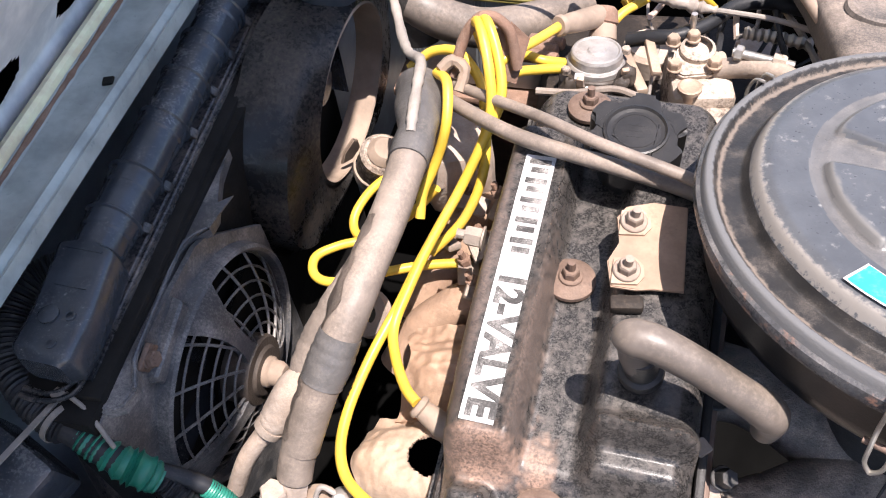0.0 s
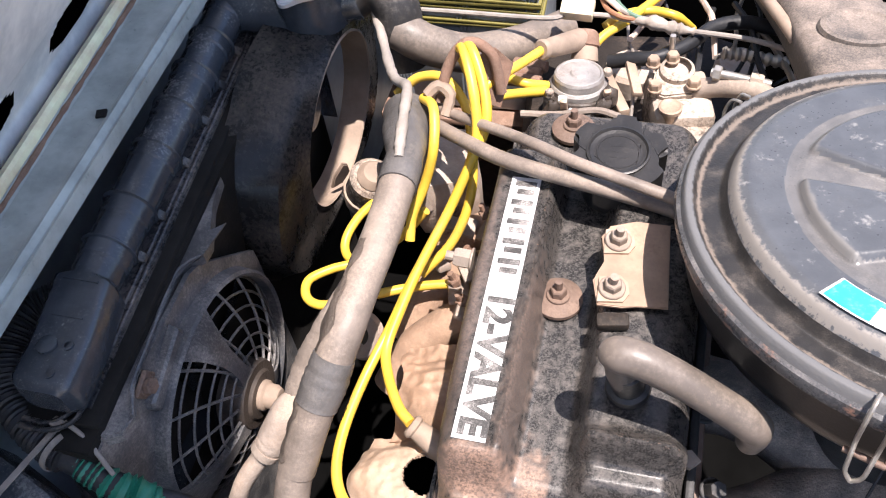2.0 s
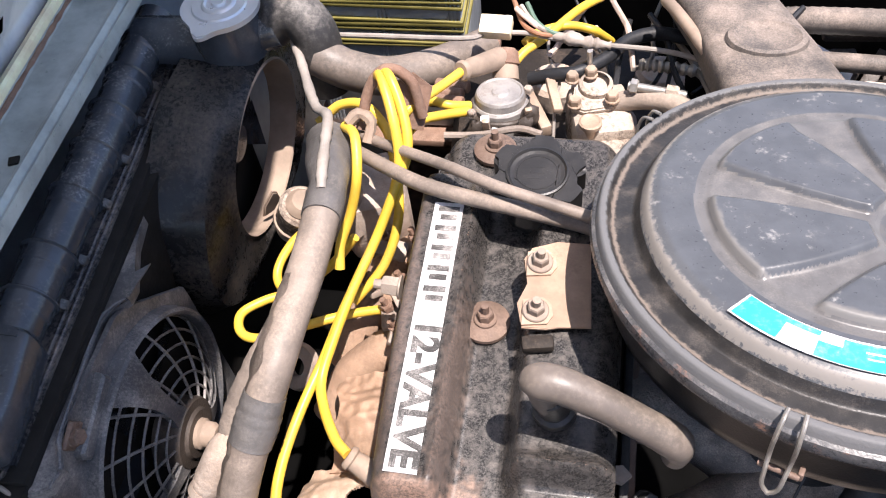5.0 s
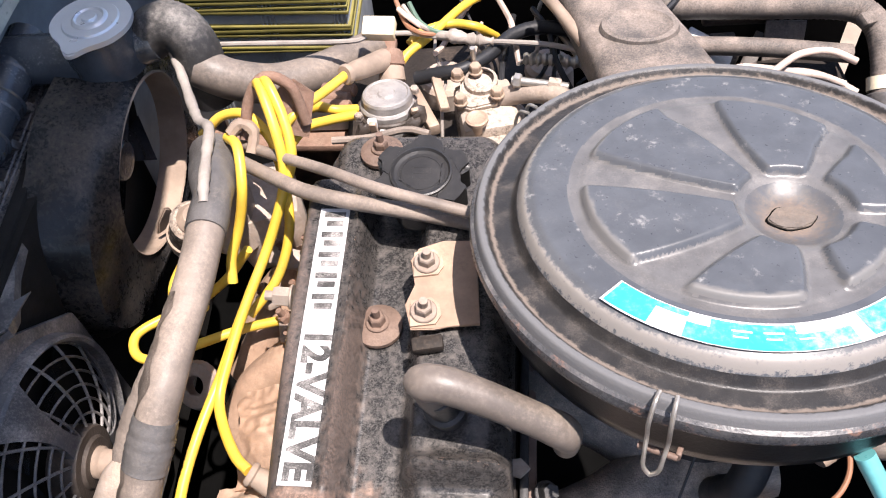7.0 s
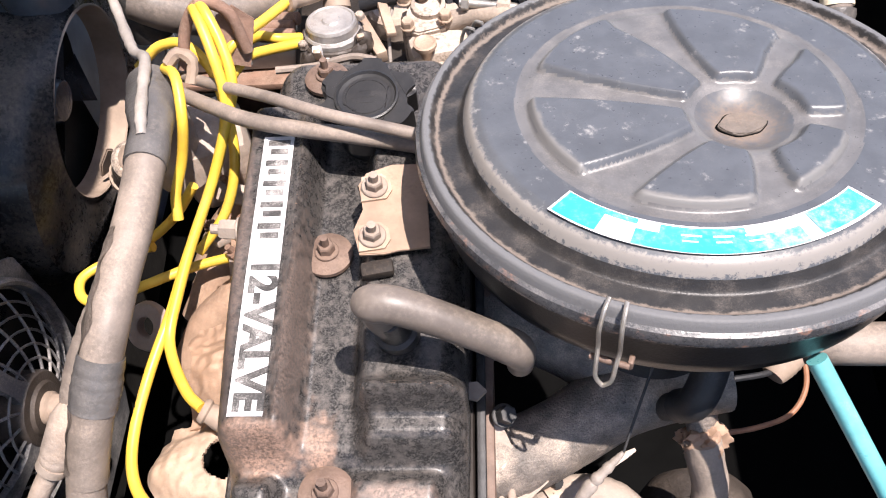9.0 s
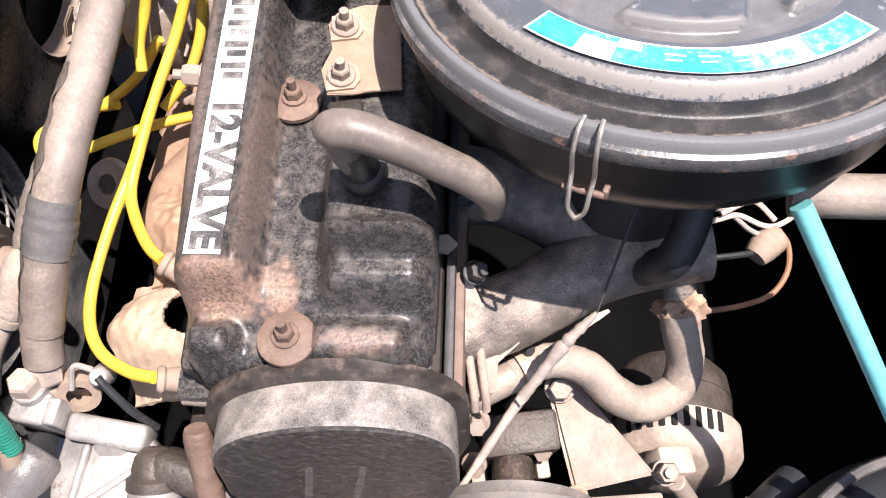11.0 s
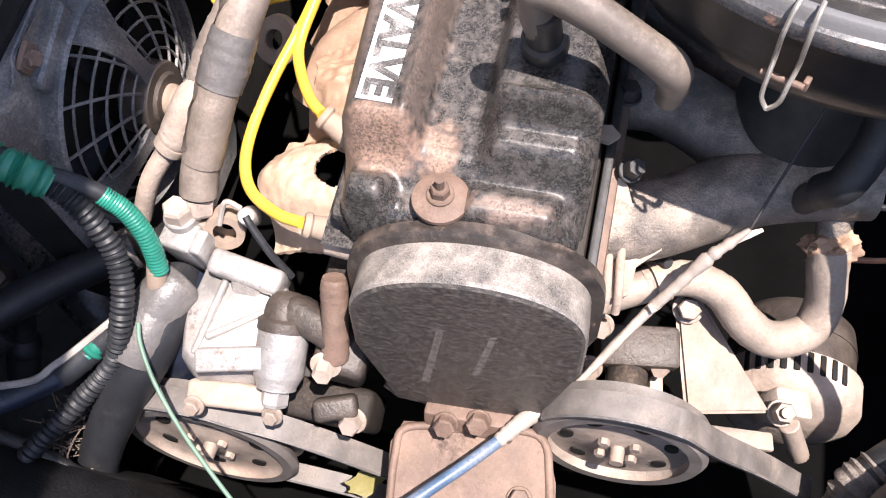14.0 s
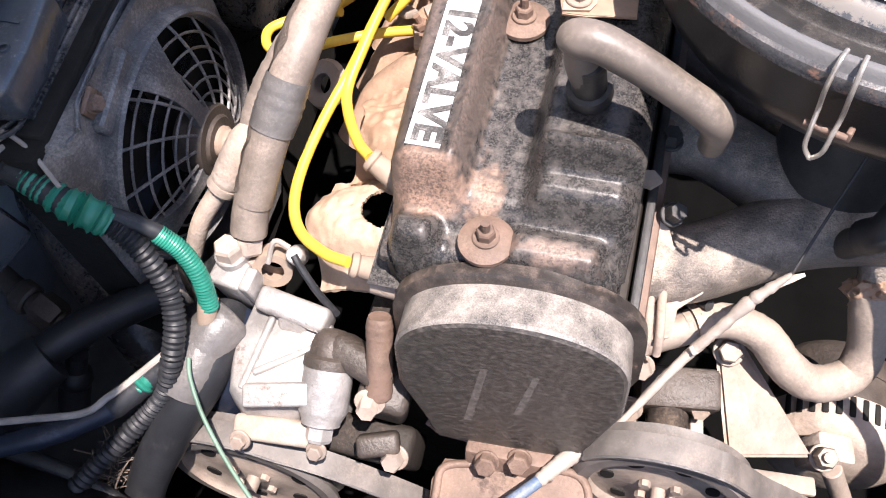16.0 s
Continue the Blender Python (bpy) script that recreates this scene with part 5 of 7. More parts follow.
plug_wire([(-0.014, 0.268, 0.876), (-0.004, 0.283, 0.881), (0.012, 0.302, 0.882), (0.039, 0.343, 0.882), (0.06, 0.38, 0.87)], LBL)
plug_wire([(-0.006, 0.300, 0.876), (0.006, 0.312, 0.880), (0.030, 0.321, 0.881), (0.052, 0.318, 0.880), (0.062, 0.325, 0.868), (0.07, 0.34, 0.85)], LBL)

holder = thing("wire_holder", "rusty brown clip gathering the spark plug wires", "clip")
bm = bmesh.new()
tube(bm, [(-0.118, 0.155, 0.905), (-0.112, 0.172, 0.93), (-0.098, 0.180, 0.945), (-0.080, 0.180, 0.935), (-0.072, 0.172, 0.905)], 0.0045, 10, 6)
part("clip_arm", bm, m_rust, holder)
bm = bmesh.new()
prism(bm, [(-0.014, -0.02), (0.012, -0.024), (0.016, 0.012), (0.0, 0.022), (-0.012, 0.014)], 0.003, Matrix.Translation((-0.082, 0.180, 0.915)) @ pose(0, 0, 0, 62, 12, 10))
part("clip_plate", bm, m_rust, holder)
bm = bmesh.new()
tube(bm, [(-0.126, 0.150, 0.915), (-0.118, 0.156, 0.920), (-0.108, 0.152, 0.916), (-0.110, 0.140, 0.905)], 0.0045, 8, 5, wob=0.3, seed=5)
part("knot", bm, m_tan, holder)

dist = thing("distributor", "dirty aluminium distributor with a grey cap and dirt clods", "distributor")
DM = Matrix.Translation((-0.020, 0.222, 0.845))
part("base", lathe(bmesh.new(), [(0, -0.06), (0.024, -0.06), (0.024, -0.012), (0.0215, -0.008), (0.0215, 0.012), (0, 0.012)], DM, 32), m_alu, dist)
part("capsule", lathe(bmesh.new(), [(0, -0.014), (0.0035, -0.013), (0.0045, -0.009), (0.0045, 0.008), (0.0035, 0.011), (0, 0.012)], Matrix.Translation((-0.022, 0.194, 0.858)) @ pose(0, 0, 0, 12), 16), m_steel, dist)
for k, (x, y, z, r) in enumerate(((0.004, 0.203, 0.868, 0.007), (0.008, 0.212, 0.872, 0.008), (0.001, 0.199, 0.858, 0.006), (-0.036, 0.200, 0.868, 0.006))):
    bm = bmesh.new()
    bmesh.ops.create_icosphere(bm, subdivisions=2, radius=r, matrix=Matrix.Translation((x, y, z)) @ Matrix.Diagonal((1, 0.8, 1.5, 1)))
    for v in bm.verts:
        v.co += Vector((1, 1, 1)) * 0.004 * noise.noise(v.co * 180)
    part("dirt_clod", bm, m_oily, dist, "clod of oily dirt")
part("band", lathe(bmesh.new(), [(0.0, 0.008), (0.0220, 0.008), (0.0228, 0.010), (0.0228, 0.016), (0.0215, 0.018), (0, 0.022)], DM, 32), m_alu, dist)
part("cap", lathe(bmesh.new(), [(0, 0.018), (0.0225, 0.018), (0.0238, 0.020), (0.0238, 0.0245), (0.0222, 0.0265), (0.0215, 0.0268), (0.0212, 0.0330), (0.0200, 0.0352), (0.0185, 0.0356), (0.0175, 0.0346), (0.0080, 0.0346), (0.0065, 0.0360), (0.0, 0.0362)], Matrix.Translation((-0.019, 0.229, 0.845)) @ pose(0, 0, 0, -6, 0, 0), 40), m_alu, dist, "dusty grey cap with a raised lip", 25)
bm = bmesh.new()
tube(bm, [(-0.019 + 0.0240 * math.cos(a), 0.229 + 0.0240 * math.sin(a), 0.866 + 0.0012 * math.sin(3 * a)) for a in [radians(150 + 18 * k) for k in range(15)]], 0.0024, 8, 3, wob=0.35, seed=71)
part("cap_clamp", bm, m_oily, dist, "grimy wire clamp round the cap")
part("white_plug", box(bmesh.new(), (-0.0285, 0.2045, 0.868), (0.0075, 0.006, 0.020), pose(0, 0, 0, 15, 0, 5), 0.001), m_white, dist, "white plastic plug")
part("white_plug", box(bmesh.new(), (-0.0200, 0.2020, 0.860), (0.0060, 0.005, 0.014), pose(0, 0, 0, 15, 0, -8), 0.001), m_white, dist, "white plastic plug")
part("tower", cyl(bmesh.new(), (-0.018, 0.258, 0.868), (-0.019, 0.272, 0.880), 0.012, 0.0105, 18, 0.002), m_tan, dist)
part("tower_cap", cyl(bmesh.new(), (-0.019, 0.268, 0.876), (-0.019, 0.280, 0.887), 0.0125, 0.0105, 18, 0.003), m_rust, dist)
for a, x, y in ((0, -0.026, 0.196), (1, 0.006, 0.212)):
    part("spring_clip_arm", box(bmesh.new(), (x, y, 0.872), (0.006, 0.004, 0.026), pose(0, 0, 0, 18, 0, 20 * a), 0.001), m_plate, dist)
for k, (x, y) in enumerate(((-0.05, 0.225), (-0.052, 0.235), (-0.048, 0.245))):
    part("cap_lead", cyl(bmesh.new(), (x, y, 0.872), (x - 0.03, y + 0.006, 0.868), 0.0055, 0.006, 14, 0.001), m_rust, dist)
part("vacuum_arm", box(bmesh.new(), (0.012, 0.228, 0.862), (0.010, 0.05, 0.012), pose(0, 0, 0, 0, 0, 25), 0.002), m_plate, dist)
for p in ((-0.04, 0.208, 0.874), (0.004, 0.238, 0.876)):
    bolt("cap_screw", p, (0, 0, 1), 0.007, 0.005, m_grimy, dist)
part("base_pipe", tube(bmesh.new(), [(-0.06, 0.185, 0.872), (-0.03, 0.188, 0.872), (0.0, 0.195, 0.874), (0.02, 0.19, 0.874)], 0.0032, 8, 6), m_pipe, dist)

carb = thing("carburettor", "dusty aluminium carburettor parts with screws", "carburettor")
part("carb_body", box(bmesh.new(), (0.065, 0.230, 0.845), (0.050, 0.060, 0.05), pose(0, 0, 0, 0, 0, 12), 0.006), m_grimy, carb)
part("carb_lid", prism(bmesh.new(), [(-0.020, -0.014), (-0.010, -0.020), (0.012, -0.018), (0.020, -0.006), (0.016, 0.016), (0.004, 0.022), (-0.012, 0.018)], 0.006, pose(0.058, 0.240, 0.871, 6, 0, 12), 0.0015), m_grimy, carb)
part("carb_ring", lathe(bmesh.new(), [(0.010, 0), (0.014, 0), (0.014, 0.006), (0.011, 0.008)], pose(0.060, 0.246, 0.876, 6, 0, 0), 24), m_grimy, carb)
part("carb_knob", lathe(bmesh.new(), [(0, -0.012), (0.005, -0.012), (0.005, -0.003), (0.0095, 0.0), (0.0095, 0.003), (0.008, 0.004), (0.006, 0.0028), (0, 0.0028)], Matrix.Translation((0.058, 0.2025, 0.876)), 26), m_plate, carb)
part("carb_stud", cyl(bmesh.new(), (0.054, 0.262, 0.87), (0.053, 0.262, 0.902), 0.0025, None, 10), m_steel, carb)
for p in ((0.044, 0.222, 0.878), (0.074, 0.228, 0.880), (0.055, 0.255, 0.882), (0.04, 0.25, 0.88)):
    bolt("carb_screw", p, (0, 0, 1), 0.009, 0.006, m_plate, carb, 0.006)
part("carb_spring", tube(bmesh.new(), [(0.095, 0.285, 0.87), (0.12, 0.283, 0.87), (0.15, 0.28, 0.868)], 0.006, 14, 6, rib=0.3, ribs=9), m_steel, carb)
part("carb_hose", tube(bmesh.new(), [(0.07, 0.235, 0.868), (0.095, 0.232, 0.878), (0.12, 0.222, 0.885), (0.145, 0.20, 0.89)], 0.0085, 16, 6), m_palehose, carb)
part("carb_lever", box(bmesh.new(), (0.026, 0.235, 0.876), (0.008, 0.04, 0.005), pose(0, 0, 0, 0, 10, 15), 0.001), m_plate, carb)
part("metal_tube", cyl(bmesh.new(), (0.086, 0.235, 0.890), (0.132, 0.226, 0.890), 0.0036, None, 14), m_steel, carb)
part("tube_nut", hexa(bmesh.new(), (0.088, 0.2346, 0.890), (1, -0.2, 0), 0.011, 0.006), m_steel, carb, smooth=25)
part("tube_nut", hexa(bmesh.new(), (0.116, 0.229, 0.890), (1, -0.2, 0), 0.011, 0.010), m_grimy, carb, smooth=25)
part("carb_foot", box(bmesh.new(), (0.075, 0.19, 0.85), (0.04, 0.03, 0.02), pose(0, 0, 0, 0, 0, 8), 0.004), m_grimy, carb)

battery = thing("battery", "grey car battery bound with yellow tape", "battery")
BM = pose(-0.165, 0.462, 0.775, 0, 0, 2)
bm = bmesh.new()
box(bm, (0, 0, 0), (0.165, 0.15, 0.19), None, 0.004)
bm.transform(BM)
part("case", bm, m_batt, battery)
for k in range(12):
    bm = box(bmesh.new(), (-0.072 + 0.145 * (k // 4) / 2.0 + 0.004 * (k % 4) - 0.004, -0.0755, 0), (0.0018, 0.003, 0.17))
    bm.transform(BM)
    part("case_rib", bm, m_batt, battery)
for z, h in ((0.057, 0.0032), (0.052, 0.0045), (0.046, 0.003), (0.030, 0.003), (0.026, 0.0025), (0.074, 0.004), (0.079, 0.003), (0.086, 0.004), (0.0905, 0.003)):
    bm = bmesh.new()
    box(bm, (0, -0.001, z), (0.170, 0.156, h), pose(0, 0, 0, 0, 1.5 + 0.8 * math.sin(z * 700), 0), 0.0008)
    bm.transform(BM)
    part("tape_band", bm, m_btape, battery, "yellow tape band")
tray = thing("battery_tray", "rusty steel tray under the battery", "tray")
bm = bmesh.new()
box(bm, (-0.165, 0.462, 0.672), (0.20, 0.19, 0.012), None, 0.003)
box(bm, (-0.165, 0.50, 0.47), (0.10, 0.10, 0.40), None, 0.004)
part("tray_sheet", bm, m_rust, tray)


def cable(name, label, pts, r, material, category="cable", group="", seg=10, step=6, **kw):
    t = thing(name, label, category, group)
    part("sheath", tube(bmesh.new(), pts, r, seg, step, **kw), material, t)
    return t


# ---- exhaust side, left of the valve cover ----
shield = thing("heat_shield", "tan dusty heat shield over the exhaust manifold", "heat shield")
for nm, j0, j1, edge_x, lift, m_, lb in (("upper_sheet", 61, 120, -0.114, 0.003, m_shield, "tan streaked sheet"), ("lower_sheet", 0, 64, -0.130, 0.0, m_shieldpale, "pale dusty sheet with a torn hole")):
    bm = bmesh.new()
    g = {}
    for i in range(73):
        for j in range(j0, j1 + 1):
            u, v = i / 72, j / 120
            x0 = edge_x + 0.010 * noise.noise(Vector((v * 6.0, 3.0, edge_x))) + 0.012 * smooth01(v, 0.30, 0.05)
            x, y = x0 + (-0.060 - x0) * u, -0.152 + 0.152 * v
            w = (x + 0.142) / 0.082
            z = 0.800 - 0.040 * (1 - w) ** 2.2 - 0.03 * smooth01(0.16 - v, 0, 0.16) + lift
            z += 0.013 * math.sin(math.pi * smooth01(v, 0.52, 1.0)) - 0.010 * bump01(v, 0.46, 0.56, 0.08) + 0.010 * math.sin(math.pi * smooth01(v, 0.10, 0.50)) * (1 - w)
            z += 0.0013 * math.sin(v * 75 + 4 * noise.noise(Vector((x * 30, y * 30, 0)))) * bump01(v, 0.58, 0.98, 0.1) * smooth01(w, 0.3, 0.6)
            z += 0.0095 * noise.noise(Vector((x * 32, y * 32, 1.0))) + 0.0018 * noise.noise(Vector((x * 160, y * 160, 4.0)))
            g[i, j] = bm.verts.new((x, y, z))
    for i in range(72):
        for j in range(j0, j1):
            c = (g[i, j].co + g[i + 1, j + 1].co) / 2
            e = ((c.x + 0.074) / 0.018) ** 2 + ((c.y + 0.104) / 0.014) ** 2 + 0.5 * noise.noise(Vector((c.x * 90, c.y * 90, 2.0)))
            if e > 1.0:
                bm.faces.new((g[i, j], g[i + 1, j], g[i + 1, j + 1], g[i, j + 1]))
    bmesh.ops.delete(bm, geom=[v for v in bm.verts if not v.link_faces], context="VERTS")
    bmesh.ops.solidify(bm, geom=bm.faces[:], thickness=0.0025)
    part(nm, bm, m_, shield, lb, 60)
manifold_l = thing("exhaust_manifold", "rusty cast iron exhaust manifold runners", "manifold")
for k, y in enumerate((0.035, 0.085, 0.130)):
    part("runner", tube(bmesh.new(), [(-0.06, y, 0.79), (-0.085, y - 0.004, 0.785), (-0.115, y - 0.02, 0.765), (-0.135, y - 0.045, 0.735)], 0.017, 16, 5, wob=0.05, seed=k), m_shield, manifold_l)
for k, (x, y, z) in enumerate(((-0.072, 0.020, 0.815), (-0.075, 0.062, 0.818), (-0.072, 0.105, 0.82), (-0.085, 0.045, 0.805), (-0.11, 0.075, 0.80), (-0.10, 0.115, 0.805))):
    part("runner_lug", box(bmesh.new(), (x, y, z), (0.020 + 0.004 * (k % 3), 0.012 + 0.005 * (k % 2), 0.006), pose(0, 0, 0, 20 * math.sin(k * 2.1), 25 * math.cos(k * 1.7), 35 * k), 0.0015), m_dirtymetal, manifold_l)
    bolt("runner_nut", (x - 0.004, y + 0.009, z + 0.002), (-0.4, 0.2 * math.sin(k), 1), 0.010, 0.006, m_rust, manifold_l, 0, 0.006)
bolt("side_sensor", (-0.066, 0.031, 0.872), (-1, 0, 0.1), 0.013, 0.012, m_dirtymetal, manifold_l, 0.009, 0.006)
part("ring_eye", lathe(bmesh.new(), [(0.008, -0.004), (0.018, -0.004), (0.020, 0.0), (0.018, 0.005), (0.008, 0.005)], Matrix.Translation((-0.158, 0.008, 0.780)) @ pose(0, 0, 0, 35, -20, 0), 26), m_dirtymetal, manifold_l)
part("rear_casting", box(bmesh.new(), (-0.125, 0.165, 0.80), (0.06, 0.07, 0.07), pose(0, 0, 0, 0, 0, 20), 0.012), m_alu_dirty, manifold_l)
part("rear_boss", cyl(bmesh.new(), (-0.145, 0.135, 0.80), (-0.148, 0.155, 0.885), 0.021, 0.019, 22, 0.003), m_dirtymetal, manifold_l)

# ---- intake side, right of the valve cover ----
intake = thing("intake_manifold", "cast aluminium intake manifold under the air cleaner", "manifold")
bm = bmesh.new()
tube(bm, [(0.098, -0.105, 0.785), (0.125, -0.098, 0.783), (0.155, -0.083, 0.784), (0.190, -0.062, 0.788), (0.225, -0.048, 0.792), (0.262, -0.040, 0.795)], 0.027, 24, 6, rads=[1.05, 0.98, 0.95, 1.0, 1.15, 1.2])
part("runner", bm, m_manifold, intake)
bm = bmesh.new()
tube(bm, [(0.098, -0.005, 0.80), (0.128, -0.008, 0.80), (0.158, -0.020, 0.797), (0.190, -0.038, 0.793), (0.215, -0.045, 0.793)], 0.026, 24, 6, rads=[1.1, 1, 0.98, 1.0, 1.1])
part("runner", bm, m_manifold, intake)
bm = bmesh.new()
tube(bm, [(0.098, 0.09, 0.80), (0.15, 0.06, 0.80), (0.20, 0.01, 0.795), (0.235, -0.03, 0.795)], 0.026, 20, 6)
part("runner", bm, m_manifold, intake)
bm = bmesh.new()
lathe(bm, [(0, -0.035), (0.042, -0.035), (0.048, -0.015), (0.046, 0.03), (0.038, 0.045), (0.036, 0.10), (0, 0.10)], Matrix.Translation((0.218, -0.015, 0.80)), 36)
part("riser", bm, m_iron, intake)
part("flange", box(bmesh.new(), (0.1015, -0.020, 0.795), (0.010, 0.30, 0.062), pose(0, 0, 0, 4.5), 0.003), m_mount, intake)
# Web and ribs: pale metal puts sunlight on the flange's end.
bm = bmesh.new()
web = [Vector(p) for p in ((0.1038, -0.0894, 0.820), (0.1123, -0.0941, 0.818), (0.1169, -0.1027, 0.812), (0.1363, -0.0932, 0.800), (0.1407, -0.1198, 0.790), (0.1273, -0.1293, 0.780), (0.1266, -0.1426, 0.765), (0.1170, -0.1472, 0.765), (0.1108, -0.1470, 0.768), (0.1049, -0.1190, 0.795))]
lo, hi = ([bm.verts.new(p + Vector((0, 0.004, -0.010)) * k) for p in web] for k in (1.6, 0.0))
for i in range(10):
    bm.faces.new((lo[i], lo[(i + 1) % 10], hi[(i + 1) % 10], hi[i]))
bm.faces.new(lo[::-1])
top = bm.faces.new(hi)
bmesh.ops.inset_region(bm, faces=[top], thickness=0.0022, depth=0.0016)
part("flange_web", bm, m_alu_dirty, intake, "dusty end of the flange, paled for sunlight", 50)
for dx in (0.0, 0.0075):
    part("flange_rib", tube(bmesh.new(), [(0.1075 + dx, -0.118, 0.800), (0.1090 + dx, -0.130, 0.788), (0.1120 + dx, -0.146, 0.770), (0.1125 + dx, -0.152, 0.755)], 0.0030, 10, 5), m_alu_dirty, intake)
part("flange_pin", cyl(bmesh.new(), (0.1109, -0.1120, 0.7965), (0.1094, -0.1136, 0.8085), 0.0042, 0.0038, 16, 0.0008), m_white, intake, "pale dowel end")
bolt("flange_bolt", (0.112, -0.088, 0.825), (0.3, -0.3, 0.9), 0.011, 0.010, m_iron, intake, 0.008)
bolt("flange_bolt", (0.104, -0.040, 0.835), (0, 0, 1), 0.011, 0.009, m_iron, intake, 0.008)
part("boss", lathe(bmesh.new(), [(0, 0), (0.0085, 0), (0.0085, 0.0015), (0, 0.003)], Matrix.Translation((0.146, -0.016, 0.8225)), 20), m_manifold, intake)
part("nipple", cyl(bmesh.new(), (0.222, -0.072, 0.80), (0.224, -0.090, 0.838), 0.010, 0.008, 18, 0.001), m_iron, intake)
part("vent_hose", tube(bmesh.new(), [(0.223, -0.086, 0.832), (0.230, -0.09, 0.850), (0.238, -0.075, 0.872), (0.240, -0.055, 0.895)], 0.011, 16, 5), m_black, intake)

# Dark metal rail and cover strip beside the head.
rail = thing("fuel_rail_cover", "dark steel strip beside the cylinder head", "trim")
part("strip", box(bmesh.new(), (0.098, -0.03, 0.838), (0.006, 0.27, 0.012), pose(0, 0, 0, 4.5), 0.002), m_iron, rail)

shose = thing("coolant_hose", "pale dusty S-shaped coolant hose with a clamp", "hose")
part("hose", tube(bmesh.new(), [(0.1370, -0.1200, 0.7370), (0.1463, -0.1150, 0.7370), (0.1600, -0.1098, 0.7370), (0.1753, -0.1095, 0.7370), (0.1917, -0.1144, 0.7330), (0.2080, -0.1248, 0.7200), (0.2255, -0.1289, 0.7080), (0.2422, -0.1249, 0.7030), (0.2578, -0.1141, 0.7050), (0.2611, -0.1000, 0.7220), (0.2549, -0.0897, 0.7450), (0.2510, -0.0800, 0.7620)], 0.0125, 20, 6, rads=[0.95, 1, 1, 1, 1.02, 1.04, 1.05, 1.05, 1.05, 1.05, 1.1, 1.05], wob=0.04, seed=41), m_palehose, shose)
bm = bmesh.new()
MH = Matrix.Translation((0.142, -0.1175, 0.737)) @ frame_of((0.85, 0.5, 0))
lathe(bm, [(0.0138, 0), (0.0152, 0), (0.0152, 0.010), (0.0138, 0.010)], MH, 28)
for k in range(12):
    a = 2 * math.pi * k / 12
    box(bm, MH @ Vector((0.0154 * math.cos(a), 0.0154 * math.sin(a), 0.005)), (0.0012, 0.0012, 0.0012), MH.to_3x3().to_4x4())
part("hose_clamp", bm, m_plate, shose)
part("clamp_screw", cyl(bmesh.new(), (0.143, -0.104, 0.750), (0.150, -0.110, 0.756), 0.004, None, 12), m_iron, shose)
part("spigot", cyl(bmesh.new(), (0.105, -0.138, 0.733), (0.142, -0.118, 0.737), 0.011, 0.012, 18, 0.001), m_dirtymetal, shose)
rnd = random.Random(9)
bm = bmesh.new()
bmesh.ops.create_icosphere(bm, subdivisions=4, radius=0.0145, matrix=Matrix.Translation((0.2535, -0.078, 0.757)) @ Matrix.Diagonal((1.1, 0.9, 1.2, 1)))
for v in bm.verts:
    v.co += (v.co - Vector((0.2535, -0.078, 0.757))) * (0.45 * noise.noise(v.co * 130) + 0.25 * noise.noise(v.co * 330))
part("crusted_end", bm, m_shield, shose, "crusted dirty hose end")
part("outlet_neck", cyl(bmesh.new(), (0.252, -0.074, 0.760), (0.249, -0.052, 0.790), 0.0105, 0.013, 18, 0.002), m_manifold, shose)

altern = thing("alternator", "dusty aluminium alternator with slotted end cover", "alternator")
AC = Vector((0.272, -0.150, 0.606))
AM = Matrix.Translation(AC) @ frame_of((0.05, 1, -0.12))
part("front_cover", lathe(bmesh.new(), [(0, -0.004), (0.034, -0.004), (0.047, 0.003), (0.053, 0.012), (0.054, 0.034), (0.050, 0.036), (0, 0.036)], AM, 48), m_alu_dirty, altern)
part("stator", lathe(bmesh.new(), [(0, 0.036), (0.049, 0.036), (0.049, 0.060), (0, 0.060)], AM, 48), m_oily, altern)
part("rear_cover", lathe(bmesh.new(), [(0, 0.060), (0.050, 0.060), (0.048, 0.080), (0.040, 0.090), (0, 0.090)], AM, 48), m_oily, altern)
AA = Vector((0.05, 1, -0.12)).normalized()
AZ = (Vector((0, 0, 1)) - AA * AA.z).normalized()
AX = AA.cross(AZ)
for k in range(9):
    a = radians(-50 + 10 * k)
    out_ = AX * math.sin(a) + AZ * math.cos(a)
    m = Matrix((AX * math.cos(a) - AZ * math.sin(a), AA, out_)).transposed().to_4x4()
    part("vent_slot", box(bmesh.new(), AC + AA * 0.025 + out_ * 0.0528, (0.0046, 0.017, 0.004), m, 0.001), m_core, altern)
part("lug", box(bmesh.new(), (0.256, -0.156, 0.648), (0.030, 0.022, 0.034), pose(0, 0, 0, 0, 20, 8), 0.004), m_alu_dirty, altern)
bolt("lug_bolt", (0.2516, -0.1654, 0.664), (0, -0.3, 1), 0.014, 0.012, m_dirtymetal, altern, 0.010, 0.004)
part("lug_spacer", cyl(bmesh.new(), (0.2800, -0.1780, 0.615), (0.2600, -0.1690, 0.655), 0.0075, None, 16, 0.001), m_dirtymetal, altern)

abr = thing("alternator_bracket", "dusty steel alternator bracket plate with bolts", "bracket")


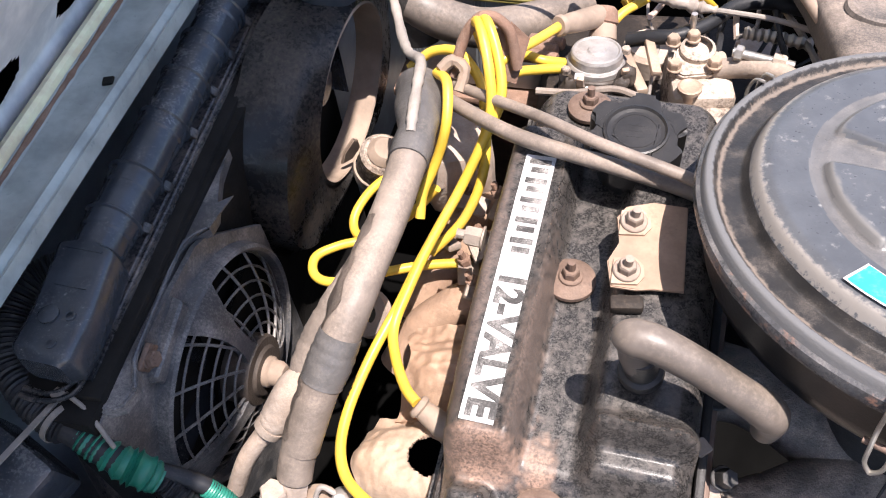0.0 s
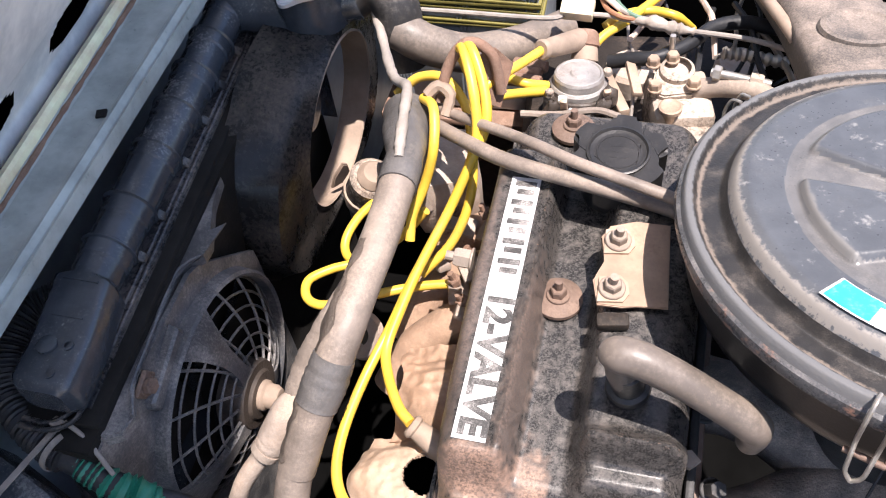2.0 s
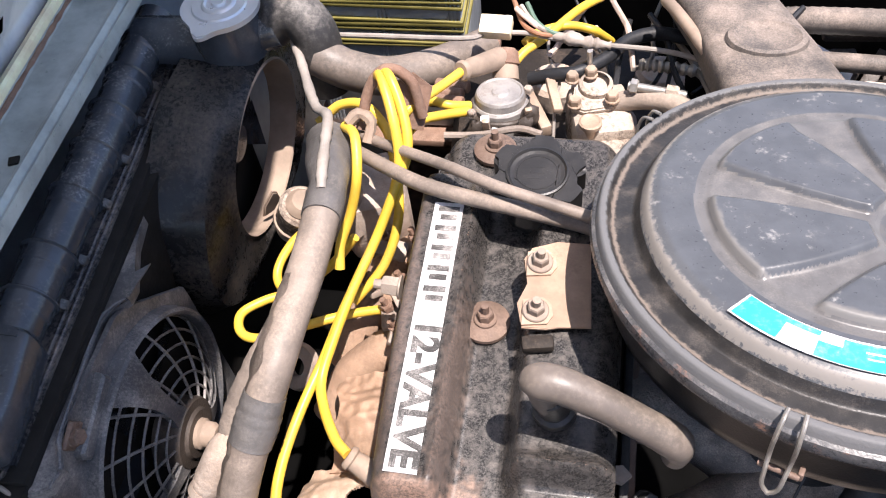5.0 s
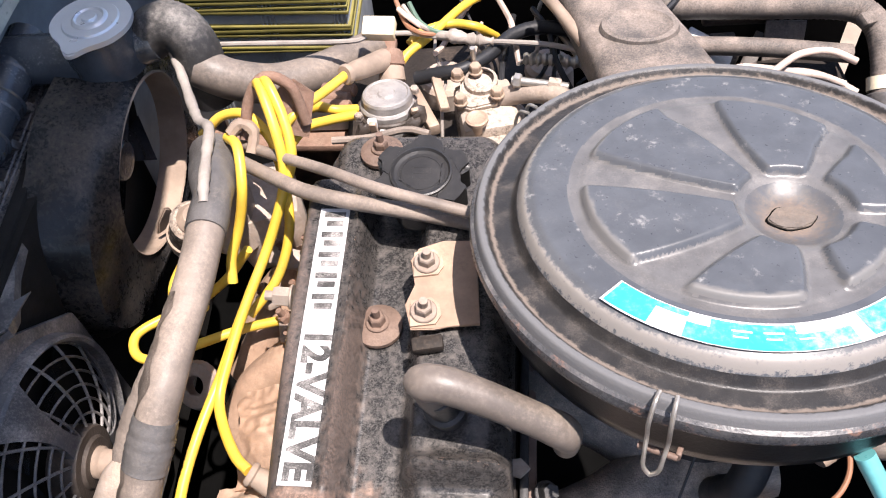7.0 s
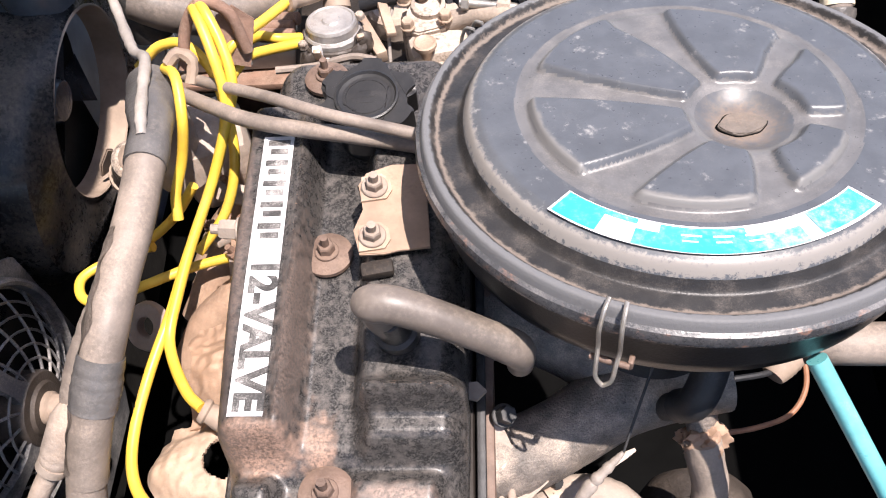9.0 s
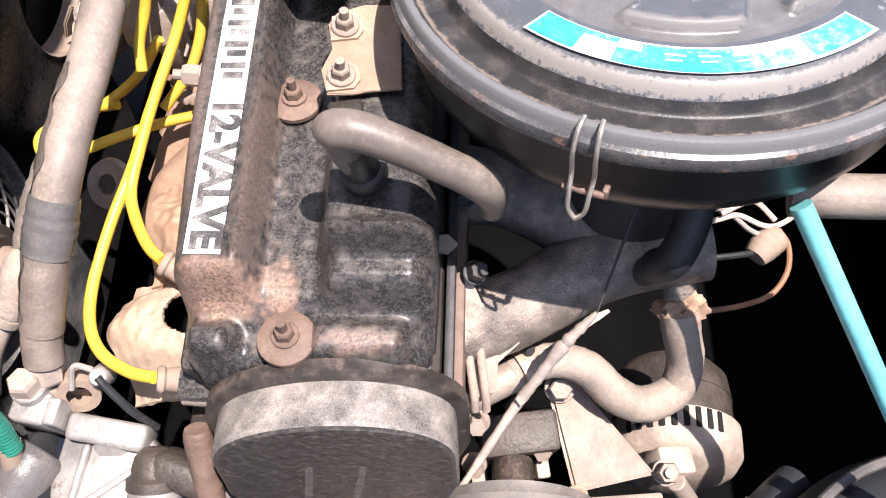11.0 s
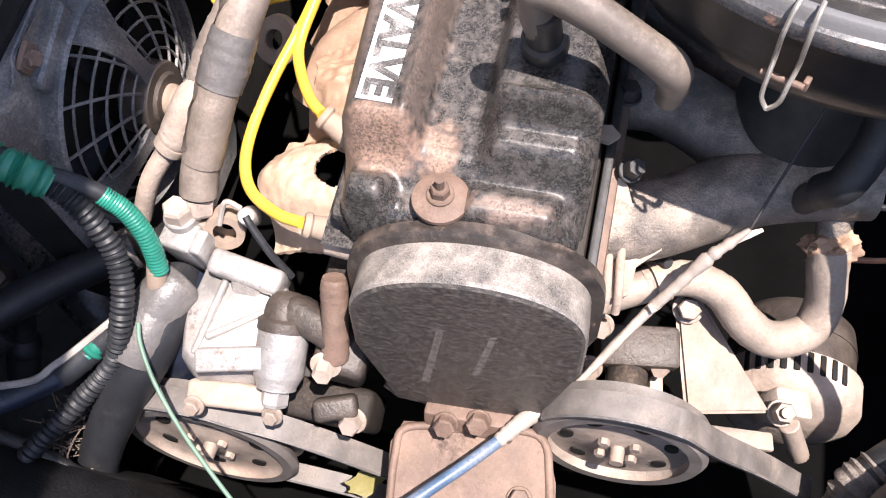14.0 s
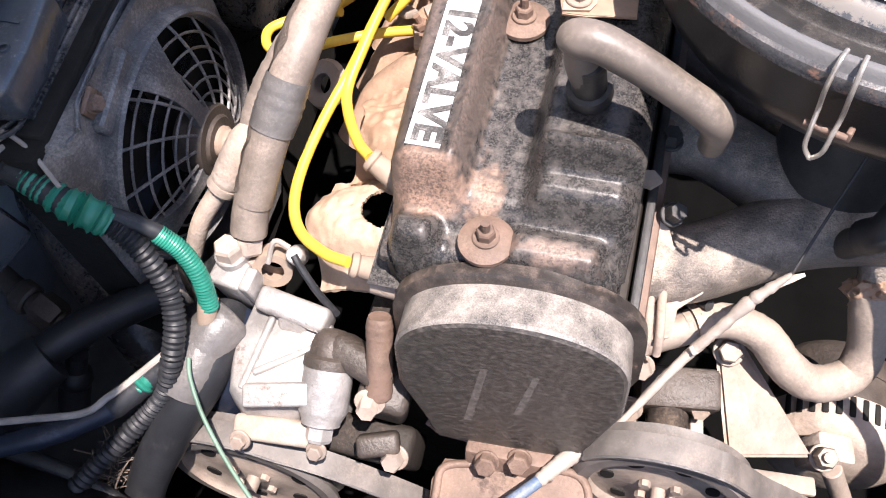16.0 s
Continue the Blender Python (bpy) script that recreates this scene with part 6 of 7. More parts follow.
def tri_plate(name, a, b, c, d, th, material, parent):
    a, b, c, d = map(Vector, (a, b, c, d))
    nrm = (b - a).cross(c - a).normalized()
    if nrm.z < 0:
        nrm = -nrm
    bm = bmesh.new()
    lo = [bm.verts.new(p - nrm * th) for p in (a, b, c, d)]
    hi = [bm.verts.new(p) for p in (a, b, c, d)]
    bm.faces.new(lo)
    bm.faces.new(hi)
    for i in range(4):
        bm.faces.new((lo[i], lo[(i + 1) % 4], hi[(i + 1) % 4], hi[i]))
    bmesh.ops.bevel(bm, geom=bm.edges[:], offset=0.003, segments=2, affect="EDGES")
    return part(name, bm, material, parent)


tri_plate("plate", (0.1626, -0.1150, 0.712), (0.1820, -0.1120, 0.712), (0.2440, -0.1690, 0.668), (0.1821, -0.1890, 0.688), 0.006, m_dirtymetal, abr)
bolt("bracket_bolt", (0.1725, -0.1195, 0.712), (0, -0.45, 0.9), 0.0145, 0.009, m_dirtymetal, abr, 0.011)
bolt("bracket_bolt", (0.184, -0.188, 0.684), (0, -0.7, 0.7), 0.011, 0.007, m_plate, abr, 0.008)
part("arm", box(bmesh.new(), (0.215, -0.188, 0.655), (0.075, 0.014, 0.006), pose(0, 0, 0, 0, 12, 8), 0.002), m_dirtymetal, abr)

wpump = thing("water_pump_housing", "grimy dark pump housing with ribs and bolts", "housing")
part("body", box(bmesh.new(), (0.143, -0.147, 0.685), (0.056, 0.030, 0.045), pose(0, 0, 0, 12, 0, 8), 0.004), m_oily, wpump)
for k, (x, y, z) in enumerate(((0.116, -0.170, 0.655), (0.142, -0.168, 0.655), (0.158, -0.163, 0.655))):
    part("rib", box(bmesh.new(), (x, y, z), (0.010 + 0.003 * (k == 1), 0.014, 0.05), pose(0, 0, 0, 14, 6 * (k - 1), 10), 0.002), m_alu_dirty, wpump)
for p in ((0.112, -0.172, 0.700), (0.160, -0.156, 0.690), (0.114, -0.150, 0.726)):
    bolt("housing_bolt", p, (0, -0.7, 0.7), 0.012, 0.010, m_dirtymetal, wpump, 0.009)


def pulley(name, c, R, holes, label, lean=6.0, turn=0.0):
    p = thing(name, label, "pulley", "belt pulleys")
    m = Matrix.Translation(c) @ pose(0, 0, 0, 90 - lean, 0, turn)
    part("rim", lathe(bmesh.new(), [(R - 0.012, 0.001), (R - 0.004, 0.001), (R, -0.003), (R - 0.001, -0.006), (R - 0.007, -0.013), (R - 0.001, -0.020), (R, -0.024), (R - 0.012, -0.026)], m, 64), m_belt, p)
    part("disc", lathe(bmesh.new(), [(0, -0.003), (R * 0.28, -0.003), (R * 0.34, -0.0055), (R * 0.80, -0.0060), (R - 0.010, -0.003), (R - 0.008, 0.0005)], m, 64), m_dirtymetal, p)
    for k in range(holes):
        a = 360 * k / holes + 20
        q = m @ pose(0, 0, 0, 0, 0, a) @ pose(R * 0.60, 0, -0.0058)
        part("disc_hole", lathe(bmesh.new(), [(0, 0), (R * 0.105, 0), (R * 0.105, 0.0012), (0, 0.0012)], q, 18, sx=0.75), m_core, p)
    for k in range(4):
        a = 90 * k + 45
        bolt("hub_bolt", m @ pose(0, 0, 0, 0, 0, a) @ Vector((R * 0.25, 0, -0.003)), m.to_3x3() @ Vector((0, 0, 1)), 0.0070, 0.004, m_dirtymetal, p)
    part("shaft", cyl(bmesh.new(), m @ Vector((0, 0, -0.004)), m @ Vector((0, 0, 0.008)), R * 0.085, R * 0.08, 18), m_dirtymetal, p)
    part("axle", cyl(bmesh.new(), m @ Vector((0, 0, -0.06)), m @ Vector((0, 0, -0.012)), R * 0.25, None, 18), m_block, p)
    return p


pulley("water_pump_pulley", (0.139, -0.226, 0.694), 0.0590, 7, "grey dusty pressed steel belt pulley with round holes")
pulley("steering_pump_pulley", (-0.158, -0.270, 0.632), 0.070, 6, "grey dusty steel pulley of the steering pump")


def belt(name, path, w, label):
    b = thing(name, label, "drive belt", "drive belts")
    bm = bmesh.new()
    C = spline(path, 6)
    R_ = []
    for i, c in enumerate(C):
        d = (C[min(i + 1, len(C) - 1)] - C[max(i - 1, 0)]).normalized()
        s = Vector((0, 1, 0.02))
        nrm = d.cross(s).normalized()
        R_.append([bm.verts.new(c + s * (w / 2) * u + nrm * v) for u, v in ((-1, 0.0045), (1, 0.0045), (0.7, -0.0035), (-0.7, -0.0035))])
    for p, q in zip(R_, R_[1:]):
        for k in range(4):
            bm.faces.new((p[k], p[(k + 1) % 4], q[(k + 1) % 4], q[k]))
    bm.faces.new(R_[0])
    bm.faces.new(R_[-1])
    part("belt_band", bm, m_belt, b)
    bm = bmesh.new()
    L_ = []
    for i, c in enumerate(C):
        d = (C[min(i + 1, len(C) - 1)] - C[max(i - 1, 0)]).normalized()
        nrm = d.cross(Vector((0, 1, 0.02))).normalized()
        L_.append([bm.verts.new(c + Vector((0, 1, 0.02)) * (-w / 2 - 0.0005) + nrm * v) for v in (0.0046, 0.0020)] + [bm.verts.new(c + Vector((0, 1, 0.02)) * (-w / 2 + 0.0010) + nrm * v) for v in (0.0020, 0.0052)])
    for p, q in zip(L_, L_[1:]):
        for k in range(4):
            bm.faces.new((p[k], p[(k + 1) % 4], q[(k + 1) % 4], q[k]))
    part("worn_edge", bm, m_tape, b, "frayed pale belt edge")
    return b


def arc(c, R, a0, a1, n, y):
    return [(c[0] + R * math.cos(radians(a0 + (a1 - a0) * i / n)), y, c[2] + R * math.sin(radians(a0 + (a1 - a0) * i / n))) for i in range(n + 1)]


belt("steering_belt", arc((-0.158, 0, 0.632), 0.0690, 200, 62, 12, -0.256) + [(-0.085, -0.256, 0.682), (-0.022, -0.256, 0.638), (0.03, -0.258, 0.60)], 0.018, "worn grey steering pump belt")
belt("alternator_belt", arc((0.139, 0, 0.694), 0.0580, 150, 52, 10, -0.214) + [(0.200, -0.212, 0.708), (0.240, -0.205, 0.660), (0.29, -0.20, 0.60)], 0.018, "worn grey alternator belt")

belt("crank_belt", [(-0.1985, -0.262, 0.560), (-0.1502, -0.262, 0.563), (-0.0907, -0.262, 0.560), (-0.0389, -0.262, 0.552), (0.0105, -0.262, 0.540)], 0.016, "worn grey belt below the steering belt")
leaf = thing("dry_leaf", "small dry yellow leaf caught in the engine bay", "leaf")
bm = bmesh.new()
out = [(0.014 * math.cos(a) * (1 + 0.25 * math.sin(5 * a + 1)), 0.009 * math.sin(a) * (1 + 0.25 * math.cos(4 * a))) for a in (2 * math.pi * k / 24 for k in range(24))]
prism(bm, out, 0.0006, pose(-0.0400, -0.2660, 0.605, 30, 10, 25))
part("blade", bm, m_btape, leaf)

# ---- steering pump, front left ----
pump = thing("steering_pump", "bright cast aluminium power steering pump, dusty", "pump")
def block(name, c, d, turn, material, bevel=0.004):
    return part(name, box(bmesh.new(), c, d, pose(0, 0, 0, *turn), bevel, 3), material, pump)


def ring_of(grow, z, dy=0.0):
    return [(-0.131 + (x + 0.131) * grow, -0.198 + (y + 0.198) * grow + dy, z) for x, y in ((-0.164, -0.168), (-0.150, -0.160), (-0.104, -0.167), (-0.098, -0.176), (-0.098, -0.204), (-0.104, -0.226), (-0.112, -0.234), (-0.145, -0.240), (-0.158, -0.232), (-0.166, -0.205))]


bm = bmesh.new()
lv = [[bm.verts.new(p) for p in ring_of(gr, z, dy)] for gr, z, dy in ((1.0, 0.60, -0.012), (1.02, 0.72, -0.004), (1.0, 0.7385, -0.002), (0.95, 0.7425, 0.0), (0.90, 0.7440, 0.0))]
for a, b in zip(lv, lv[1:]):
    for k in range(10):
        bm.faces.new((a[k], a[(k + 1) % 10], b[(k + 1) % 10], b[k]))
bm.faces.new(lv[-1])
part("body", bm, m_alu, pump, smooth=50)
block("inlet_block", (-0.175, -0.157, 0.742), (0.026, 0.022, 0.066), (8, 0, -8), m_alu, 0.003)
block("inlet_rib", (-0.160, -0.160, 0.742), (0.009, 0.018, 0.066), (8, 0, -8), m_alu, 0.002)
part("port_hex", hexa(bmesh.new(), (-0.1765, -0.151, 0.780), (0, 0.1, 1), 0.0175, 0.012), m_alu_dirty, pump, smooth=25)
part("port", cyl(bmesh.new(), (-0.1765, -0.151, 0.768), (-0.1765, -0.150, 0.781), 0.0115, 0.012, 20, 0.001), m_alu, pump)
block("top_step", (-0.129, -0.170, 0.747), (0.054, 0.018, 0.026), (12, 4, -8), m_alu, 0.004)
part("step_boss", cyl(bmesh.new(), (-0.128, -0.168, 0.742), (-0.128, -0.183, 0.748), 0.0115, 0.0105, 22, 0.002), m_alu, pump)
block("web_rib", (-0.124, -0.205, 0.745), (0.050, 0.005, 0.006), (6, 2, 38), m_alu, 0.002)
block("web_rib", (-0.146, -0.205, 0.745), (0.005, 0.055, 0.006), (6, 0, -6), m_alu, 0.002)
block("cross_arm", (-0.120, -0.230, 0.744), (0.048, 0.016, 0.020), (24, -4, 12), m_alu, 0.002)
BX0, BX1 = Vector((-0.0915, -0.190, 0.760)), Vector((-0.0905, -0.240, 0.731))
part("boss", lathe(bmesh.new(), [(0, 0.018), (0.0172, 0.018), (0.0172, 0.048), (0.0165, 0.0495), (0.0135, 0.056), (0.0135, 0.058), (0, 0.058)], Matrix.Translation(BX0) @ frame_of(BX1 - BX0), 30), m_alu, pump)
part("boss_cap", lathe(bmesh.new(), [(0.0, -0.008), (0.008, -0.0065), (0.0125, -0.002), (0.0145, 0.004), (0.0150, 0.010), (0.0180, 0.012), (0.0182, 0.0185), (0, 0.0185)], Matrix.Translation(BX0) @ frame_of(BX1 - BX0), 30), m_oily, pump, "brown oily cap")
bolt("boss_bolt", BX0.lerp(BX1, 0.98), BX1 - BX0, 0.0165, 0.012, m_alu, pump, 0.0125)
block("dark_bracket", (-0.0690, -0.198, 0.752), (0.050, 0.022, 0.034), (24, 10, -18), m_oily, 0.008)
part("upright_lug", tube(bmesh.new(), [(-0.0560, -0.181, 0.795), (-0.0558, -0.185, 0.790), (-0.0550, -0.193, 0.779), (-0.0540, -0.205, 0.762), (-0.0540, -0.216, 0.745)], 0.0090, 16, 6, rads=[0.85, 1.0, 1.0, 1.0, 1.05], wob=0.05, seed=31), m_mount, pump, "brown oily lug")
block("bracket_web", (-0.055, -0.205, 0.720), (0.036, 0.034, 0.055), (10, 10, 0), m_oily, 0.006)
bolt("side_bolt", (-0.0585, -0.222, 0.745), (0.1, -0.75, 0.45), 0.0125, 0.011, m_alu_dirty, pump, 0.0105)
block("low_flange", (-0.122, -0.248, 0.718), (0.064, 0.018, 0.014), (22, -4, 4), m_alu_dirty, 0.004)
for p in ((-0.142, -0.262, 0.728), (-0.090, -0.256, 0.722)):
    bolt("flange_bolt", p, (0, -0.7, 0.6), 0.0095, 0.005, m_dirtymetal, pump, 0.0075)
block("lower_web", (-0.070, -0.225, 0.66), (0.075, 0.03, 0.06), (12, 0, 0), m_block, 0.006)
block("lower_lug", (-0.052, -0.240, 0.712), (0.030, 0.016, 0.018), (25, 0, 20), m_oily, 0.004)
bolt("lower_bolt", (-0.040, -0.244, 0.705), (0, -0.6, 0.6), 0.013, 0.010, m_dirtymetal, pump, 0.010)

plug_l = thing("sensor_plug", "small dusty sensor and wires above the pump", "sensor")
part("sensor_body", cyl(bmesh.new(), (-0.135, -0.135, 0.765), (-0.13, -0.145, 0.785), 0.008, 0.006, 16, 0.001), m_alu, plug_l)
part("sensor_ring", lathe(bmesh.new(), [(0.008, 0), (0.014, 0), (0.014, 0.016), (0.008, 0.016)], Matrix.Translation((-0.152, -0.138, 0.760)) @ pose(0, 0, 0, 60, 30, 0), 22), m_tan, plug_l)
part("sensor_wire", tube(bmesh.new(), [(-0.13, -0.145, 0.785), (-0.125, -0.15, 0.78), (-0.112, -0.16, 0.765), (-0.10, -0.165, 0.745)], 0.0028, 8, 5), m_black, plug_l)
part("sensor_wire", tube(bmesh.new(), [(-0.135, -0.14, 0.785), (-0.145, -0.14, 0.79), (-0.15, -0.15, 0.775)], 0.002, 8, 5), m_wire, plug_l)

# Black hoses and looms at the front left.
bh = thing("steering_hose", "thick black hose with grey tape round its end", "hose")
part("hose", tube(bmesh.new(), [(-0.183, -0.178, 0.728), (-0.180, -0.198, 0.737), (-0.184, -0.225, 0.732), (-0.201, -0.255, 0.708), (-0.223, -0.285, 0.668), (-0.240, -0.310, 0.625)], 0.0185, 22, 6, rads=[1, 1, 1, 0.92, 0.84, 0.80]), m_black, bh)
part("tape_wrap", tube(bmesh.new(), [(-0.186, -0.206, 0.744), (-0.189, -0.222, 0.738), (-0.195, -0.238, 0.728)], 0.0200, 24, 6, rads=[0.97, 1.0, 0.98], wob=0.02, seed=4), m_tape, bh, "grey tape wrap")
part("grey_end", tube(bmesh.new(), [(-0.1725, -0.183, 0.749), (-0.1745, -0.187, 0.749), (-0.180, -0.197, 0.748), (-0.187, -0.212, 0.742)], 0.0190, 24, 6, rads=[0.72, 0.93, 1.0, 1.0]), m_tape, bh, "bare grey hose end")
cable("navy_hose", "dark navy rubber hose under the taped hose", [(-0.176, -0.176, 0.728), (-0.171, -0.194, 0.733), (-0.169, -0.213, 0.724), (-0.173, -0.224, 0.704), (-0.180, -0.232, 0.66), (-0.190, -0.240, 0.60)], 0.0130, m_navy, "hose", seg=18)
lrh = thing("lower_radiator_hose", "thick black radiator hose with a collar at its end", "hose")
part("hose", tube(bmesh.new(), [(-0.236, -0.154, 0.715), (-0.263, -0.175, 0.715), (-0.297, -0.204, 0.715), (-0.324, -0.236, 0.715), (-0.335, -0.25, 0.713)], 0.0140, 22, 6), m_black, lrh)
CO = Matrix.Translation((-0.243, -0.159, 0.715)) @ frame_of((0.78, 0.62, 0))
part("end_collar", lathe(bmesh.new(), [(0.013, -0.006), (0.0165, -0.006), (0.0170, 0.0), (0.0165, 0.004), (0.0172, 0.007), (0.0165, 0.011), (0.010, 0.012), (0, 0.012)], CO, 28), m_shroud, lrh)
part("hose_elbow", tube(bmesh.new(), [(-0.312, -0.232, 0.716), (-0.326, -0.252, 0.714), (-0.345, -0.275, 0.70), (-0.375, -0.295, 0.675), (-0.41, -0.31, 0.64)], 0.0225, 22, 6, rads=[0.9, 1.05, 1.1, 1.1, 1.1]), m_black, lrh, "wide black rubber elbow")
fit_ = thing("pipe_fitting", "grimy hexagon pipe fitting beside the radiator", "pipe fitting")
part("pipe", tube(bmesh.new(), [(-0.42, -0.160, 0.715), (-0.39, -0.175, 0.708), (-0.36, -0.188, 0.702), (-0.335, -0.196, 0.695), (-0.31, -0.204, 0.675)], 0.0095, 16, 5), m_oily, fit_)
part("union", hexa(bmesh.new(), (-0.352, -0.190, 0.701), (0.85, -0.32, -0.2), 0.025, 0.022), m_oily, fit_, smooth=25)
part("collar", cyl(bmesh.new(), (-0.372, -0.184, 0.705), (-0.358, -0.189, 0.702), 0.0135, None, 20, 0.002), m_oily, fit_)
for pts, r in (([(-0.45, -0.03, 0.72), (-0.40, -0.085, 0.69), (-0.35, -0.130, 0.655), (-0.30, -0.165, 0.615), (-0.27, -0.19, 0.57)], 0.030), ([(-0.40, -0.01, 0.72), (-0.345, -0.075, 0.68), (-0.30, -0.120, 0.64), (-0.26, -0.15, 0.58)], 0.026)):
    cable("intake_air_pipe", "black dusty air pipe low beside the radiator", pts, r, m_shroud, "pipe", "low air pipes", 24)
valve = thing("drain_valve", "small black plastic valve under the hose", "valve")
VM = Matrix.Translation((-0.309, -0.219, 0.690)) @ frame_of((-0.25, -0.45, -0.85))
part("valve_body", lathe(bmesh.new(), [(0, 0), (0.0085, 0.0), (0.0085, 0.016), (0.0125, 0.020), (0.0135, 0.026), (0.0125, 0.031), (0.0112, 0.033), (0.0125, 0.037), (0.0125, 0.06), (0, 0.062)], VM, 24), m_black, valve)
gl = thing("wiring_loom", "black corrugated wiring loom with green tape", "wiring loom")
part("conduit", tube(bmesh.new(), [(-0.335, -0.068, 0.900), (-0.349, -0.085, 0.900), (-0.352, -0.112, 0.894), (-0.337, -0.141, 0.888), (-0.310, -0.160, 0.882), (-0.285, -0.168, 0.876)], 0.0125, 16, 6, rib=0.14, ribs=46), m_black, gl, "ribbed black conduit")
part("loom_core", tube(bmesh.new(), [(-0.290, -0.167, 0.878), (-0.270, -0.172, 0.870), (-0.250, -0.176, 0.860), (-0.235, -0.176, 0.850)], 0.009, 12, 6, wob=0.08, seed=6), m_black, gl)
part("green_wrap", tube(bmesh.new(), [(-0.278, -0.170, 0.874), (-0.266, -0.173, 0.868), (-0.252, -0.176, 0.861), (-0.240, -0.176, 0.853), (-0.230, -0.176, 0.844)], 0.0096, 16, 8, rads=[0.9, 1.05, 1.0, 1.25, 1.0], wob=0.36, seed=7), m_green, gl, "green insulating tape")
part("conduit", tube(bmesh.new(), [(-0.241, -0.1755, 0.853), (-0.229, -0.176, 0.843), (-0.214, -0.181, 0.828), (-0.200, -0.192, 0.802), (-0.193, -0.208, 0.785), (-0.194, -0.228, 0.765), (-0.203, -0.243, 0.738), (-0.217, -0.256, 0.720), (-0.235, -0.279, 0.708), (-0.253, -0.303, 0.697), (-0.275, -0.33, 0.68)], 0.0080, 16, 6, rib=0.20, ribs=70), m_black, gl, "ribbed black conduit")
part("lead_core", tube(bmesh.new(), [(-0.240, -0.1750, 0.853), (-0.226, -0.171, 0.845), (-0.208, -0.169, 0.832), (-0.199, -0.170, 0.824)], 0.0058, 12, 6), m_black, gl)
part("green_lead", tube(bmesh.new(), [(-0.205, -0.1695, 0.829), (-0.192, -0.172, 0.815), (-0.182, -0.180, 0.795), (-0.179, -0.190, 0.772)], 0.0068, 14, 8, rib=0.07, ribs=30), m_greenlead, gl, "green ribbed lead")
part("lead_end", tube(bmesh.new(), [(-0.180, -0.186, 0.778), (-0.182, -0.195, 0.764), (-0.184, -0.202, 0.752)], 0.007, 12, 5), m_tan, gl)
tie = thing("cable_tie", "white plastic cable tie round the loom", "cable tie")
part("tie_band", lathe(bmesh.new(), [(0.0128, 0), (0.0138, 0), (0.0138, 0.004), (0.0128, 0.004)], Matrix.Translation((-0.293, -0.166, 0.879)) @ frame_of((0.9, -0.3, -0.2)), 24), m_wire, tie)
part("tie_tail", box(bmesh.new(), (-0.298, -0.182, 0.893), (0.004, 0.052, 0.0012), pose(0, 0, 0, -6, 0, -12)), m_wire, tie)
part("tie_head", box(bmesh.new(), (-0.291, -0.155, 0.894), (0.008, 0.007, 0.005), pose(0, 0, 0, 0, 0, -20), 0.001), m_wire, tie)
part("tie_wire", tube(bmesh.new(), [(-0.287, -0.153, 0.894), (-0.273, -0.158, 0.889), (-0.262, -0.165, 0.883), (-0.252, -0.172, 0.872)], 0.0016, 8, 5), m_wire, tie)
lowloom = thing("low_wiring_loom", "blue and green taped wires joined to the hose", "wiring loom")
part("loom", tube(bmesh.new(), [(-0.40, -0.345, 0.728), (-0.345, -0.326, 0.733), (-0.283, -0.298, 0.738), (-0.262, -0.286, 0.738), (-0.234, -0.264, 0.739), (-0.220, -0.247, 0.742), (-0.203, -0.226, 0.748)], 0.0082, 14, 6, wob=0.10, seed=9), m_navy, lowloom)
part("black_wrap", tube(bmesh.new(), [(-0.234, -0.264, 0.739), (-0.220, -0.247, 0.743), (-0.205, -0.229, 0.748)], 0.0092, 14, 6, wob=0.16, seed=16), m_black, lowloom)
part("green_wrap", tube(bmesh.new(), [(-0.2185, -0.2510, 0.7455), (-0.2150, -0.2445, 0.7470), (-0.2090, -0.2370, 0.7490)], 0.0072, 12, 6, rads=[0.5, 1.1, 0.5], wob=0.4, seed=10), m_greenlead, lowloom, "crumpled green insulating tape")
part("pale_wire", tube(bmesh.new(), [(-0.41, -0.325, 0.742), (-0.36, -0.310, 0.745), (-0.319, -0.297, 0.745), (-0.285, -0.286, 0.745), (-0.247, -0.274, 0.748), (-0.234, -0.261, 0.751), (-0.224, -0.250, 0.753), (-0.205, -0.225, 0.757)], 0.0026, 8, 6), m_wire, lowloom)
cable("green_earth_wire", "thin pale green wire hanging from the hose", [(-0.184, -0.225, 0.762), (-0.178, -0.238, 0.760), (-0.163, -0.259, 0.750), (-0.136, -0.285, 0.740), (-0.097, -0.315, 0.730), (-0.06, -0.34, 0.72)], 0.0015, m_palegreen, "wire")

rnd = random.Random(12)
bm = bmesh.new()
for k in range(60):
    p = Vector((-0.252 + rnd.uniform(-0.02, 0.02), -0.292 + rnd.uniform(-0.025, 0.025), 0.655 + rnd.uniform(0, 0.015)))
    d = Vector((rnd.uniform(-1, 1), rnd.uniform(-1, 1), rnd.uniform(-0.2, 0.3))) * 0.016
    tube(bm, [p - d, p + Vector((0, 0, 0.003)), p + d], 0.0006, 4, 2)
tagged(part("dry_grass", bm, m_dirt), "dry brown grass caught below the hoses", "dry grass", kind="stuff")

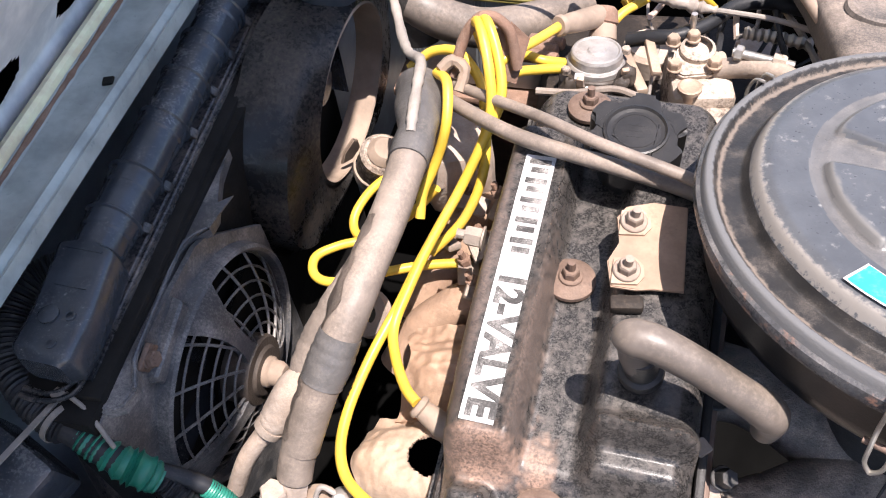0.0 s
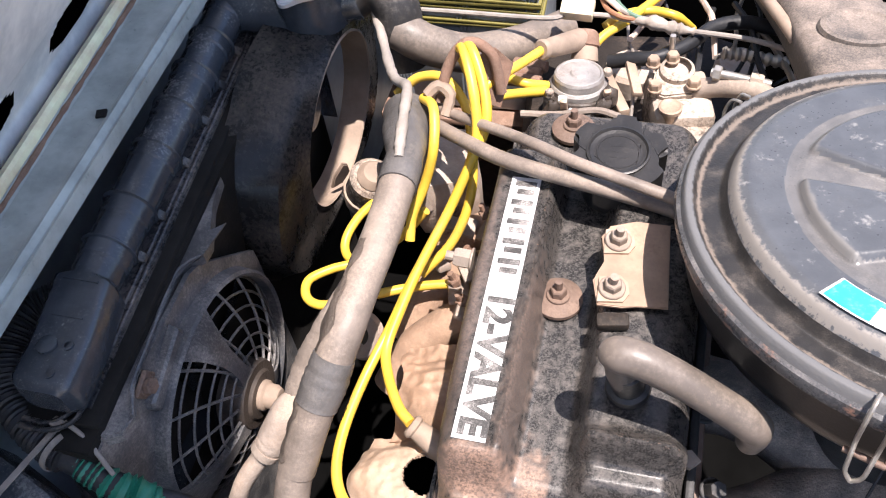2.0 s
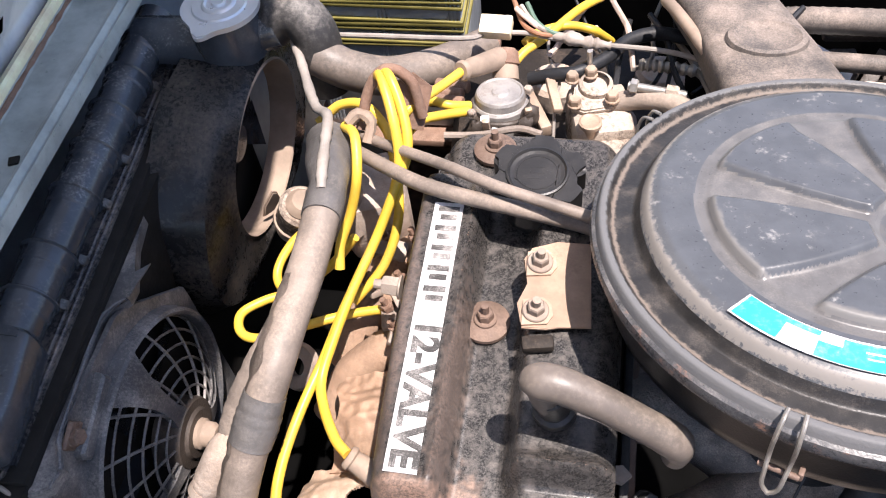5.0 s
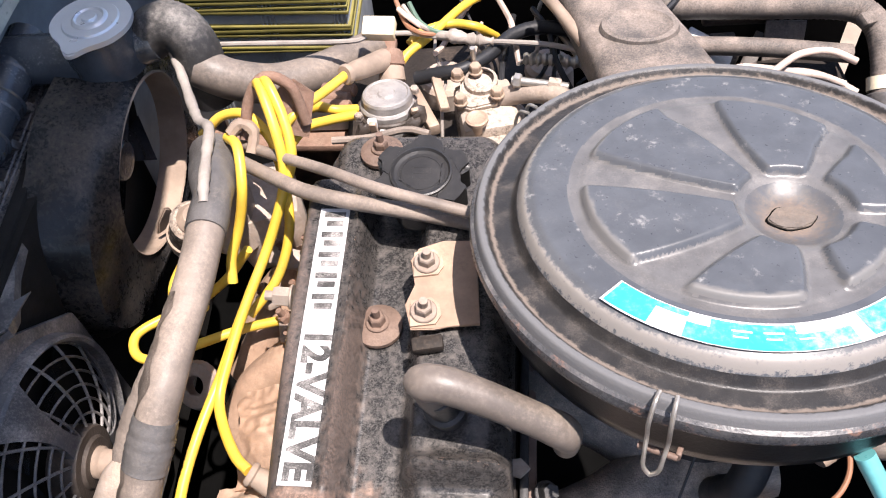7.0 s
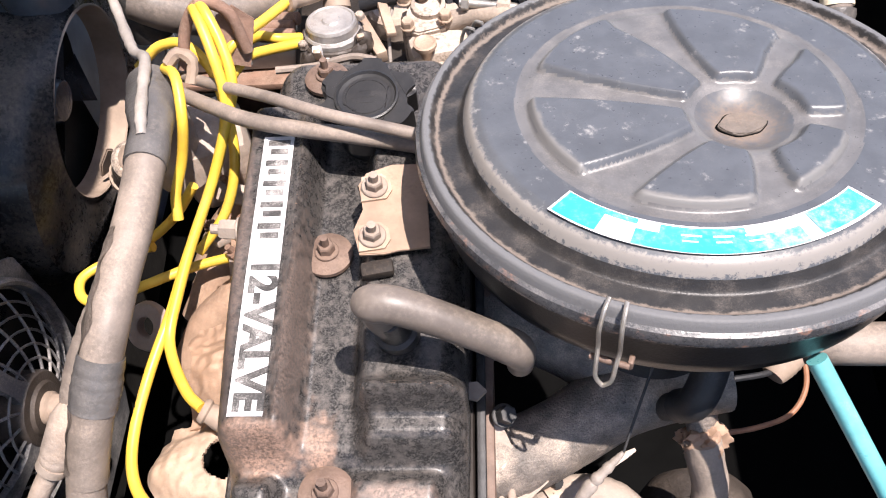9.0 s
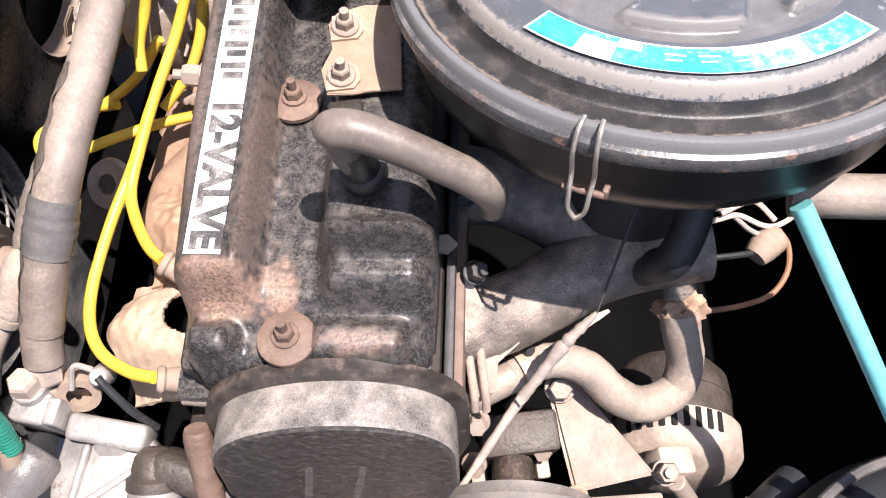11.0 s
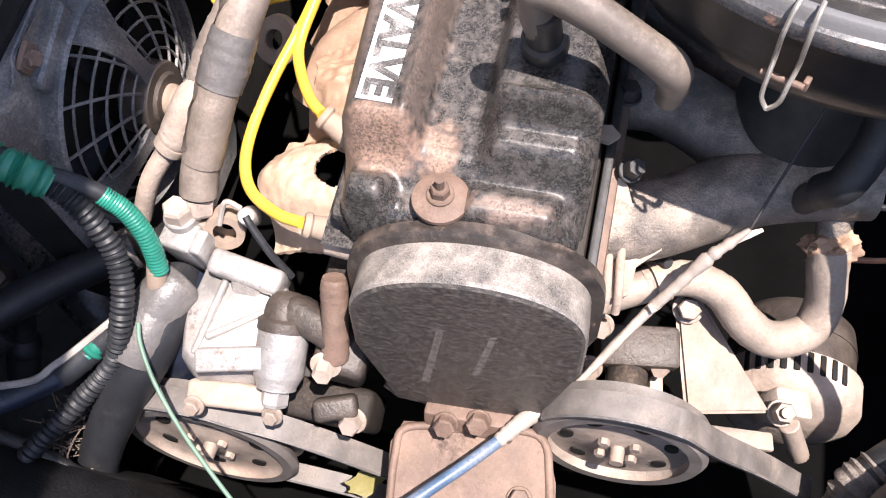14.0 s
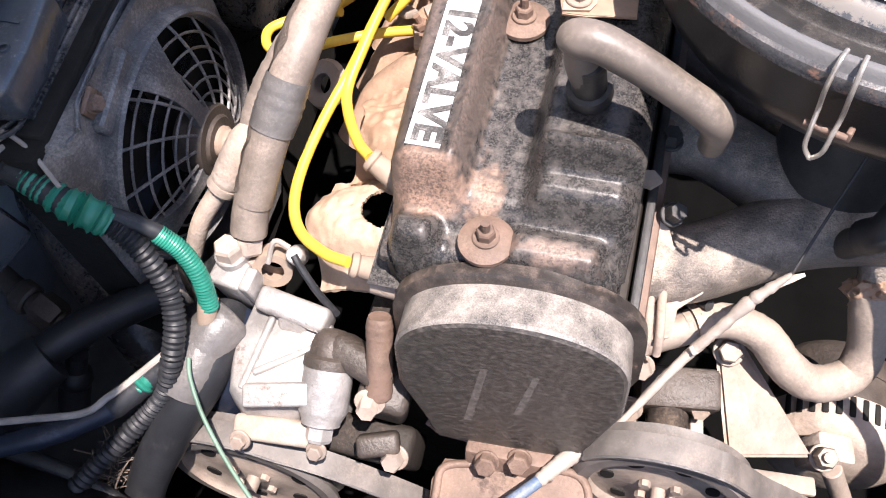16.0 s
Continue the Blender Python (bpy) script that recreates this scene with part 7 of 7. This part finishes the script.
arch = thing("splash_guard", "black textured splash guard at the bay's corner", "splash guard")
bm = bmesh.new()
g = {}
for i in range(25):
    for j in range(25):
        u, v = i / 24, j / 24
        x, y = -0.40 + 0.25 * u, -0.54 + 0.25 * v
        z = 0.725 - 0.05 * smooth01(u, 0.45, 1.0) - 0.10 * smooth01(u, 0.8, 1.0) - 0.035 * smooth01(v, 0.7, 1.0) - 0.10 * smooth01(v, 0.92, 1.0) + 0.004 * noise.noise(Vector((x * 25, y * 25, 0)))
        g[i, j] = bm.verts.new((x, y, z))
for i in range(24):
    for j in range(24):
        bm.faces.new((g[i, j], g[i + 1, j], g[i + 1, j + 1], g[i, j + 1]))
bmesh.ops.solidify(bm, geom=bm.faces[:], thickness=0.003)
part("guard_sheet", bm, m_guardblack, arch, smooth=60)
part("guard_seam", tube(bmesh.new(), [(-0.40, -0.300, 0.700), (-0.33, -0.302, 0.702), (-0.27, -0.306, 0.690), (-0.22, -0.318, 0.665)], 0.006, 12, 6), m_guardblack, arch, "rolled rubber edge")
lbox = thing("relay_box", "black plastic relay box beside the radiator", "relay box")
part("box_body", box(bmesh.new(), (-0.332, -0.205, 0.845), (0.07, 0.065, 0.05), pose(0, 0, 0, 8, 10, -20), 0.006), m_plastic, lbox)

# ---- taped cable across the front ----
dc = thing("taped_cable", "grey taped cable with a blue end across the engine front", "cable")
part("cable_run", tube(bmesh.new(), [(0.1876, -0.1094, 0.815), (0.1785, -0.1160, 0.807), (0.1675, -0.1244, 0.797), (0.1533, -0.1375, 0.778), (0.137, -0.1532, 0.757), (0.1109, -0.1875, 0.735), (0.096, -0.2057, 0.722), (0.088, -0.212, 0.719)], 0.0040, 12, 8, rads=[0.35, 0.85, 1.05, 1.05, 0.82, 0.62, 0.7, 0.85], wob=0.34, seed=11), m_paletape, dc)
part("taped_joint", tube(bmesh.new(), [(0.088, -0.212, 0.719), (0.080, -0.2180, 0.718), (0.070, -0.229, 0.718), (0.060, -0.242, 0.719)], 0.0054, 12, 6, rads=[0.85, 1.1, 1.05, 0.85], wob=0.24, seed=12), m_paletape, dc, "wrinkled grey tape")
part("blue_end", tube(bmesh.new(), [(0.060, -0.242, 0.719), (0.0445, -0.2600, 0.721), (0.0307, -0.2746, 0.722), (0.0129, -0.2932, 0.722), (-0.02, -0.327, 0.72)], 0.0042, 12, 6), m_blue, dc, "faded blue sleeve")
part("free_end", tube(bmesh.new(), [(0.1800, -0.1150, 0.8075), (0.1880, -0.1105, 0.8105), (0.1955, -0.1066, 0.8120)], 0.0024, 8, 5, rads=[1, 1, 0.5]), m_copper, dc)
part("torn_flap", box(bmesh.new(), (0.1430, -0.1480, 0.7655), (0.010, 0.006, 0.0012), pose(0, 0, 0, 20, 30, 50), 0.0004), m_paletape, dc, "loose end of the tape")
part("thin_wire", tube(bmesh.new(), [(0.1876, -0.1094, 0.815), (0.1960, -0.0900, 0.835), (0.207, -0.066, 0.86), (0.216, -0.048, 0.885)], 0.0009, 6, 5), m_iron, dc)

# ---- right side ----
stay = thing("bonnet_stay", "turquoise painted steel stay bar", "stay")
bm = bmesh.new()
SD = Vector((0.40, -0.235, 0.750)) - Vector((0.280, -0.097, 0.918))
cyl(bm, Vector((0.280, -0.097, 0.918)), Vector((0.280, -0.097, 0.918)) + SD, 0.0058, None, 12)
part("bar", bm, m_teal, stay)
cable("warm_air_hose", "beige dusty warm air hose", [(0.285, -0.075, 0.895), (0.31, -0.078, 0.898), (0.345, -0.078, 0.897), (0.39, -0.075, 0.89)], 0.0125, m_pipe, "hose", seg=18)
rc = thing("loose_connector", "tan plug with loose pale and brown wires", "connector")
bm = bmesh.new()
tube(bm, [(0.330, -0.004, 0.700), (0.340, 0.006, 0.703), (0.350, 0.012, 0.705)], 0.012, 14, 5, rads=[0.8, 1.1, 0.9], wob=0.12, seed=13)
part("plug", bm, m_tan, rc)
for k, pts in enumerate(([(0.285, -0.052, 0.70), (0.312, -0.047, 0.70), (0.337, -0.037, 0.70), (0.352, -0.018, 0.702), (0.356, 0.004, 0.704), (0.350, 0.018, 0.706)],
                         [(0.284, 0.013, 0.72), (0.300, 0.017, 0.722), (0.316, 0.022, 0.72), (0.335, 0.016, 0.715), (0.35, 0.02, 0.71), (0.365, 0.026, 0.722)],
                         [(0.288, 0.022, 0.725), (0.305, 0.026, 0.722), (0.325, 0.014, 0.712), (0.338, 0.010, 0.708)],
                         [(0.345, 0.020, 0.716), (0.332, 0.032, 0.722), (0.32, 0.028, 0.73), (0.30, 0.018, 0.728)])):
    part("loose_wire", tube(bmesh.new(), pts, 0.0022, 8, 6), (m_brownwire, m_copper, m_wire, m_copper)[k], rc)
part("loose_wire", tube(bmesh.new(), [(0.257, -0.026, 0.72), (0.285, -0.015, 0.715), (0.315, -0.008, 0.71), (0.33, -0.002, 0.704)], 0.0026, 8, 6), m_black, rc)
lh = thing("lower_hose", "black hose with a crusted pale end and white coupling", "hose")
part("hose", tube(bmesh.new(), [(0.300, -0.225, 0.635), (0.309, -0.204, 0.655), (0.325, -0.187, 0.665), (0.345, -0.170, 0.66)], 0.0145, 18, 6), m_black, lh)
part("crust", tube(bmesh.new(), [(0.303, -0.216, 0.645), (0.310, -0.203, 0.656), (0.322, -0.190, 0.665)], 0.0168, 22, 8, rads=[0.85, 1.05, 0.85], wob=0.30, seed=14), m_crust, lh, "crusted grey dirt")
part("coupling", cyl(bmesh.new(), (0.2960, -0.2330, 0.627), (0.3020, -0.2190, 0.643), 0.0135, 0.0145, 20, 0.002), m_white, lh, "white plastic coupling")
rl = thing("wing_liner", "black curved plastic wing liner with a pale edge", "liner")
part("liner_body", tube(bmesh.new(), [(0.30, -0.30, 0.69), (0.325, -0.245, 0.70), (0.37, -0.205, 0.70), (0.44, -0.18, 0.68)], 0.034, 24, 6), m_black, rl)
part("liner_edge", tube(bmesh.new(), [(0.288, -0.285, 0.722), (0.308, -0.232, 0.733), (0.352, -0.187, 0.734), (0.43, -0.155, 0.715)], 0.0035, 8, 6), m_tape, rl)

# ---- wires at the far side ----
ww = thing("grey_wire_run", "grey taped wire crossing to the cream connector", "wire")
part("wire", tube(bmesh.new(), [(-0.215, 0.285, 0.900), (-0.192, 0.284, 0.893), (-0.131, 0.281, 0.895), (-0.056, 0.284, 0.893), (-0.040, 0.292, 0.893)], 0.0024, 8, 6), m_wire, ww)
part("wire", tube(bmesh.new(), [(-0.02, 0.295, 0.892), (0.002, 0.294, 0.892), (0.042, 0.284, 0.892), (0.08, 0.281, 0.892), (0.119, 0.276, 0.892), (0.156, 0.262, 0.892)], 0.0024, 8, 6), m_wire, ww)
part("frayed_wrap", tube(bmesh.new(), [(0.020, 0.290, 0.893), (0.036, 0.286, 0.895), (0.052, 0.283, 0.893), (0.070, 0.282, 0.892)], 0.0052, 10, 6, rads=[0.5, 1.1, 1.2, 0.6], wob=0.6, seed=21), m_paletape, ww, "frayed pale tape")
for k, (mm, dx) in enumerate(((m_copper, 0.0), (m_paletape, 0.004), (m_palegreen, 0.009), (m_brownwire, -0.003))):
    part("loose_strand", tube(bmesh.new(), [(-0.014 + dx, 0.312 + 0.004 * k, 0.905), (-0.004 + dx, 0.303, 0.902 - 0.002 * k), (0.010 + dx, 0.296 - 0.002 * k, 0.896), (0.026 + dx, 0.291, 0.893)], 0.0022, 8, 5), mm, ww)
part("connector", box(bmesh.new(), (-0.030, 0.297, 0.896), (0.028, 0.018, 0.013), pose(0, 0, 0, 24, 0, -3), 0.0012), m_connector, ww, "cream plastic connector")
lm = thing("grey_loom", "twisted grey taped loom running down to the pipe", "wiring loom")
part("loom", tube(bmesh.new(), [(-0.207, 0.266, 0.912), (-0.200, 0.254, 0.910), (-0.186, 0.226, 0.905), (-0.172, 0.197, 0.900), (-0.158, 0.172, 0.908), (-0.143, 0.154, 0.918), (-0.136, 0.122, 0.922), (-0.130, 0.092, 0.925), (-0.128, 0.078, 0.92)], 0.0042, 10, 6, wob=0.25, seed=15), m_wire, lm)
cable("black_harness", "black wiring harness behind the distributor", [(0.003, 0.261, 0.870), (0.025, 0.258, 0.878), (0.043, 0.258, 0.882), (0.066, 0.277, 0.882), (0.085, 0.302, 0.882), (0.110, 0.315, 0.880), (0.14, 0.316, 0.875), (0.20, 0.33, 0.86)], 0.0062, m_black, "wiring loom")
rnd = random.Random(4)
for k in range(16):
    x, y = 0.03 + 0.012 * k + rnd.uniform(-0.01, 0.01), 0.30 + rnd.uniform(-0.05, 0.06)
    a = rnd.uniform(-0.6, 0.6)
    pts = [(x + math.sin(a) * s + rnd.uniform(-0.006, 0.006), y + math.cos(a) * s, 0.845 + rnd.uniform(0, 0.03) - 0.3 * s * s) for s in (-0.06, -0.03, 0.0, 0.04, 0.08)]
    cable("thin_wire", "thin dusty wire in the tangle behind the engine", pts, rnd.choice((0.0015, 0.002, 0.0028)), rnd.choice((m_black, m_black, m_wire, m_copper, m_brownwire)), "wire", "tangled wires", 7, 4)
cable("brown_strap", "brown rubber strap beside the intake duct", [(0.112, 0.30, 0.925), (0.120, 0.279, 0.930), (0.136, 0.245, 0.930), (0.150, 0.225, 0.920), (0.156, 0.210, 0.905)], 0.005, m_tan, "strap")
hh = thing("heater_hose", "dusty ribbed heater hose along the bulkhead", "hose")
part("hose", tube(bmesh.new(), [(0.20, 0.40, 0.83), (0.246, 0.392, 0.840), (0.329, 0.388, 0.842), (0.395, 0.384, 0.842), (0.418, 0.366, 0.838), (0.423, 0.334, 0.825), (0.421, 0.300, 0.805)], 0.0128, 20, 6, rib=0.05, ribs=52), m_rubber, hh)
HC = Matrix.Translation((0.4215, 0.312, 0.811)) @ frame_of((0, -0.8, -0.6))
part("hose_clamp", lathe(bmesh.new(), [(0.0130, -0.006), (0.0148, -0.006), (0.0148, 0.006), (0.0130, 0.006)], HC, 26), m_connector, hh, "pale band clamp")
part("clamp_screw", box(bmesh.new(), HC @ Vector((0.002, -0.0150, 0)), (0.005, 0.004, 0.008), HC.to_3x3().to_4x4(), 0.001), m_black, hh)
part("hose_collar", lathe(bmesh.new(), [(0.0125, 0.008), (0.0160, 0.010), (0.0160, 0.015), (0.0148, 0.018), (0.0142, 0.034), (0.0160, 0.036), (0.0160, 0.041), (0.012, 0.043)], HC, 28), m_tape, hh, "grey rubber collar")
part("hose_spigot", lathe(bmesh.new(), [(0, 0.04), (0.0118, 0.04), (0.0118, 0.075), (0, 0.075)], HC, 24), m_alu, hh)
part("hose_tab", box(bmesh.new(), (0.407, 0.360, 0.846), (0.016, 0.014, 0.010), pose(0, 0, 0, 20, 10, 30), 0.003), m_rubber, hh)
cable("heater_pipe", "dark heater pipe below the hose", [(0.24, 0.36, 0.82), (0.32, 0.355, 0.82), (0.40, 0.35, 0.815)], 0.009, m_rubber, "pipe")
for pts in ([(0.30, 0.268, 0.858), (0.315, 0.280, 0.864), (0.332, 0.291, 0.866), (0.357, 0.296, 0.864), (0.379, 0.289, 0.858)], [(0.27, 0.285, 0.85), (0.287, 0.291, 0.852), (0.324, 0.283, 0.853), (0.356, 0.280, 0.848), (0.38, 0.27, 0.84)], [(0.30, 0.30, 0.84), (0.34, 0.285, 0.85), (0.37, 0.275, 0.845)]):
    cable("pale_vacuum_pipe", "thin pale vacuum pipe near the bulkhead", pts, 0.0032, m_copper, "pipe", "vacuum pipes")
rb = thing("bulkhead_box", "grimy dark castings and boxes near the bulkhead", "housing")
part("casting", box(bmesh.new(), (0.33, 0.33, 0.74), (0.16, 0.10, 0.10), pose(0, 0, 0, 5, 0, 10), 0.015), m_block, rb)
part("white_tag", box(bmesh.new(), (0.272, 0.372, 0.80), (0.05, 0.03, 0.016), pose(0, 0, 0, 10, 20, -20), 0.002), m_white, rb)
part("grey_plate", prism(bmesh.new(), [(-0.016, 0.0), (0.010, 0.0), (0.013, 0.014), (0.021, 0.020), (0.022, 0.05), (-0.016, 0.05)], 0.003, pose(0.345, 0.372, 0.775, 62, 0, 0)), m_rubber, rb)
part("sloped_strap", box(bmesh.new(), (0.316, 0.372, 0.79), (0.014, 0.06, 0.004), pose(0, 0, 0, 30, 10, -25), 0.001), m_oily, rb)
part("dark_box", box(bmesh.new(), (0.286, 0.386, 0.78), (0.034, 0.03, 0.05), pose(0, 0, 0, 15, 0, 5), 0.003), m_shroud, rb)
part("bracket_bar", box(bmesh.new(), (0.305, 0.41, 0.818), (0.07, 0.02, 0.018), pose(0, 0, 0, 20, 0, 3), 0.004), m_oily, rb)
bolt("bracket_nut", (0.312, 0.400, 0.826), (0, -0.6, 0.8), 0.010, 0.006, m_plate, rb)
gear = thing("gearbox", "oily aluminium gearbox casing in shadow", "gearbox")
bm = bmesh.new()
box(bm, (0.03, 0.30, 0.66), (0.22, 0.24, 0.26), pose(0, 0, 0, 0, 0, 5), 0.03)
part("casing", bm, m_block, gear)
for k, (x, y, z, r) in enumerate(((0.02, 0.33, 0.80, 0.03), (0.08, 0.28, 0.80, 0.022), (0.12, 0.36, 0.79, 0.028), (-0.04, 0.28, 0.80, 0.02))):
    part("casing_boss", cyl(bmesh.new(), (x, y, z - 0.06), (x, y, z + 0.012), r, r * 0.85, 20, 0.004), m_alu_dirty, gear)
